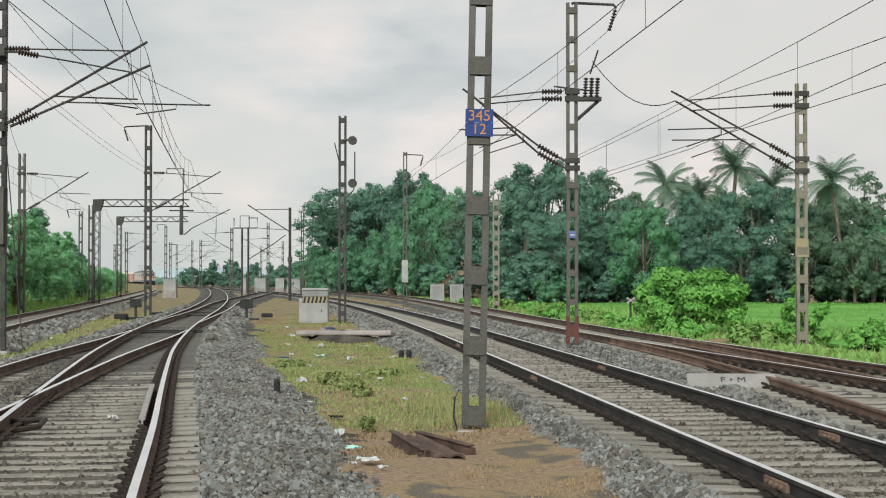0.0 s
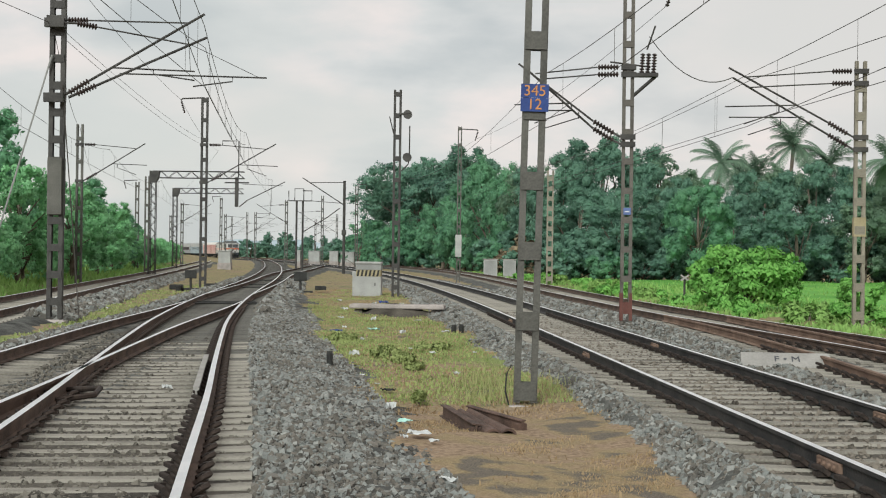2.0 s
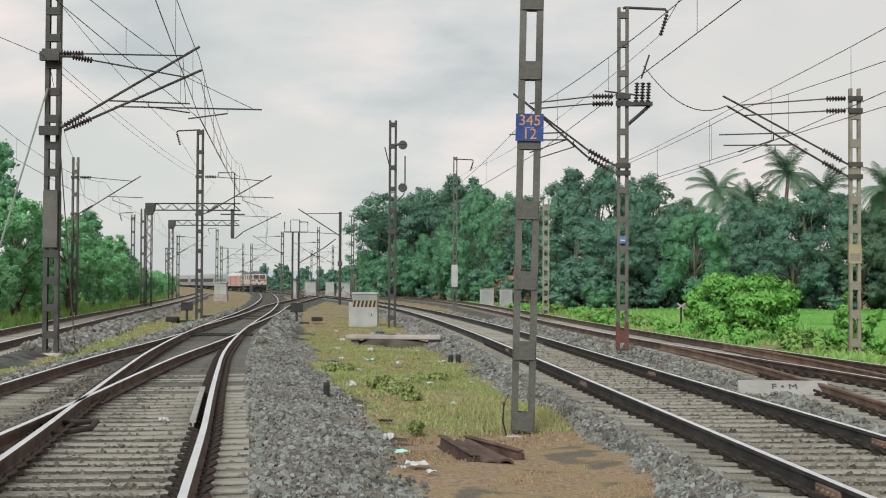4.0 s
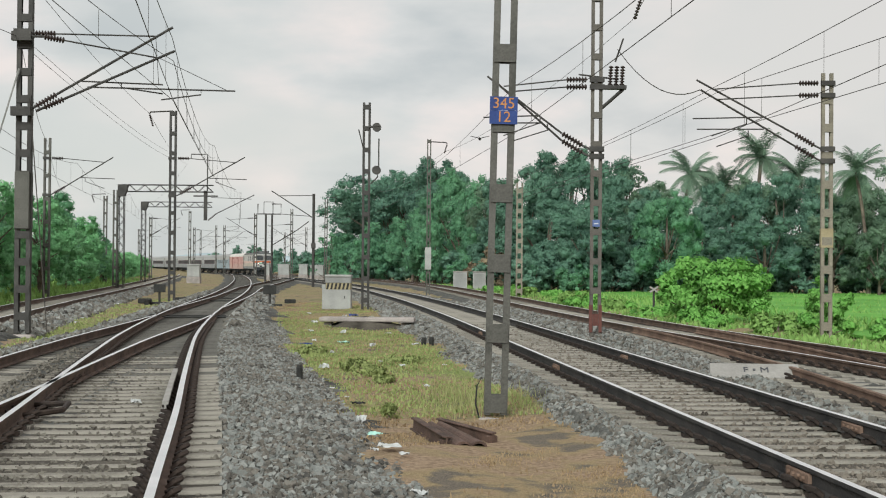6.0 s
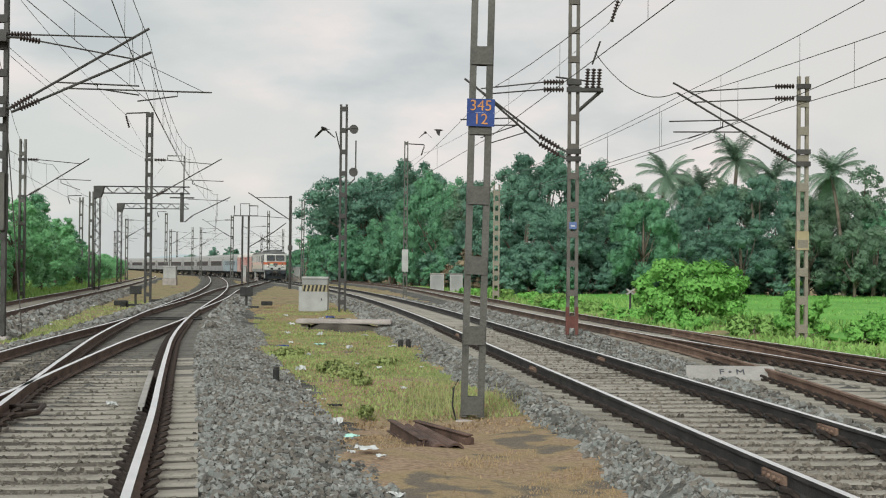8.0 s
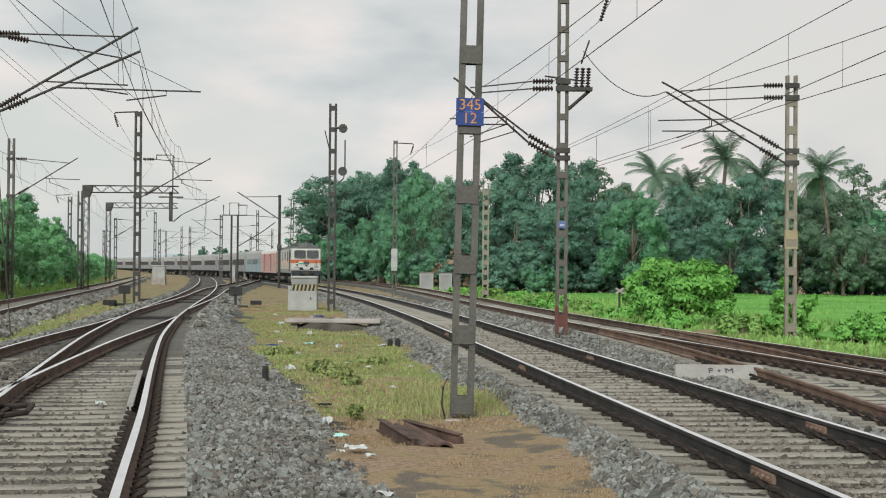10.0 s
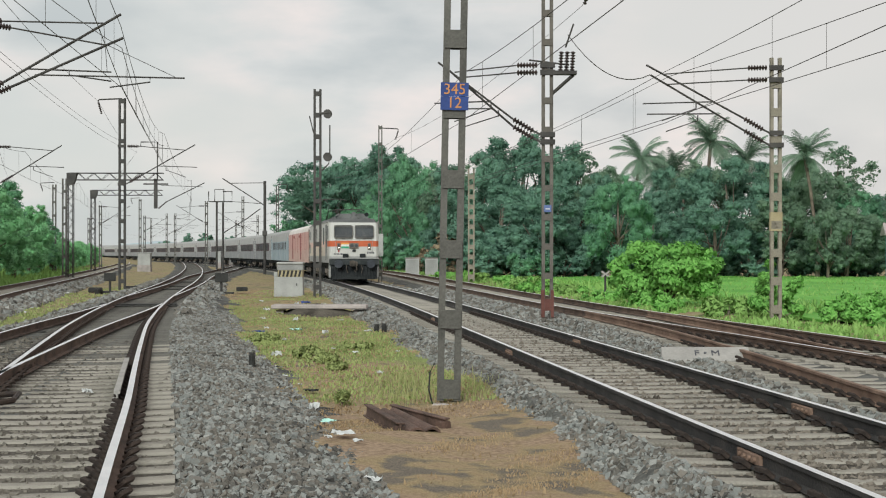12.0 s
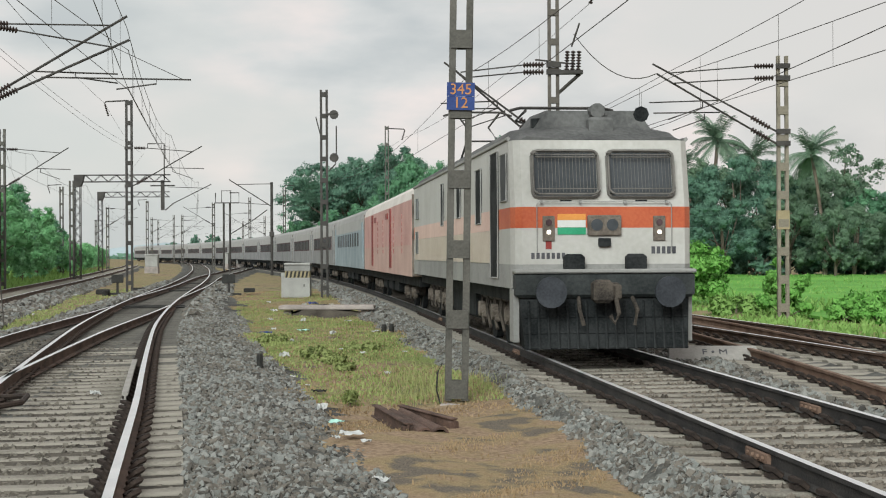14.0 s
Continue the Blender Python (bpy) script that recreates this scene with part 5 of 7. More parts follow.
stones("ballast_stones_inner", LINE_LEFT, 46, 100, (-2.6, -1.40), 5000, 0.08, 8)
stones("ballast_stones_loop", LINE_LOOP, 14, 46, (-2.5, -1.40), 9000, 0.05, 9)
stones("ballast_stones_bank", LINE_FAR, 40, 110, (1.40, 2.5), 5000, 0.08, 10)
stones("ballast_stones_spur", LINE_SPUR, 16, 42, (-2.7, -1.40), 8000, 0.042, 11)
stones("ballast_stones_field", LINE_RIGHT, 42, 80, (-2.7, -1.40), 7000, 0.055, 12)
stones("ballast_stones_beyond", line_main, 44, 95, (-2.6, -1.40), 8000, 0.06, 13)
stones("ballast_stones_verge", line_main, 56, 100, (1.40, 2.6), 6000, 0.065, 14)
stones("ballast_stones_outer", line_main, 15, 60, (1.42, 2.8), 9000, 0.036, 5)


# ---- things between the lines ----
def location_box():
    root = thing("relay_cabinet", "white relay cabinet with a black and yellow striped band", "cabinet", pose(-5.82, 68.5, -0.36))
    b = Mesh()
    b.box((-0.64, -0.5, 0), (0.64, 0.5, 0.9), 0, 0.02)
    part("body", b, WHITE_BOX, root)
    u = Mesh()
    u.box((-0.48, -0.47, 0.9), (0.62, 0.47, 1.2), 0, 0.01)
    part("band", u, YELLOW_BAND, root, "yellow band")
    slant = Mesh().add([(0, -0.476, 0.91), (0.09, -0.476, 0.91), (0.15, -0.476, 1.19), (0.06, -0.476, 1.19), (0, -0.47, 0.91), (0.09, -0.47, 0.91), (0.15, -0.47, 1.19), (0.06, -0.47, 1.19)], [(0, 1, 2, 3), (7, 6, 5, 4), (0, 4, 5, 1), (1, 5, 6, 2), (2, 6, 7, 3), (3, 7, 4, 0)]).data("stripe", [BLACK_BAND])
    for i in range(6):
        part("stripe", slant, BLACK_BAND, root, "slanting black stripe", at=pose(-0.46 + i * 0.178, 0, 0))
    q = Mesh()
    q.box((-0.5, -0.49, 1.2), (0.64, 0.49, 1.46), 0, 0.015)
    part("upper_panel", q, SKIRT_GREY, root, "grey upper panel")
    r = Mesh()
    r.box((-0.52, -0.54, 1.46), (0.66, 0.54, 1.57), 0, 0.03)
    part("roof", r, WHITE_BOX, root)
    side = Mesh()
    side.box((-0.66, -0.4, 0.9), (-0.5, 0.3, 1.12), 0, 0.02)
    part("side_box", side, WHITE_BOX, root)
    d = Mesh()
    d.box((-0.5, -0.512, 0.08), (0.5, -0.5, 0.82))
    part("door", d, WHITE_BOX, root)
    h = Mesh()
    h.box((0.36, -0.53, 0.5), (0.4, -0.512, 0.62))
    part("handle", h, GALV_DARK, root)
    return root


def slab():
    root = thing("concrete_slab", "pinkish concrete slab lying on two low piers", "slab", pose(-3.12, 48.2, -0.4, 0, 0, -2))
    m = Mesh()
    m.box((-1.5, -0.45, 0.24), (1.5, 0.45, 0.38), 0, 0.03)
    part("deck", m, SLAB, root)
    for x in (-1.25, 0.15, 1.2):
        q = Mesh()
        q.box((x - 0.12, -0.2, -0.1), (x + 0.12, 0.4, 0.2))
        part("pier", q, SLAB, root)
    return root


def fouling_board():
    root = thing("fouling_mark", "white-painted concrete fouling mark lettered F.M", "trackside marker", pose(4.79, 25.2, -0.16, 0, 0, -4))
    m = Mesh()
    m.add([(-0.74, -0.22, -0.05), (0.74, -0.22, -0.05), (0.74, 0.18, -0.05), (-0.74, 0.18, -0.05), (-0.74, -0.2, 0.0), (0.74, -0.2, 0.0), (0.72, 0.1, 0.19), (-0.72, 0.1, 0.19), (-0.72, 0.16, 0.19), (0.72, 0.16, 0.19)],
          [(0, 1, 5, 4), (4, 5, 6, 7), (7, 6, 9, 8), (8, 9, 2, 3), (3, 2, 1, 0), (0, 4, 7, 8, 3), (1, 2, 9, 6, 5)])
    part("board", m, BOARD_GREY, root)
    lettering("F • M", 0.2, DARK_TEXT, root, pose(0.02, -0.055, 0.1, 32), "faded dark letters")
    return root


def scrap_iron():
    root = thing("scrap_rail_pieces", "rusty cast-iron channel pieces dumped on dry grass", "scrap iron", pose(-0.1, 17.3, -0.38, 0, 0, 2))
    for x, y, a, w, l, tilt in ((-0.3, 0.1, 13, 0.1, 1.6, 4), (0.12, 0.3, 27, 0.08, 1.3, -3)):
        m, q = Mesh(), pose(x, y, 0.05, 2, tilt, a)
        m.box((-w / 2, -l / 2, 0.08), (w / 2, l / 2, 0.1), 0, 0.006, q)
        m.box((-w / 2, -l / 2, -0.05), (w / 2, l / 2, -0.03), 0, 0.006, q)
        m.box((-0.012, -l / 2, -0.04), (0.012, l / 2, 0.09), 0, 0.0, q)
        m.box((-w / 2 - 0.02, -l / 2 + 0.02, -0.06), (w / 2 + 0.02, -l / 2 + 0.09, 0.06), 0, 0.01, q)
        part("beam", m, SCRAP, root)
    m, q = Mesh(), pose(-0.04, -0.12, 0.06, 3, 0, 15)
    arch = []
    for mid in (-0.075, 0.075):
        arch += [(mid - 0.075 * math.cos(k * math.pi / 6), 0.07 * math.sin(k * math.pi / 6)) for k in range(7)]
    shell = [(x * 0.98, z - 0.004) for x, z in arch] + [(x * 0.86, z * 0.8 - 0.016) for x, z in reversed(arch)]
    run = [(q @ Vector((0, y, 0)), (q.to_3x3() @ Vector((g, 0, 0))), (q.to_3x3() @ Vector((0, 0, 1)))) for y, g in ((-0.72, 1.25), (0.0, 1.0), (0.72, 0.8))]
    m.sweep(shell, run)
    part("casting", m, SCRAP, root)
    return root


location_box()
slab()
fouling_board()
scrap_iron()
for x, y, sz in ((-0.5, 130, 1.17), (1.15, 131, 1.1)):
    c = thing("trackside_cabinet", "grey-white trackside equipment cabinet", "cabinet", pose(x, y, -0.4), group="trackside cabinets")
    m = Mesh()
    m.box((-sz / 2, -0.4, 0), (sz / 2, 0.4, 1.55), 0, 0.03)
    part("body", m, WHITE_BOX, c)
    m = Mesh()
    m.box((-sz / 2 - 0.05, -0.45, 1.55), (sz / 2 + 0.05, 0.45, 1.63), 0, 0.02)
    part("roof", m, SLAB, c)
    m = Mesh()
    m.box((-sz / 2 + 0.08, -0.415, 0.1), (sz / 2 - 0.08, -0.4, 1.45))
    part("door", m, SKIRT_GREY, c)


# ---- smaller trackside things ----
def white_cabinet(x, y, w, h, base):
    c = thing("trackside_cabinet", "distant white trackside cabinet on a plinth", "cabinet", pose(x, y, base), group="trackside cabinets")
    m = Mesh()
    m.box((-w / 2, -0.5, 0), (w / 2, 0.5, h), 0, 0.03)
    part("body", m, WHITE_BOX, c)
    m = Mesh()
    m.box((-w / 2 - 0.08, -0.58, h), (w / 2 + 0.08, 0.58, h + 0.12), 0, 0.03)
    part("roof", m, WHITE_BOX, c)
    m = Mesh()
    m.box((-w / 2 - 0.05, -0.55, -base - 0.6), (w / 2 + 0.05, 0.55, 0.0))
    part("plinth", m, SLAB, c)


for x, y, w, h in ((-28.8, 160, 1.3, 1.2), (-24.7, 205, 1.5, 1.35), (-23.0, 214, 1.2, 1.35), (-19.2, 195, 1.7, 1.25), (-26.5, 202, 0.6, 1.4)):
    white_cabinet(x, y, w, h, 0.35)


def shunt_target(x, y, base, w, h):
    c = thing("shunting_signal", "black box-shaped ground signal on a short post", "signal", pose(x, y, base, 0, 0, 6), group="ground signals")
    m = Mesh()
    m.box((-w / 2, -0.15, 0.55), (w / 2, 0.15, 0.55 + h), 0, 0.02)
    part("head", m, BLACK_BAND, c)
    m = Mesh()
    m.tube([(0, 0, -0.2), (0, 0, 0.55)], 0.06, 8)
    part("post", m, GALV_DARK, c)
    m = Mesh()
    m.box((-0.6, -0.2, -0.1), (0.6, 0.2, 0.08), 0, 0.02)
    m.box((-1.0, -0.3, 0.0), (-0.35, 0.1, 0.25), 0, 0.04)
    m.box((0.7, 0.5, 0.1), (1.25, 0.8, 0.3), 0, 0.03)
    part("base", m, BLACK_BAND, c)


shunt_target(-9.46, 73, -0.34, 0.62, 0.44)
shunt_target(-14.9, 73.5, -0.3, 0.55, 0.4)


def stub(x, y, w, h, base=-0.38, name="marker_stub", label="short dark steel marker stub in the ground"):
    c = thing(name, label, "marker", pose(x, y, base, 0, 0, 8), group="marker stubs")
    m = Mesh()
    m.tube([(0, 0, -0.1), (0, 0, h * 0.85), (0, 0, h)], [w * 0.42, w * 0.5, w * 0.36], 8)
    part("post", m, BLACK_BAND, c)
    m = Mesh()
    m.tube([(0, 0, h), (0, 0, h + 0.025)], w * 0.45, 8)
    part("cap", m, GALV_DARK, c)


stub(-1.0, 36.4, 0.13, 0.26)
stub(-0.82, 36.5, 0.13, 0.27)
stub(-2.78, 25.4, 0.11, 0.2, -0.28)
stub(-15.4, 73, 0.3, 0.25)


def plain_pole():
    c = thing("tubular_pole", "slim dark tubular pole with one long stay bracket", "pole", pose(-14.15, 140, -0.4))
    m = Mesh()
    m.tube([(0, 0, -0.2), (0, 0, 8.65)], 0.13, 8)
    part("shaft", m, GALV_DARK, c)
    m = Mesh()
    m.tube([(0, -0.1, 8.5), (-3.3, -0.1, 8.45)], 0.035, 5)
    m.tube([(0, -0.1, 6.4), (-3.9, -0.1, 8.9)], 0.05, 5)
    part("bracket", m, GALV_DARK, c)
    m = Mesh()
    m.box((-0.2, -0.2, 3.6), (0.2, 0.2, 4.1), 0, 0.05)
    part("junction_box", m, GALV_DARK, c)


def twin_pole():
    c = thing("isolator_post", "pair of slim dark posts with an isolator frame on top", "isolator", pose(-19.6, 150, -0.4))
    for x in (-0.3, 0.32):
        m = Mesh()
        m.tube([(x, 0, -0.2), (x, 0, 7.1)], 0.1, 8)
        part("post", m, GALV_DARK, c)
    m = Mesh()
    m.tube([(-1.1, 0, 8.1), (-1.1, 0, 7.1), (1.2, 0, 7.1), (1.2, 0, 8.1), (0.3, 0, 8.1)], 0.06, 5)
    m.tube([(-0.5, 0, 7.1), (-0.5, 0, 8.3), (0.4, 0, 8.3), (0.4, 0, 7.1)], 0.05, 5)
    part("isolator_frame", m, GALV_DARK, c)
    m = Mesh()
    m.tube([(0.35, -0.1, 4.0), (2.8, -0.1, 5.5), (4.0, -0.1, 6.4)], 0.05, 5)
    m.tube([(1.2, -0.1, 7.1), (4.2, -0.1, 6.9)], 0.03, 5)
    part("bracket", m, GALV_DARK, c)


plain_pole()
twin_pole()


def concrete_post():
    c = thing("lattice_post", "pale grey lattice post behind the line", "post", pose(3.5, 100, -0.4))
    for s in (-1, 1):
        m = Mesh()
        m.box((s * 0.17 - 0.05, -0.08, -0.2), (s * 0.17 + 0.05, 0.08, 7.6))
        part("upright", m, PALE_MAST, c)
    m = Mesh()
    m.box((-0.12, -0.06, 0), (0.12, 0.06, 0.3))
    rung = m.data("rung", [PALE_MAST])
    for k in range(11):
        part("rung", rung, PALE_MAST, c, at=pose(0, 0, 0.3 + 0.66 * k))


concrete_post()


def cross_sign():
    c = thing("cross_marker", "small white cross-shaped marker on a thin post", "marker", pose(7.67, 62, -0.4))
    m = Mesh()
    m.tube([(0, 0, -0.2), (0, 0, 1.1)], 0.05, 6)
    part("post", m, GALV_DARK, c)
    m = Mesh()
    for a in (-35, 35):
        m.box((-0.2, -0.02, -0.035), (0.2, 0.02, 0.035), 0, 0.0, pose(0, -0.06 + a * 0.0003, 1.15, 0, a))
    part("cross", m, BOARD_GREY, c)


cross_sign()


def dark_heap(x, y, z, w, h, label, mt, name):
    rng = np.random.RandomState(int(x * 10) + 500)
    c = thing(name, label, "heap", pose(x, y, z))
    m = Mesh()
    n, rings = 14, 5
    pts = [(0, 0, h)]
    for r in range(1, rings + 1):
        for k in range(n):
            a, q = 2 * math.pi * k / n, r / rings
            s = 1 + rng.uniform(-0.15, 0.15)
            pts.append((math.cos(a) * w / 2 * q * s, math.sin(a) * w / 3 * q * s, h * (1 - q**2.2) * s - 0.08))
    faces = [(0, 1 + k, 1 + (k + 1) % n) for k in range(n)]
    for r in range(rings - 1):
        faces += [(1 + r * n + k, 1 + (r + 1) * n + k, 1 + (r + 1) * n + (k + 1) % n, 1 + r * n + (k + 1) % n) for k in range(n)]
    m.add(pts, faces)
    part("body", m, mt, c)


bush(1.9, 133, -0.6, 2.3, 4.2, 17, BRUSH_STRAW, "mound of dry brown brush at the edge of the trees", 3500, 0.2, "brush_mound")
dark_heap(-3.2, 48.35, -0.45, 3.9, 0.46, "low heap of dark soil and rubble under a slab", CRIB_BED, "soil_heap")
dark_heap(8.6, 55, -0.45, 1.3, 0.42, "dumped black sheeting beside the line", BLACK_BAND, "black_sheeting")


def hut():
    c = thing("trackside_hut", "small dark hut with a pale flat roof among shrubs", "hut", pose(-33.6, 131, 0.9))
    m = Mesh()
    m.box((-1.1, -1.2, 0), (1.1, 1.2, 2.6), 0, 0.03)
    part("wall", m, GALV_DARK, c)
    m = Mesh()
    m.box((-1.3, -1.4, 2.6), (1.3, 1.4, 2.85), 0, 0.03)
    part("roof", m, SLAB, c)
    m = Mesh()
    m.box((-0.5, -1.22, 0.1), (0.3, -1.2, 2.0))
    part("door", m, BLACK_BAND, c)


hut()


def house():
    c = thing("house", "small teal-painted house among the trees", "house", pose(38.9, 117.5, -0.6, 0, 0, -12))
    m = Mesh()
    m.box((-2.2, -2, 0), (2.2, 2, 3.6), 0, 0.02)
    part("wall", m, TEAL_WALL, c)
    m = Mesh()
    m.add([(-2.6, -2.5, 3.6), (2.6, -2.5, 3.6), (2.6, 2.5, 3.6), (-2.6, 2.5, 3.6), (-2.6, 0, 4.6), (2.6, 0, 4.6)], [(0, 1, 5, 4), (2, 3, 4, 5), (0, 4, 3), (1, 2, 5), (3, 2, 1, 0)])
    part("roof", m, SLAB, c)
    for x in (-1.2, 0.9):
        m = Mesh()
        m.box((x - 0.4, -2.05, 1.3), (x + 0.4, -2.0, 2.4))
        w = part("window", m, COACH_PANE, c)
        m = Mesh()
        m.tube([(x - 0.4, -2.06, 1.3), (x + 0.4, -2.06, 1.3), (x + 0.4, -2.06, 2.4), (x - 0.4, -2.06, 2.4), (x - 0.4, -2.06, 1.3)], 0.04, 4)
        part("frame", m, WHITE_BOX, w)


house()


def litter(x, y, size, mt, label, seed, z=None, flat=0.25, name="litter"):
    """A crumpled scrap of paper or film."""
    rng = np.random.RandomState(seed)
    m = Mesh()
    n = 5
    pts = []
    for i in range(n + 1):
        for j in range(n + 1):
            pts.append(((i / n - 0.5) * size * 0.7 * rng.uniform(0.8, 1.2), (j / n - 0.5) * size * 0.5 * rng.uniform(0.8, 1.2), rng.uniform(0, 1) * size * flat * 0.6))
    m.add(pts, [(i * (n + 1) + j, (i + 1) * (n + 1) + j, (i + 1) * (n + 1) + j + 1, i * (n + 1) + j + 1) for i in range(n) for j in range(n)])
    zz = float(ground_height(np.array(x), np.array(y))) + 0.03 if z is None else z
    o = part(name, m, mt)
    o.matrix_world = pose(x, y, zz, 0, 0, rng.uniform(0, 180))
    return tagged(o, label, "litter", "litter between the lines")


litter(-4.2, 19.3, 0.2, PAPER, "crumpled white plastic bag on the sleepers", 1, -0.17, 0.5)
litter(-0.75, 15.5, 0.42, PAPER, "torn sheet of dirty white paper", 2, None, 0.15)
litter(-0.38, 12.9, 0.2, PAPER, "silvery crumpled food wrapper", 3, None, 0.4)
litter(-0.72, 13.0, 0.12, PAPER, "white plastic cup lying on the ground", 4, None, 0.6)
litter(-1.0, 16.9, 0.22, CYAN_LITTER, "pale green plastic film", 5, None, 0.3)
litter(-3.15, 39.0, 0.5, CYAN_LITTER, "pale green plastic film", 6, None, 0.25)
litter(-3.9, 37.0, 0.4, BLUE_PLATE, "blue plastic scrap", 7, None, 0.2)
litter(-1.5, 21.3, 0.26, BLACK_BAND, "black rag on dry grass", 8, None, 0.3)
litter(-3.5, 47.0, 0.5, BLUE_PLATE, "blue cloth on the slab", 9, 0.04, 0.3)
rnd = random.Random(4)
spots = [(-1.75, 22.5), (-2.15, 24.4), (-1.65, 29.5), (-2.6, 28.0), (-2.4, 26.0), (-1.2, 28.8), (-0.4, 29.5), (-2.9, 33), (-2.2, 36), (-1.2, 36.5), (-4.0, 40), (-3.4, 42), (-2.2, 43), (-4.6, 45), (-0.6, 15.1), (-0.9, 15.2), (-1.3, 18.8), (-1.0, 20.2), (-5.2, 52), (-4.4, 55), (-6.2, 60), (-3.6, 58), (-8.9, 28.5), (-9.7, 33), (-12.2, 45), (-13.2, 52), (-12.6, 49), (-16.2, 70), (-6.7, 30.8), (0.7, 27.5), (-0.6, 24.0)]
for i, (x, y) in enumerate(spots):
    litter(x, y, rnd.uniform(0.07, 0.17) * (1 + y / 60), PAPER, "small scrap of white litter on the ground", 20 + i, None, rnd.uniform(0.3, 0.8))


def broken_slab(x, y, size, seed):
    rng = np.random.RandomState(seed)
    c = part("broken_concrete", Mesh().box((-size / 2, -size * 0.32, -0.06), (size / 2, size * 0.32, 0.05), 0, 0.02, pose(0, 0, 0, rng.uniform(-6, 6), rng.uniform(-8, 8), rng.uniform(0, 90))), BOARD_GREY)
    c.location = (x, y, -0.33)
    tagged(c, "broken lump of pale concrete among the ballast", "concrete lump", "concrete lumps")


for i, (x, y, s) in enumerate([(-1.22, 13.6, 0.3), (-1.4, 14.7, 0.2), (-2.9, 24.3, 0.25)]):
    broken_slab(x, y, s, i)


def dropped_hose():
    m = Mesh()
    m.tube([(-5.35, 18.4, -0.13), (-5.0, 18.3, -0.1), (-4.72, 18.0, -0.06), (-4.68, 17.6, -0.1), (-5.0, 17.2, -0.13), (-5.4, 17.1, -0.14)], 0.035, 7)
    tagged(part("black_hose", m, CLIP), "loop of black hose lying across the sleepers", "hose")


dropped_hose()


def far_woods():
    """A low uneven line of woods along the horizon."""
    rng = np.random.RandomState(8)
    n = 26000
    x = rng.uniform(-420, 160, n)
    y = rng.uniform(520, 640, n)
    h = 3.2 + 2.6 * np.sin(x * 0.021) + 1.8 * np.sin(x * 0.063 + 1) + 1.2 * np.sin(x * 0.17)
    z = rng.rand(n) ** 0.8 * np.maximum(h, 0.8) * 0.75 - 0.6
    pts, q = leaf_quads(np.stack([x, y, z], 1), np.tile((0.0, -0.5, 0.6), (n, 1)), 1.5, rng)
    tagged(new("far_woods", cloud(pts, q, "far_woods", LEAF_DARK)), "low line of hazy green woods on the horizon", "woods", kind="stuff")


far_woods()


def bird(label):
    """A crow in flight: it faces +y; each wing is a part that beats."""
    root = thing("crow", label, "bird", group="birds over the line")
    b = Mesh()
    b.tube([(0, -0.26, 0.0), (0, -0.16, 0.0), (0, 0.0, -0.01), (0, 0.12, 0.0), (0, 0.18, 0.02), (0, 0.23, 0.02), (0, 0.29, 0.01)], [0.035, 0.05, 0.075, 0.065, 0.042, 0.038, 0.006], 8)
    part("body", b, BIRD, root, smooth=True)
    t = Mesh()
    t.add([(-0.03, -0.2, 0.0), (0.03, -0.2, 0.0), (0.08, -0.4, 0.0), (-0.08, -0.4, 0.0), (-0.03, -0.2, 0.012), (0.03, -0.2, 0.012), (0.08, -0.4, 0.008), (-0.08, -0.4, 0.008)], [(3, 2, 1, 0), (4, 5, 6, 7), (0, 1, 5, 4), (1, 2, 6, 5), (2, 3, 7, 6), (3, 0, 4, 7)])
    part("tail", t, BIRD, root)
    wings = []
    for s in (-1, 1):
        w = Mesh()
        rim = [(0, 0.09), (s * 0.22, 0.13), (s * 0.45, 0.02), (s * 0.5, -0.1), (s * 0.36, -0.1), (s * 0.2, -0.12), (0, -0.1)]
        k = len(rim)
        pts = [(x, y, 0.01) for x, y in rim] + [(x, y, -0.008) for x, y in rim]
        w.add(pts, [tuple(range(k)), tuple(range(2 * k - 1, k - 1, -1))] + [(i, i + k, (i + 1) % k + k, (i + 1) % k) for i in range(k)])
        wings.append((s, part("wing", w, BIRD, root)))
    return root, wings


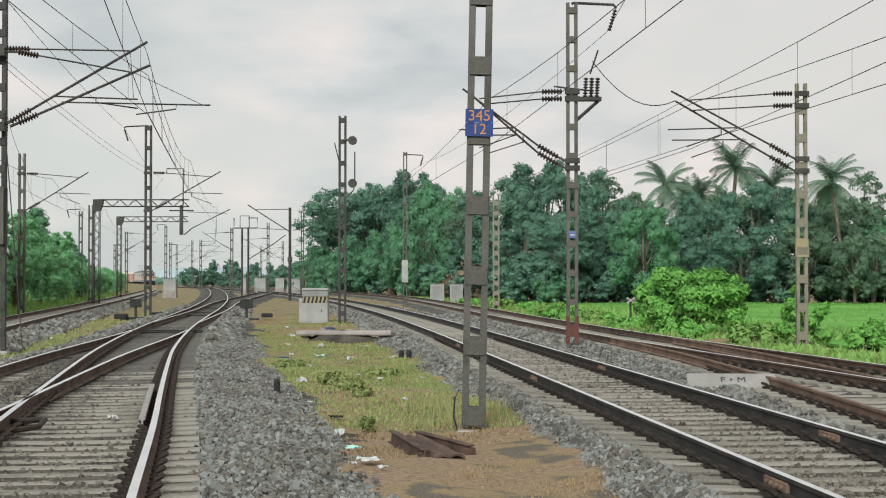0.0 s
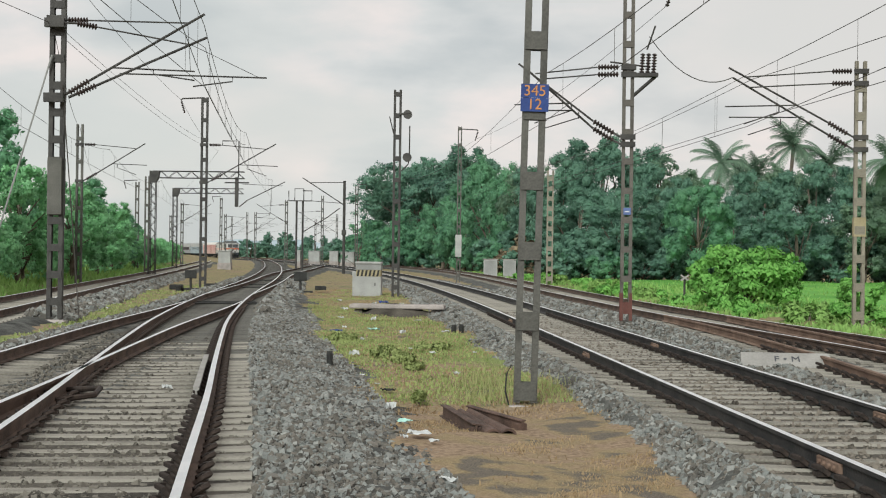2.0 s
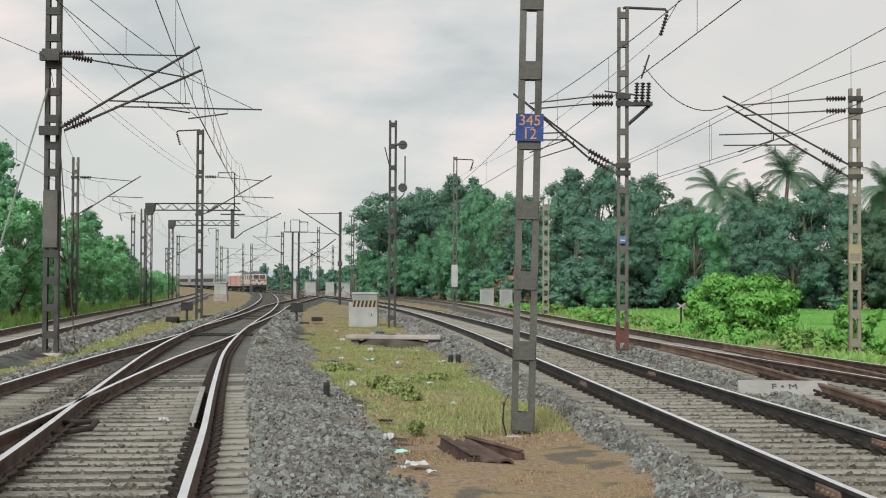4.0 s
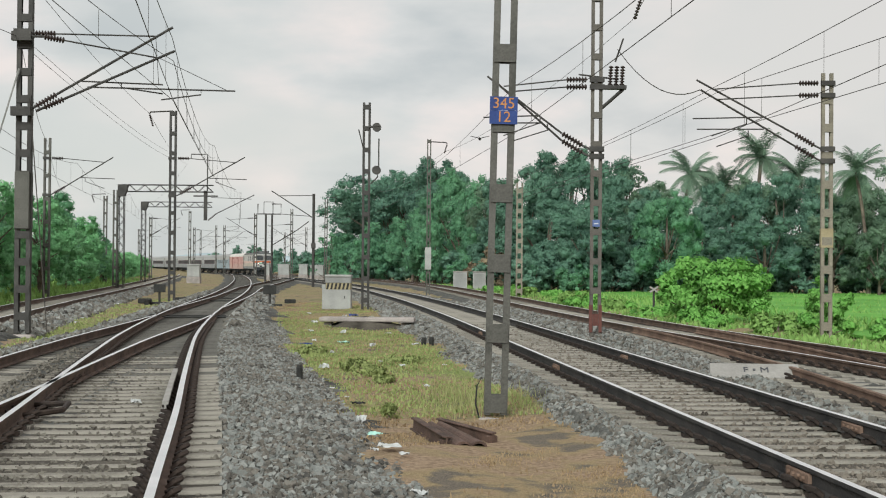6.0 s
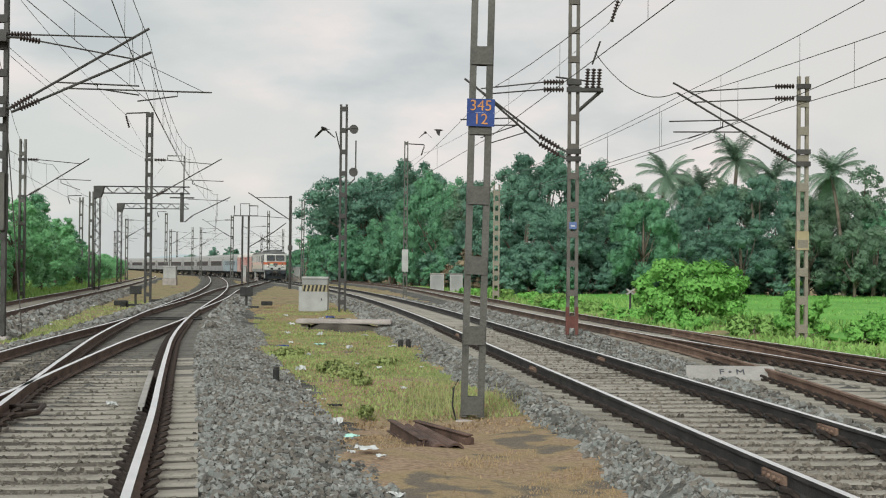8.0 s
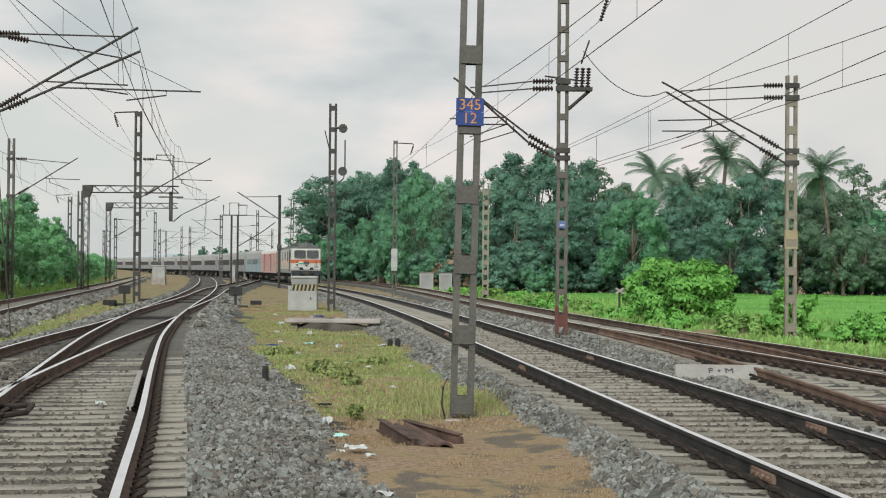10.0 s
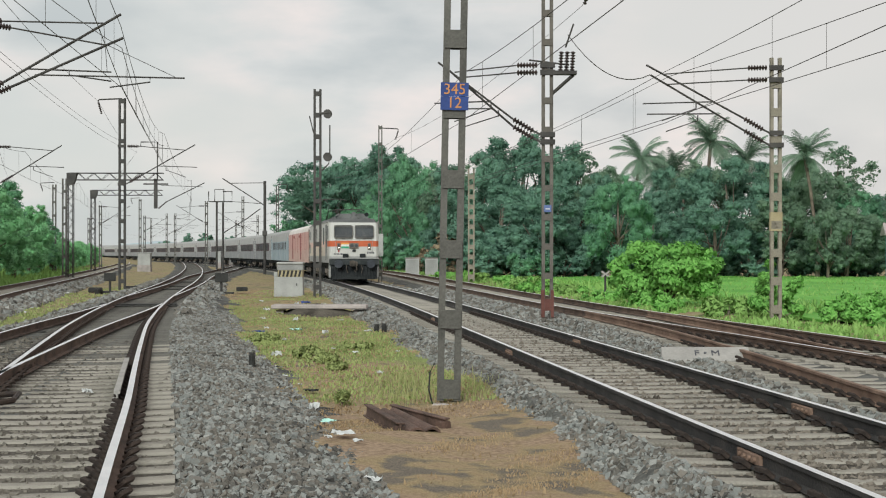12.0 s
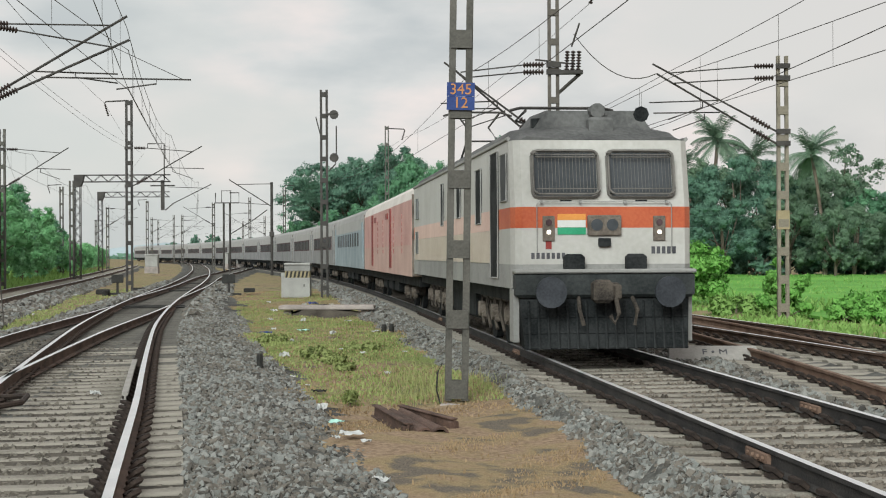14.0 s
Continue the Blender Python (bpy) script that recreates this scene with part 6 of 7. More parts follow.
FLOCK = [
    (bird("black crow flapping low over the wires"), [(0, 19.4, 230.0, 8.04), (5.0, 18.36, 225.0, 8.33), (5.7, 3.03, 120.0, 10.45), (6.0, 0.63, 75.0, 7.96), (6.2, 0.28, 65.0, 7.48), (6.4, -0.05, 60.0, 7.34), (6.6, -0.2, 60.0, 7.35), (7.0, -1.13, 62.0, 7.62), (7.4, -3.65, 66.0, 8.23), (7.6, -2.91, 70.0, 8.36), (7.8, -2.09, 78.0, 8.8), (8.0, -1.09, 88.0, 9.54), (8.2, 0.7, 100.0, 10.38), (8.7, 10.06, 200.0, 13.1), (14, 16.97, 230.0, 5.72)]),
    (bird("black crow flying off across the lines"), [(0, 21.58, 235.0, 8.18), (6.0, 14.64, 225.0, 8.68), (6.7, 2.43, 100.0, 10.08), (7.0, 0.99, 80.0, 9.24), (7.2, 0.44, 75.0, 9.25), (7.4, -0.53, 70.0, 8.85), (7.6, -1.45, 64.0, 8.1), (7.8, -2.69, 58.0, 7.2), (8.0, -4.13, 52.0, 6.39), (8.2, -5.5, 47.0, 5.72), (8.4, -6.81, 43.0, 5.21), (8.7, -8.16, 38.0, 4.58), (9.3, -12.7, 32.0, 3.83), (14, -71.78, 60.0, 7.45)]),
    (bird("black crow circling near the trees"), [(0, 24.21, 235.0, 8.18), (6.0, 13.79, 225.0, 9.51), (6.6, 1.43, 130.0, 12.95), (7.0, -0.27, 110.0, 11.72), (7.2, -0.36, 105.0, 11.39), (7.4, -0.52, 100.0, 10.83), (7.6, -0.23, 95.0, 10.24), (7.8, -0.1, 95.0, 10.25), (8.0, -0.37, 95.0, 10.32), (8.2, -0.76, 95.0, 10.53), (8.4, -1.69, 98.0, 10.65), (8.6, -3.41, 105.0, 10.43), (8.7, -4.23, 110.0, 10.14), (9.3, -12.31, 200.0, 11.06), (14, -16.72, 260.0, 4.49)]),
]



# ---- the train ----
def arc_table():
    ys = np.arange(-60.0, 900.0, 0.5)
    xs = np.where(ys < 480, line_main(ys), line_main(480.0) + (ys - 480) * -0.43)
    s = np.concatenate([[0], np.cumsum(np.hypot(np.diff(xs), np.diff(ys)))])
    return s - np.interp(0.0, ys, s), xs, ys


ARC_S, ARC_X, ARC_Y = arc_table()


def on_line(s):
    return Vector((float(np.interp(s, ARC_S, ARC_X)), float(np.interp(s, ARC_S, ARC_Y)), 0))


def body_ring(y, w, z0, zs, zt, lean=0.0):
    """Half-section of a vehicle body: (x, z) from the left foot over the roof to the right foot."""
    h = w / 2
    return [(-h, y, z0), (-h, y + lean * 0.5, zs), (-h * 0.86, y + lean, zs + (zt - zs) * 0.55), (-h * 0.5, y + lean, zt - 0.05), (0, y + lean, zt), (h * 0.5, y + lean, zt - 0.05), (h * 0.86, y + lean, zs + (zt - zs) * 0.55), (h, y + lean * 0.5, zs), (h, y, z0)]


def bogie(root, y, wheels, base=1.3, r=0.5):
    """A bogie frame with springs; each wheelset, with its axle boxes, is a part of it."""
    m = Mesh()
    for s in (-1, 1):
        m.box((s * 1.02 - 0.09, y - base - 0.55, 0.42), (s * 1.02 + 0.09, y + base + 0.55, 0.78), 0, 0.04)
        for k in range(wheels):
            wy = y - base + 2 * base * k / (wheels - 1)
            for d in (-0.35, 0.35):
                m.tube([(s * 1.12, wy + d, 0.5), (s * 1.12, wy + d, 0.95)], 0.1, 8)
    m.box((-0.9, y - 0.4, 0.4), (0.9, y + 0.4, 0.9), 0, 0.05)
    for s in (-1, 1):
        for k in range(wheels * 2 - 1):
            wy = y - base + base * k / (wheels - 1)
            m.tube([(s * 1.24, wy - 0.3, 0.3), (s * 1.26, wy + 0.12, 0.62), (s * 1.2, wy + 0.16, 0.98)], 0.035, 5)
        m.box((s * 1.18 - 0.05, y - base - 0.4, 0.84), (s * 1.18 + 0.05, y + base + 0.4, 0.93), 0, 0.02)
    frame_part = part("bogie", m, BOGIE, root, "dusty bogie frame with coil springs")
    for k in range(wheels):
        wy = y - base + 2 * base * k / (wheels - 1)
        w = Mesh()
        for s in (-1, 1):
            w.tube([(s * 0.85, wy, r), (s * 0.99, wy, r)], r, 18)
            w.tube([(s * 0.99, wy, r), (s * 1.24, wy, r)], 0.14, 8)
        w.tube([(-0.85, wy, r), (0.85, wy, r)], 0.09, 6)
        part("wheelset", w, UNDER, frame_part)
        for s in (-1, 1):
            b = Mesh()
            b.tube([(s * 1.2, wy, r + 0.06), (s * 1.32, wy, r + 0.06)], 0.16, 10)
            b.box((s * 1.22 - 0.05, wy - 0.28, r - 0.12), (s * 1.22 + 0.05, wy + 0.28, r + 0.02), 0, 0.03)
            part("axle_box", b, AXLE, frame_part, "dusty axle box")


def locomotive():
    """The front faces -y; the origin lies on the rails under the middle."""
    root = thing("locomotive", "cream electric locomotive with an orange-red stripe, grey roof and black underframe", "locomotive")
    L, W = 9.85, 3.05
    # body sides: plain box of panels with bands
    bands = [(1.15, 1.55, SKIRT_GREY, "grey skirt"), (1.55, 2.15, CREAM, "cream lower side"), (2.15, 2.5, ORANGE, "orange-red stripe"), (2.5, 3.62, CREAM, "cream side")]
    for z0, z1, mt, lb in bands:
        m = Mesh()
        c, d = 0.16, 0.28
        r0, r1 = max(0.0, (z0 - 2.5) * 0.22), max(0.0, (z1 - 2.5) * 0.22)
        pts = []
        for z, r in ((z0, r0), (z1, r1)):
            pts += [(-W / 2, -L + d + r, z), (-W / 2 + c * 0.35, -L + d * 0.4 + r, z), (-W / 2 + c, -L + r, z), (W / 2 - c, -L + r, z), (W / 2 - c * 0.35, -L + d * 0.4 + r, z), (W / 2, -L + d + r, z), (W / 2, L, z), (-W / 2, L, z)]
        m.add(pts, [(i, (i + 1) % 8, 8 + (i + 1) % 8, 8 + i) for i in range(8)] + [tuple(range(8, 16))])
        part("body_band", m, mt, root, lb)
    roof = Mesh()
    rings = [(-L + 0.25, 3.62, 3.64, 2.5), (-L + 0.75, 3.62, 3.86, 2.6), (-L + 1.3, 3.62, 3.98, 2.75), (L - 0.3, 3.62, 3.98, 2.75), (L, 3.62, 3.9, 2.7)]
    pts = []
    for y, z0, z1, w in rings:
        pts += [(-W / 2 + 0.02 if y > -L + 0.5 else -W / 2 + 0.14, y, z0), (-w / 2, y, (z0 + z1) / 2 + 0.05), (-w / 4, y, z1), (w / 4, y, z1), (w / 2, y, (z0 + z1) / 2 + 0.05), (W / 2 - 0.02 if y > -L + 0.5 else W / 2 - 0.14, y, z0)]
    roof.add(pts, [(6 * i + j, 6 * i + 6 + j, 6 * i + 7 + j, 6 * i + 1 + j) for i in range(4) for j in range(5)] + [(0, 1, 2, 3, 4, 5), (29, 28, 27, 26, 25, 24)])
    part("roof", roof, ROOF_GREY, root, "sooty grey roof")
    hood = Mesh()
    hood.add([(-1.05, -L + 0.85, 3.8), (1.05, -L + 0.85, 3.8), (0.8, -L + 0.95, 4.18), (-0.8, -L + 0.95, 4.18), (-1.1, -L + 2.4, 3.9), (1.1, -L + 2.4, 3.9), (0.85, -L + 2.4, 4.2), (-0.85, -L + 2.4, 4.2)], [(0, 1, 2, 3), (3, 2, 6, 7), (0, 3, 7, 4), (1, 5, 6, 2), (4, 7, 6, 5)])
    hood.tube([(0.05, -L + 0.7, 4.16), (0.05, -L + 1.0, 4.16)], 0.13, 10)
    hood.box((-0.12, -L + 0.62, 3.66), (0.3, -L + 0.9, 4.05), 0, 0.05)
    part("headlamp_hood", hood, ROOF_GREY, root)
    horn = Mesh()
    horn.tube([(0.85, -L + 1.2, 3.85), (0.85, -L + 1.2, 4.1)], 0.04, 6)
    horn.tube([(0.85, -L + 0.9, 4.12), (0.85, -L + 1.3, 4.12)], [0.14, 0.06], 8)
    part("horn", horn, UNDER, root)
    horn = Mesh()
    horn.tube([(-0.95, -L + 1.1, 3.85), (-0.95, -L + 1.1, 4.05)], 0.1, 6)
    part("roof_vent", horn, UNDER, root)
    # front windows
    for s in (-1, 1):
        x = s * 0.635
        m = Mesh()
        tilt = pose(x, -L + 0.125, 3.04, -12.4)
        def outline(w, h, yy, r=0.1):
            pts = []
            for cx, cz, a0 in ((w - r, h - r, 0), (-w + r, h - r, 90), (-w + r, -h + r, 180), (w - r, -h + r, 270)):
                pts += [tilt @ Vector((cx + r * math.cos(radians(a0 + 30 * k)), yy, cz + r * math.sin(radians(a0 + 30 * k)))) for k in range(4)]
            return pts
        pts = outline(0.53, 0.37, -0.025) + outline(0.53, 0.37, 0.05)
        m.add(pts, [tuple(range(15, -1, -1)), tuple(range(16, 32))] + [(k, (k + 1) % 16, 16 + (k + 1) % 16, 16 + k) for k in range(16)])
        pane = part("windscreen", m, GLASS, root, "dark windscreen")
        fr = Mesh()
        ring = outline(0.56, 0.40, -0.04)
        fr.tube(ring + ring[:1], 0.026, 5)
        ring = outline(0.55, 0.37, -0.15)
        fr.tube(ring + ring[:1], 0.016, 5)
        for cx in (-0.5, 0.5):
            for cz in (-0.33, 0.33):
                fr.tube([tilt @ Vector((cx, 0, cz)), tilt @ Vector((cx, -0.15, cz))], 0.014, 4)
        for z in (-0.28, 0.26, 0.3):
            fr.tube([tilt @ Vector((-0.5, -0.14, z)), tilt @ Vector((0.5, -0.14, z))], 0.01, 4)
        for k in range(1, 18):
            xx = -0.52 + 1.04 * k / 18
            fr.tube([tilt @ Vector((xx, -0.14, -0.34)), tilt @ Vector((xx, -0.14, 0.36))], 0.0042, 4)
        part("window_grille", fr, GRILLE, pane, "wire grille over the windscreen")
        wp = Mesh()
        wp.box((x - 0.1, -L + 0.02, 2.52), (x + 0.1, -L + 0.16, 2.64), 0, 0.03)
        part("wiper_motor", wp, UNDER, root)
        # marker lamps
        lm = Mesh()
        lm.box((s * 0.93 - 0.1, -L - 0.03, 1.93), (s * 0.93 + 0.1, -L + 0.02, 2.35), 0, 0.01)
        house = part("lamp_housing", lm, AXLE, root)
        g = Mesh()
        g.tube([(s * 0.93, -L - 0.045, 2.08), (s * 0.93, -L - 0.03, 2.08)], 0.034, 10)
        part("marker_lamp", g, LAMP, house, "lit white marker lamp")
        g = Mesh()
        g.tube([(s * 0.93, -L - 0.045, 2.24), (s * 0.93, -L - 0.03, 2.24)], 0.055, 10)
        part("tail_lamp", g, COACH_RED, house)
        # buffers
        bf = Mesh()
        bf.tube([(s * 0.98, -L - 0.1, 1.1), (s * 0.98, -L - 0.5, 1.1)], 0.13, 10)
        bf.tube([(s * 0.98, -L - 0.5, 1.1), (s * 0.98, -L - 0.56, 1.1)], 0.255, 18)
        part("buffer", bf, BUFFER, root, "dull black round buffer")
        br = Mesh()
        br.box((s * 0.52 - 0.17, -L - 0.14, 1.42), (s * 0.52 + 0.17, -L + 0.02, 1.72), 0, 0.05)
        part("lamp_bracket", br, UNDER, root)
    hl = Mesh()
    hl.box((-0.28, -L - 0.06, 2.02), (0.28, -L + 0.02, 2.36), 0, 0.015)
    hs = part("headlight_box", hl, AXLE, root)
    for s in (-1, 1):
        g = Mesh()
        g.tube([(s * 0.13, -L - 0.075, 2.2), (s * 0.13, -L - 0.06, 2.2)], 0.1, 14)
        part("headlight", g, GLASS, hs, "unlit round headlight")
    fl = Mesh()
    fl.box((-0.1, -L - 0.08, 1.84), (0.1, -L + 0.02, 1.98), 0, 0.01)
    part("flasher_lamp", fl, UNDER, root)
    for z0, z1, mt, nm in ((2.30, 2.40, SAFFRON, "saffron_strip"), (2.18, 2.298, WHITE_ST, "white_strip"), (2.06, 2.178, GREEN_ST, "green_strip")):
        m = Mesh()
        m.box((-0.78, -L - 0.016, z0 - 0.02), (-0.31, -L + 0.01, z1 - 0.02))
        part(nm, m, mt, root)
    hr = Mesh()
    hr.tube([(-1.13, -L - 0.05, 1.75), (-1.13, -L - 0.05, 2.54), (-1.09, -L - 0.05, 2.58), (1.09, -L - 0.05, 2.58), (1.13, -L - 0.05, 2.54), (1.13, -L - 0.05, 1.75)], 0.008, 5)
    for q in (-1.05, -0.4, 0.35, 1.05):
        hr.box((q - 0.02, -L - 0.06, 2.55), (q + 0.02, -L, 2.61))
    part("handrail", hr, SKIRT_GREY, root)
    tx = Mesh()
    for k in range(5):
        tx.box((0.80 + k * 0.088, -L - 0.006, 1.72), (0.86 + k * 0.088, -L + 0.004, 1.84))
    for k in range(7):
        tx.box((-1.22 + k * 0.085, -L - 0.006, 1.64), (-1.165 + k * 0.085, -L + 0.004, 1.74))
    part("lettering_bars", tx, DARK_TEXT, root, "dark lettering")
    rb = Mesh()
    rb.box((-0.98, -L - 0.006, 1.80), (-0.88, -L + 0.004, 1.93))
    part("red_mark", rb, VAN_DARK, root)
    # front buffer beam, plough, coupling
    bm = Mesh()
    bm.box((-1.5, -L - 0.12, 1.0), (1.5, -L + 0.6, 1.42), 0, 0.05)
    lip = Mesh()
    lip.box((-1.52, -L - 0.16, 1.4), (1.52, -L + 0.2, 1.47), 0, 0.02)
    part("beam_lip", lip, SKIRT_GREY, root, "grey edge over the headstock")
    part("buffer_beam", bm, HEADSTOCK, root, "grimy black headstock")
    pl = Mesh()
    pts = [(-1.42, -L - 0.02, 1.0), (1.42, -L - 0.02, 1.0), (1.36, -L - 0.2, 0.2), (-1.36, -L - 0.2, 0.2), (-1.42, -L + 0.5, 1.0), (1.42, -L + 0.5, 1.0), (1.36, -L + 0.3, 0.2), (-1.36, -L + 0.3, 0.2)]
    pl.add(pts, [(3, 2, 1, 0), (0, 1, 5, 4), (2, 3, 7, 6), (0, 4, 7, 3), (1, 2, 6, 5), (4, 5, 6, 7)])
    guard = part("cattle_guard", pl, UNDER, root, "black barred cattle guard")
    bar = Mesh().tube([(0, -L - 0.06, 0.95), (0, -L - 0.24, 0.16)], 0.022, 5).data("bar", [UNDER])
    for k in range(17):
        part("bar", bar, UNDER, guard, at=pose(-1.28 + k * 0.16, 0, 0))
    for z in (0.18, 0.42, 0.68):
        part("cross_bar", Mesh().tube([(-1.36, -L - 0.235 + z * 0.21, z), (1.36, -L - 0.235 + z * 0.21, z)], 0.022, 5), UNDER, guard)
    cp = Mesh()
    cp.box((-0.18, -L - 0.5, 0.95), (0.18, -L, 1.25), 0, 0.05)
    cp.box((-0.3, -L - 0.62, 0.92), (0.02, -L - 0.35, 1.3), 0, 0.06)
    cp.tube([(0.08, -L - 0.52, 1.0), (0.12, -L - 0.58, 0.75), (0.05, -L - 0.6, 0.6), (-0.02, -L - 0.56, 0.72)], 0.04, 6)
    for s in (-1, 1):
        cp.tube([(s * 0.45, -L - 0.1, 1.0), (s * 0.48, -L - 0.35, 0.8), (s * 0.42, -L - 0.38, 0.55)], 0.035, 6)
    part("coupling", cp, BOGIE, root, "black screw coupling and hoses")
    for s in (-1, 1):
        sk = Mesh()
        sk.box((s * 1.46 - 0.05, -L + 0.1, 0.25), (s * 1.46 + 0.05, -L + 0.5, 1.15), 0, 0.02)
        part("guard_edge", sk, SKIRT_GREY, root)
    # sides: door, windows, louvres
    for s in (-1, 1):
        x = s * W / 2
        # the door recess is a flat panel, its shade painted as near-black
        for y, z0, z1, hw, nm, mt in ((-L + 0.95, 2.62, 3.42, 0.36, "side_window", COACH_PANE), (-L + 2.15, 1.3, 3.52, 0.48, "cab_door", UNDER), (-L + 4.4, 2.3, 3.35, 0.4, "louvre", UNDER), (1.5, 2.4, 3.4, 0.25, "louvre", UNDER), (L - 1.3, 2.72, 3.3, 0.4, "side_window", GLASS), (L - 1.2, 1.75, 2.35, 0.4, "access_hatch", GLASS), (-2.0, 2.5, 3.3, 0.35, "louvre", UNDER)):
            m = Mesh()
            m.box((x - 0.02, y - hw, z0), (x + 0.02, y + hw, z1), 0, 0.006)
            o = part(nm, m, mt, root)
            m = Mesh()
            m.tube([(x + s * 0.02, y - hw, z0), (x + s * 0.02, y + hw, z0), (x + s * 0.02, y + hw, z1), (x + s * 0.02, y - hw, z1), (x + s * 0.02, y - hw, z0)], 0.018, 4)
            part("frame", m, SKIRT_GREY, o)
        m = Mesh()
        m.tube([(x, -L + 0.5, 3.66), (x, L, 3.66)], 0.04, 5)
        part("gutter", m, SKIRT_GREY, root)
        m = Mesh()
        m.box((x - 0.012, -L + 2.6, 1.56), (x + 0.012, L - 0.3, 2.14))
        part("lower_panel", m, FADED_BEIGE, root, "dusty beige side panel")
        m = Mesh()
        m.box((x - 0.012, -L + 2.6, 2.145), (x + 0.012, L - 0.3, 2.505))
        part("stripe_panel", m, FADED_PINK, root, "dusty faded pink stripe")
    fr = Mesh()
    fr.box((-1.3, -L + 0.3, 0.9), (1.3, L, 1.17))
    bogie(root, -5.6, 3, 1.9, 0.55)
    bogie(root, 5.6, 3, 1.9, 0.55)
    fr.box((-1.2, -2.2, 0.35), (1.2, 2.2, 1.0), 0, 0.06)
    part("underframe", fr, UNDER, root, "black greasy underframe and tanks")
    pg = Mesh()
    for s in (-1, 1):
        pg.tube([(s * 0.5, -5.8, 4.15), (s * 0.65, -4.4, 4.4), (s * 0.7, -6.0, 4.45)], 0.03, 5)
        pg.tube([(s * 0.6, -6.5, 4.0), (s * 0.6, -6.5, 4.25)], 0.08, 6)
    pg.tube([(-1.0, -6.0, 4.45), (-0.8, -6.0, 4.5), (0.8, -6.0, 4.5), (1.0, -6.0, 4.45)], 0.03, 5)
    for y in (-3, -1, 1, 3):
        pg.box((-0.5, y - 0.5, 3.95), (0.5, y + 0.5, 4.2), 0, 0.05)
        insulator(pg, (0.8, y, 3.95), (0.8, y, 4.3), 0.09, 4, 0)
    part("pantograph", pg, GALV_DARK, root, "folded pantograph and roof gear")
    # raised rear pantograph
    pr = Mesh()
    for s in (-1, 1):
        pr.tube([(s * 0.5, 7.6, 4.0), (s * 0.42, 5.9, 4.75), (s * 0.3, 6.9, 5.2), (s * 0.62, 6.9, 5.62)], 0.03, 5)
        pr.tube([(s * 0.62, 6.9, 5.62), (s * 0.95, 6.9, 5.52)], 0.03, 5)
        pr.box((s * 0.5 - 0.1, 7.4, 3.95), (s * 0.5 + 0.1, 7.8, 4.12), 0, 0.03)
    pr.tube([(-0.62, 6.9, 5.62), (0.62, 6.9, 5.62)], 0.03, 5)
    pr.tube([(-0.42, 5.9, 4.75), (0.42, 5.9, 4.75)], 0.025, 5)
    part("raised_pantograph", pr, GALV_DARK, root)
    return root


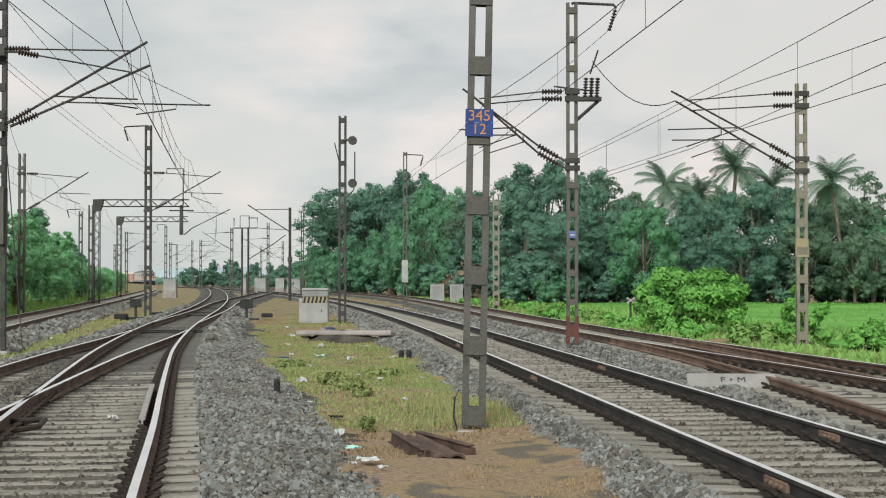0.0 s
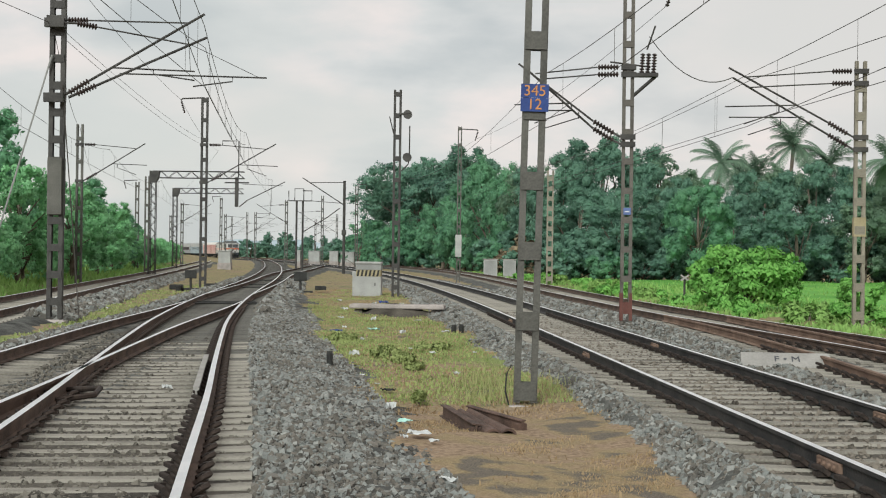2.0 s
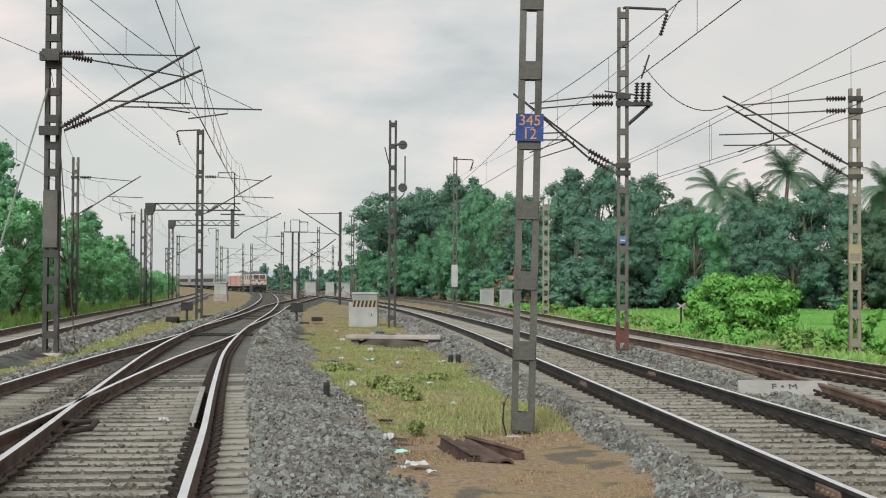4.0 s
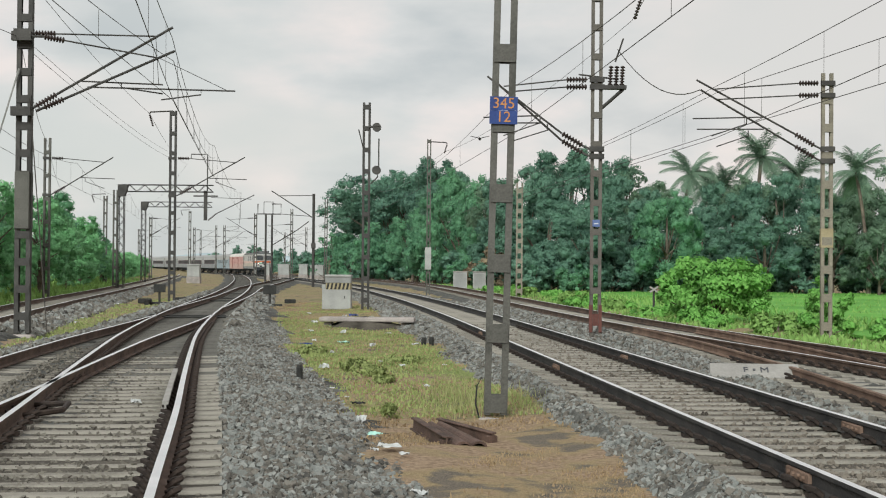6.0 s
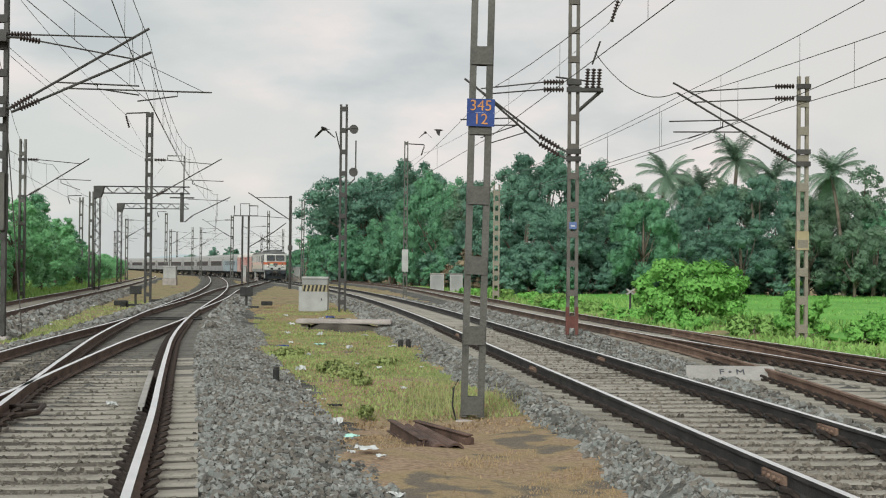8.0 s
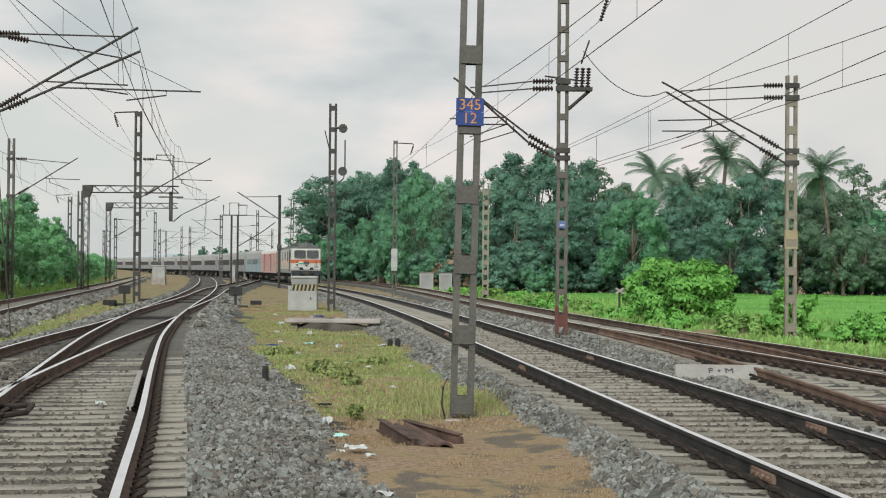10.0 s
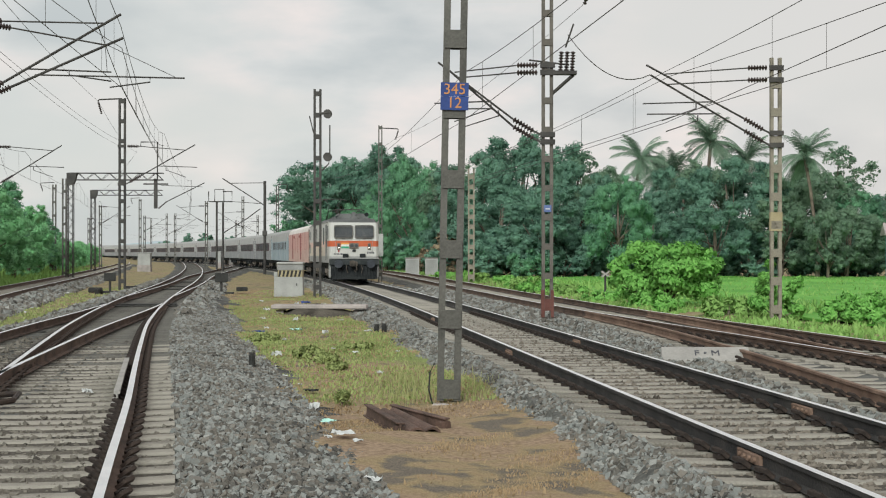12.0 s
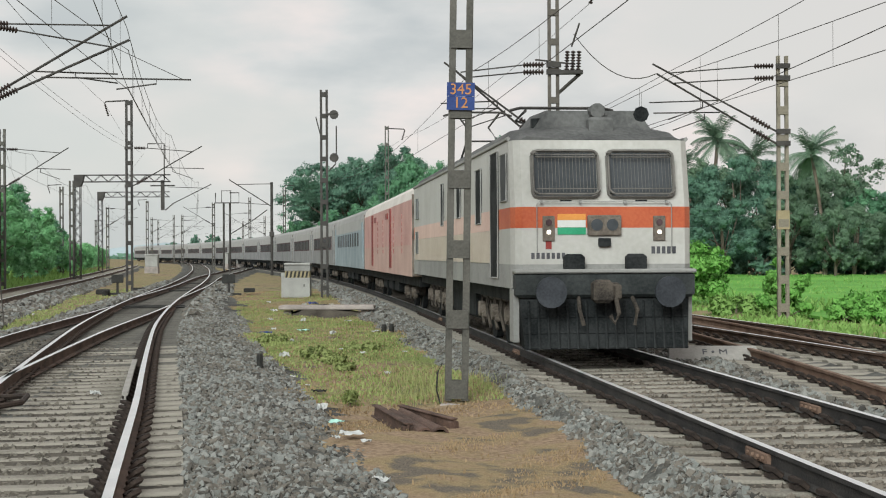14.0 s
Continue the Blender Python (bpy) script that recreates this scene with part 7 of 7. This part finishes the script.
def coach(kind, label):
    """A 23.5 m coach. kind: van, blue or plain."""
    root = thing("coach", label, "railway coach", group="coaches of the train")
    L, W = 11.75, 3.2
    low, band, up = {"van": (VAN_DUST, VAN_RED, VAN_RED), "blue": (COACH_BLUE, COACH_BLUE, COACH_WHITE), "plain": (COACH_GREY, COACH_RED, COACH_WHITE)}[kind]
    for z0, z1, mt, grow in ((1.05, 2.0, low, 0.0), (2.0, 2.85, band, 0.004), (2.85, 3.35, up, 0.0)):
        m = Mesh()
        inset = 2.3 if kind == "plain" and mt is COACH_RED else 0.0
        m.box((-W / 2 - grow, -L + inset, z0), (W / 2 + grow, L - inset, z1))
        part("side_band", m, mt, root)
        for s in (-1, 1) if inset else ():
            m = Mesh()
            m.box((-W / 2, min(s * L, s * (L - inset)), z0), (W / 2, max(s * L, s * (L - inset)), z1))
            part("end_panel", m, COACH_WHITE, root)
    rf = Mesh()
    pts = []
    for y in (-L, L):
        for a in range(11):
            t = math.pi * a / 10
            pts.append((-W / 2 * math.cos(t) if 0 < a < 10 else -W / 2 * math.cos(t), y, 3.35 + 0.68 * math.sin(t) ** 0.75))
    rf.add(pts, [(j, j + 11, j + 12, j + 1) for j in range(10)] + [tuple(range(11)), tuple(range(21, 10, -1))])
    part("roof", rf, VAN_PALE if kind == "van" else COACH_ROOF, root, "pale curved roof", smooth=False)
    uf = Mesh()
    uf.box((-1.35, -L + 0.1, 0.75), (1.35, L - 0.1, 1.05))
    for y in (-2.5, 0.5, 3.0):
        uf.box((-1.3, y - 1.0, 0.4), (1.3, y + 0.8, 0.85), 0, 0.05)
    bogie(root, -7.4, 2, 1.28, 0.46)
    bogie(root, 7.4, 2, 1.28, 0.46)
    part("underframe", uf, UNDER, root, "black underframe")
    ends = Mesh()
    for s in (-1, 1):
        ends.box((-0.7, min(s * L, s * (L + 0.24)), 1.1), (0.7, max(s * L, s * (L + 0.24)), 3.4), 0, 0.05)
    part("gangway", ends, UNDER, root)
    for s in (-1, 1):
        wall = Mesh()
        wall.box((-W / 2 + 0.01, min(s * L, s * (L + 0.05)), 1.06), (W / 2 - 0.01, max(s * L, s * (L + 0.05)), 3.5), 0, 0.01)
        part("end_wall", wall, AXLE, root, "dusty brown end wall")
    for s in (-1, 1):
        x = s * (W / 2 + 0.004)
        if kind == "van":
            spots = [(-3.5, 1.25, 3.3, 0.42, "door", VAN_DARK), (6.2, 1.25, 3.3, 0.42, "door", VAN_DARK), (-1.9, 2.98, 3.18, 0.55, "vent", VAN_DARK), (4.4, 2.98, 3.18, 0.55, "vent", VAN_DARK)] + [(y, 1.75 + 0.22 * k, 1.9 + 0.22 * k, 0.06, "mark", VAN_MARK) for y in (-8.4, -5.0, 0.0, 2.9) for k in range(6)]
        else:
            spots = [(-10.7, 1.2, 3.2, 0.42, "door", COACH_BLUE if kind == "blue" else COACH_GREY), (10.7, 1.2, 3.2, 0.42, "door", COACH_BLUE if kind == "blue" else COACH_GREY)]
            spots += [(-8.0 + i * 1.78, 2.1, 2.75, 0.62 if kind == "plain" else 0.35, "window", COACH_PANE) for i in range(10)]
        for y, z0, z1, hw, nm, mt in spots:
            m = Mesh()
            m.box((x - 0.02, y - hw, z0), (x + 0.02, y + hw, z1))
            part(nm, m, mt, root)
    return root


FIT = 0.92  # the train's size against the track's
LOCO = locomotive()
CARS = [coach("van", "dusty red parcel van with dark red doors"), coach("blue", "pale blue and white coach behind the van")]
CARS.append(coach("plain", "grey and white coach with a dark maroon window band"))
while len(CARS) < 15:
    CARS.append(copy_thing(CARS[2], Matrix()))
for ob in (LOCO, *CARS):
    ob.scale = (FIT, FIT, FIT)


def front_at(t):
    """Distance of the locomotive's buffers from the viewer along the line, in metres, at t seconds."""
    rows = [(0, 377.5), (0.5, 366), (1.5, 344), (2.2, 328.5), (3.25, 303), (4.5, 274), (5, 262.3), (6, 238.8), (7, 214.8), (8, 190.3), (8.7, 172.3), (9.75, 146), (10.8, 119), (11.5, 99.4), (12, 84.4), (12.5, 69.0), (13, 53.4), (13.5, 37.8), (14, 22.55)]
    return float(np.interp(np.interp(t, [r[0] for r in rows], [r[1] for r in rows]), ARC_Y, ARC_S))


def ride(middle, half):
    a, b = on_line(middle - half), on_line(middle + half)
    d = b - a
    return Matrix.Translation((a + b) / 2) @ pose(0, 0, 0, 0, 0, -math.degrees(math.atan2(d.x, d.y)))


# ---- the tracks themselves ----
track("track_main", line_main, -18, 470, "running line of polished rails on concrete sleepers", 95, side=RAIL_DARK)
track("track_left", LINE_LEFT, -10, 470, "curving line with turnouts on concrete sleepers", 75, widen=(LINE_LOOP, 17, 47), gap=0.56, dark_from=27)
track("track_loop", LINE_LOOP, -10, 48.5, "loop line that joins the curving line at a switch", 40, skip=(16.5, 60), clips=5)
track("track_cross", LINE_CROSS, 57, 218, "crossover that leaves the curving line", 57, skip=(57, 90), dark_from=0)
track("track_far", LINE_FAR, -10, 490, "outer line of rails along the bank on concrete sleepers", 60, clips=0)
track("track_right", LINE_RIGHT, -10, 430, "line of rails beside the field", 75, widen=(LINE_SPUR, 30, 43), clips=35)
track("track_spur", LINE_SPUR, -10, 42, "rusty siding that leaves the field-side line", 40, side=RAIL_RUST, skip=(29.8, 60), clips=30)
for y, half in ((50.5, 1.5), (52.0, 1.2), (74, 1.3), (80, 1.2), (92, 1.3)):
    rod = Mesh()
    x = float(LINE_LEFT(y))
    rod.box((-half, -0.14, 0.0), (half, 0.14, 0.05), 0, 0.02)
    rod.box((-half - 0.25, -0.12, -0.02), (-half, 0.12, 0.07), 0, 0.02)
    o = part("point_rodding", rod, BLACK_BAND)
    o.matrix_world = pose(x, y, -0.17, 0, 0, 8)
    tagged(o, "black greasy point rodding across the sleepers", "point rodding", "point rodding")
for y, off in ((12.6, -HALF), (16.4, HALF), (26, -HALF), (29, HALF), (39, -HALF)):
    fp = Mesh()
    for s in (-1, 1):
        fp.box((min(s * 0.012, s * 0.045), -0.3, -0.14), (max(s * 0.012, s * 0.045), 0.3, -0.05), 0, 0.01)
        for q in (-0.2, -0.07, 0.07, 0.2):
            fp.tube([(s * 0.04, q, -0.095), (s * 0.07, q, -0.095)], 0.022, 6)
    o = part("fishplate", fp, RAIL_RUST)
    o.matrix_world = pose(float(line_main(y)) + off, y, 0, 0, 0, 5.1)
    tagged(o, "rusty bolted fishplate at a rail joint", "fishplate", "fishplates")
check = Mesh()
check.sweep(RAIL, line_frames(LINE_LEFT, 17.6, 23.2, HALF - 0.15, 0.3))
tagged(part("check_rail", check, BOARD_GREY), "short pale weathered check rail beside the running rail", "check rail", kind="structure")


def motions():
    times = [i * 0.5 for i in range(29)]
    walk(LOCO, [(t, ride(front_at(t) + 10.4 * FIT, 5.6 * FIT)) for t in times])
    for i, c in enumerate(CARS):
        walk(c, [(t, ride(front_at(t) + FIT * (20.4 + 12.0 + 24.0 * i), 7.4 * FIT)) for t in times])

    for (root, wings), rows in FLOCK:
        turned, heading = [], None
        for i, (t, x, y, z) in enumerate(rows):
            j, k = max(i - 1, 0), min(i + 1, len(rows) - 1)
            a = math.degrees(math.atan2(-(rows[k][1] - rows[j][1]), rows[k][2] - rows[j][2]))
            if heading is not None:
                while a - heading > 180:
                    a -= 360
                while a - heading < -180:
                    a += 360
                a = heading + max(-80, min(80, a - heading))
            heading = a
            turned.append((t, pose(x, y, z, 0, 0, a)))
        walk(root, turned)
        beats = [0.0, 5.6] + [5.7 + 0.1 * i for i in range(40)] + [9.8, 14.0]
        for s, w in wings:
            walk(w, [(t, pose(0, 0, 0.02, 0, -s * 42 * math.sin(t * 21.0))) for t in beats])


motions()
